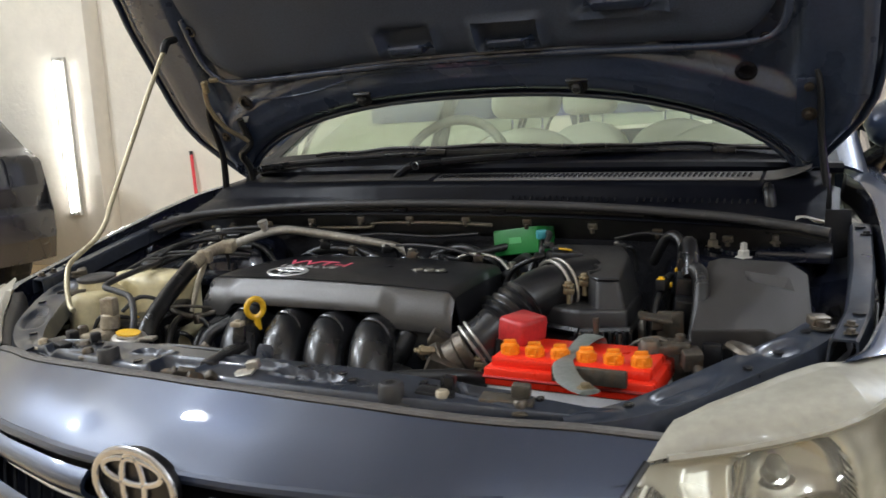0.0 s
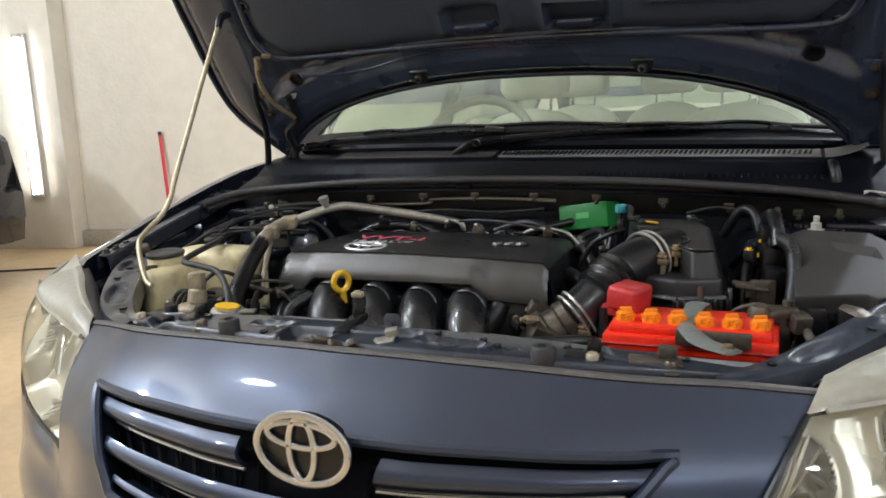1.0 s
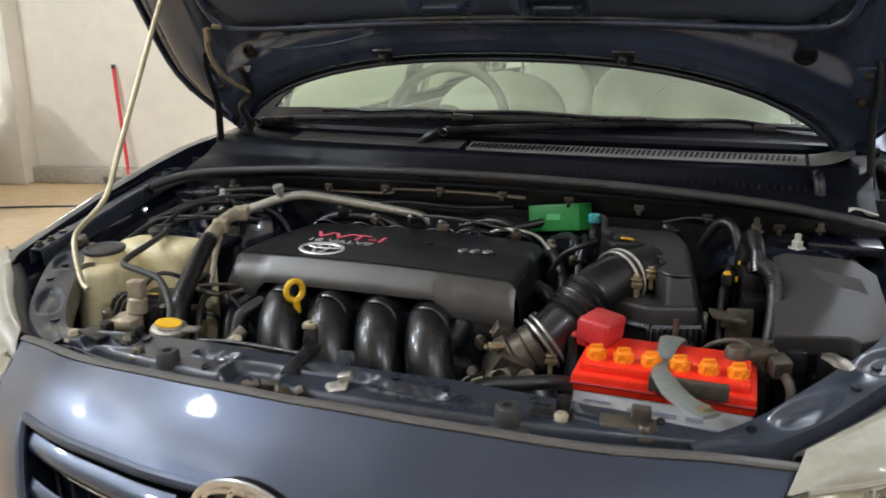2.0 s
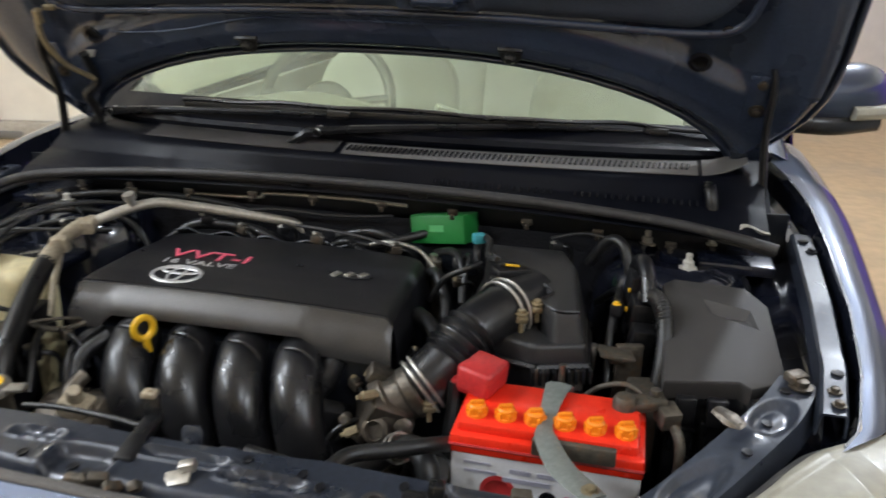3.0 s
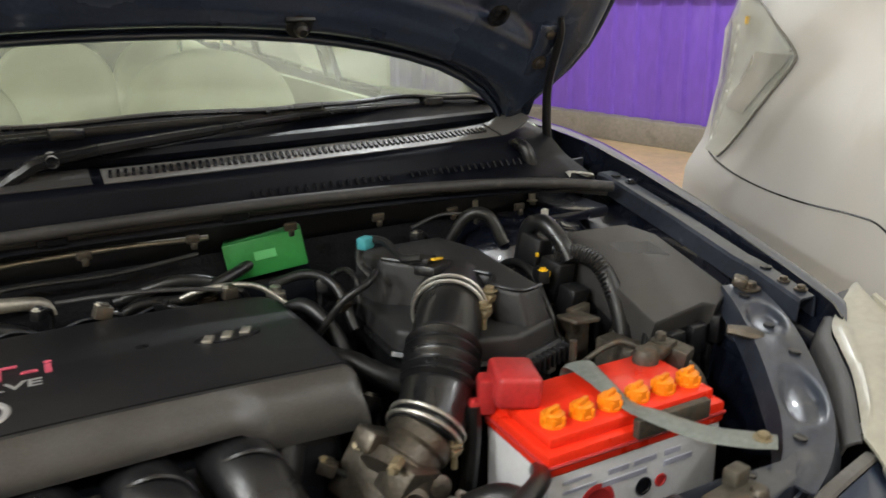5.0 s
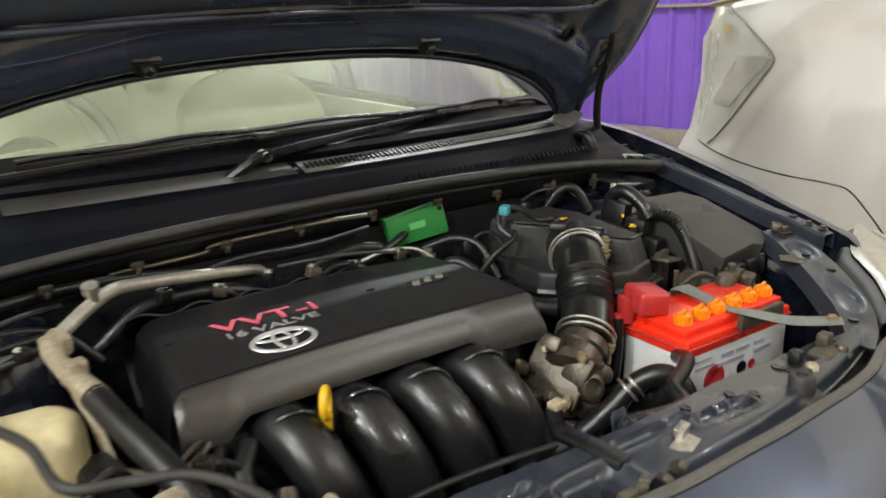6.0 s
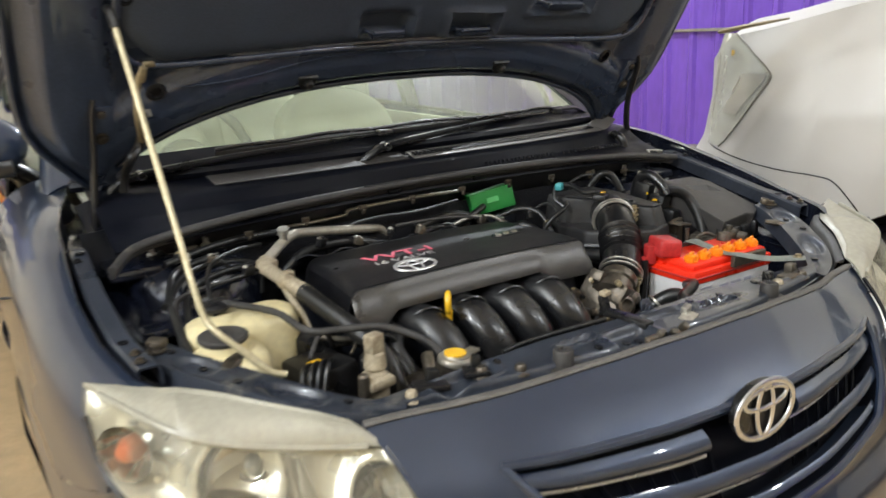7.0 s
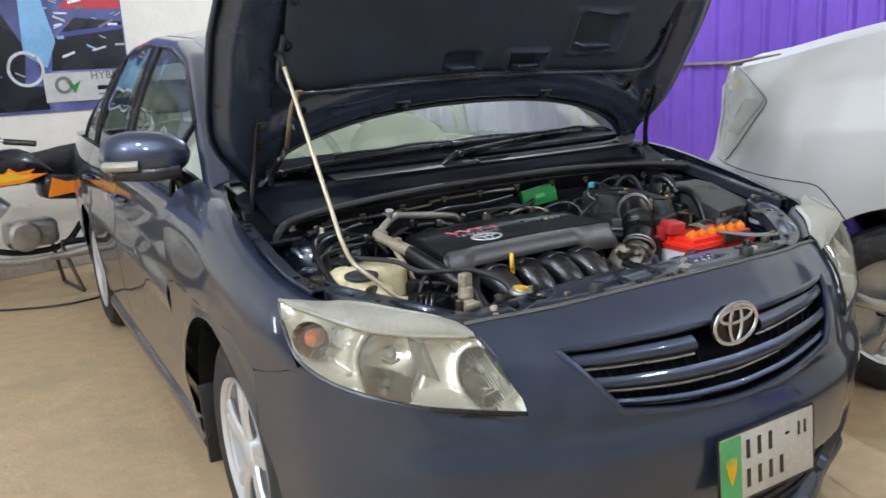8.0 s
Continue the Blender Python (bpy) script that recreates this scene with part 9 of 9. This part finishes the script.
# ---- small fittings of the engine bay ----
def plug(p, turn, size, mat, cap, label):
    """A small moulded plug with a latch and a stub of sleeve."""
    th = thing("plug_connector", p, label, "connector", "plugs in the engine bay")
    m = Matrix.Translation(Vector(p)) @ pose(0, 0, 0, *turn)
    bm = B()
    t = B()
    box(t, (0, 0, 0), (size, size * 0.7, size * 0.8), bevel=size * 0.1)
    box(t, (0, 0, size * 0.45), (size * 0.45, size * 0.5, size * 0.2), bevel=size * 0.04)
    bmesh.ops.transform(t, matrix=m, verts=t.verts)
    join(bm, t)
    part("plug_body", bm, mat, th)
    bm = B()
    tube(bm, [m @ Vector((size * 0.45, 0, 0)), m @ Vector((size * 1.0, 0, -size * 0.1)), m @ Vector((size * 1.5, size * 0.2, -size * 0.8)), m @ Vector((size * 1.6, size * 0.3, -size * 2.4))], size * 0.17, 8, 4)
    part("sleeve", bm, RUBBER, th)
    bm = B()
    bolt(bm, m @ Vector((-size * 0.3, 0, size * 0.4)), (m.to_3x3() @ Vector((0, 0, 1))), size * 0.18, size * 0.15)
    part("latch", bm, cap, th)


def clutter():
    spots = [
        ((-0.30, 0.895, 0.862), (10, 5, 30), 0.022, PLASTIC, ALU), ((-0.22, 0.885, 0.852), (0, 12, -20), 0.020, RAWMETAL, ALU),
        ((-0.14, 0.890, 0.858), (8, 0, 50), 0.018, PLASTIC, OFFWHITE), ((-0.07, 0.880, 0.850), (0, 20, 10), 0.022, RUSTY, ALU),
        ((0.00, 0.878, 0.846), (15, 0, -40), 0.018, PLASTIC, RAWMETAL), ((0.085, 0.870, 0.850), (5, 5, 15), 0.020, RAWMETAL, ALU),
        ((0.205, 0.845, 0.846), (0, 10, 70), 0.022, PLASTIC, OFFWHITE), ((0.215, 0.795, 0.832), (20, 0, 20), 0.018, RAWMETAL, BRASS),
        ((0.185, 0.640, 0.770), (0, 30, 30), 0.022, PLASTIC, ALU), ((0.110, 0.580, 0.742), (0, 20, -30), 0.020, RAWMETAL, BRASS),
        ((-0.395, 0.520, 0.752), (10, 10, 40), 0.026, PLASTIC, RAWMETAL), ((-0.360, 0.555, 0.772), (0, -10, -25), 0.022, RAWMETAL, RUSTY),
        ((-0.420, 0.470, 0.770), (0, 0, 60), 0.022, PLASTIC, ALU), ((-0.500, 0.760, 0.872), (5, 5, 10), 0.020, PLASTIC, OFFWHITE),
        ((-0.540, 0.835, 0.885), (0, 10, -30), 0.018, RAWMETAL, ALU), ((-0.590, 0.870, 0.892), (0, 0, 45), 0.020, PLASTIC, BRASS),
        ((0.475, 0.720, 0.850), (0, 0, 80), 0.024, PLASTIC, YELLOW), ((0.480, 0.660, 0.800), (0, 15, 100), 0.024, RAWMETAL, ALU),
        ((0.545, 0.640, 0.775), (0, 20, 60), 0.024, RUSTY, ALU),
        ((0.560, 0.555, 0.760), (20, 0, 10), 0.024, PLASTIC, RAWMETAL), ((0.365, 0.880, 0.880), (0, 0, 30), 0.020, PLASTIC, ALU),
    ]
    for p, turn, size, mat, cap in spots:
        plug(p, turn, size, mat, cap, "small grey-brown metal fitting with a short hose" if mat in (RAWMETAL, RUSTY) else "small black plastic plug on its wiring")
    # clips that hold the bulkhead seal
    for x in (-0.56, -0.45, -0.33, -0.20, -0.08, 0.05, 0.18, 0.31, 0.43, 0.55):
        bm = B()
        z = 0.945 - 0.030 * (x / 0.6) ** 2
        box(bm, (x, 0.893, z - 0.022), (0.018, 0.006, 0.012), (10, 0, 0), 0.002)
        box(bm, (x, 0.889, z - 0.030), (0.008, 0.006, 0.010), (10, 0, 0), 0.002)
        solo("seal_clip", bm, RAWMETAL, "small metal clip under the bulkhead seal", "clip", "clips along the seal")
    # more thin runs
    runs = [
        ("thin_wire", RUBBER, 0.0035, [(-0.30, 0.90, 0.87), (-0.18, 0.92, 0.885), (-0.05, 0.925, 0.882), (0.06, 0.93, 0.89)]),
        ("thin_wire", SEAL, 0.003, [(-0.12, 0.90, 0.865), (-0.06, 0.875, 0.872), (0.02, 0.865, 0.868), (0.10, 0.87, 0.85)]),
        ("thin_wire", RUBBER, 0.004, [(0.205, 0.845, 0.85), (0.225, 0.82, 0.872), (0.232, 0.79, 0.868), (0.228, 0.77, 0.84)]),
        ("thin_wire", RUSTY, 0.003, [(-0.43, 0.50, 0.78), (-0.40, 0.52, 0.80), (-0.37, 0.56, 0.795), (-0.345, 0.60, 0.78)]),
        ("thin_wire", SEAL, 0.004, [(-0.50, 0.50, 0.79), (-0.475, 0.52, 0.815), (-0.45, 0.545, 0.805), (-0.43, 0.57, 0.77)]),
        ("thin_wire", RUBBER, 0.004, [(-0.60, 0.60, 0.80), (-0.59, 0.70, 0.865), (-0.56, 0.78, 0.89), (-0.50, 0.83, 0.895), (-0.44, 0.86, 0.89)]),
        ("thin_wire", RUBBER, 0.003, [(0.355, 0.88, 0.895), (0.41, 0.89, 0.905), (0.47, 0.885, 0.895), (0.50, 0.87, 0.87)]),
        ("thin_wire", RUBBER, 0.005, [(0.53, 0.57, 0.79), (0.56, 0.60, 0.80), (0.575, 0.64, 0.785), (0.57, 0.68, 0.74)]),
        ("thin_wire", RUBBER, 0.004, [(0.15, 0.56, 0.70), (0.13, 0.53, 0.715), (0.10, 0.51, 0.70), (0.08, 0.50, 0.66)]),
    ]
    for name, mat, r, pts in runs:
        bm = B()
        tube(bm, pts, r, 8, 6)
        solo(name, bm, mat, {RUBBER: "thin black wire in the engine bay", SEAL: "thin grey wire behind the engine", RUSTY: "dirty thin wire beside the intake", ALU: "thin bright pipe by the suspension tower"}[mat], "wire", "wires in the engine bay")


clutter()
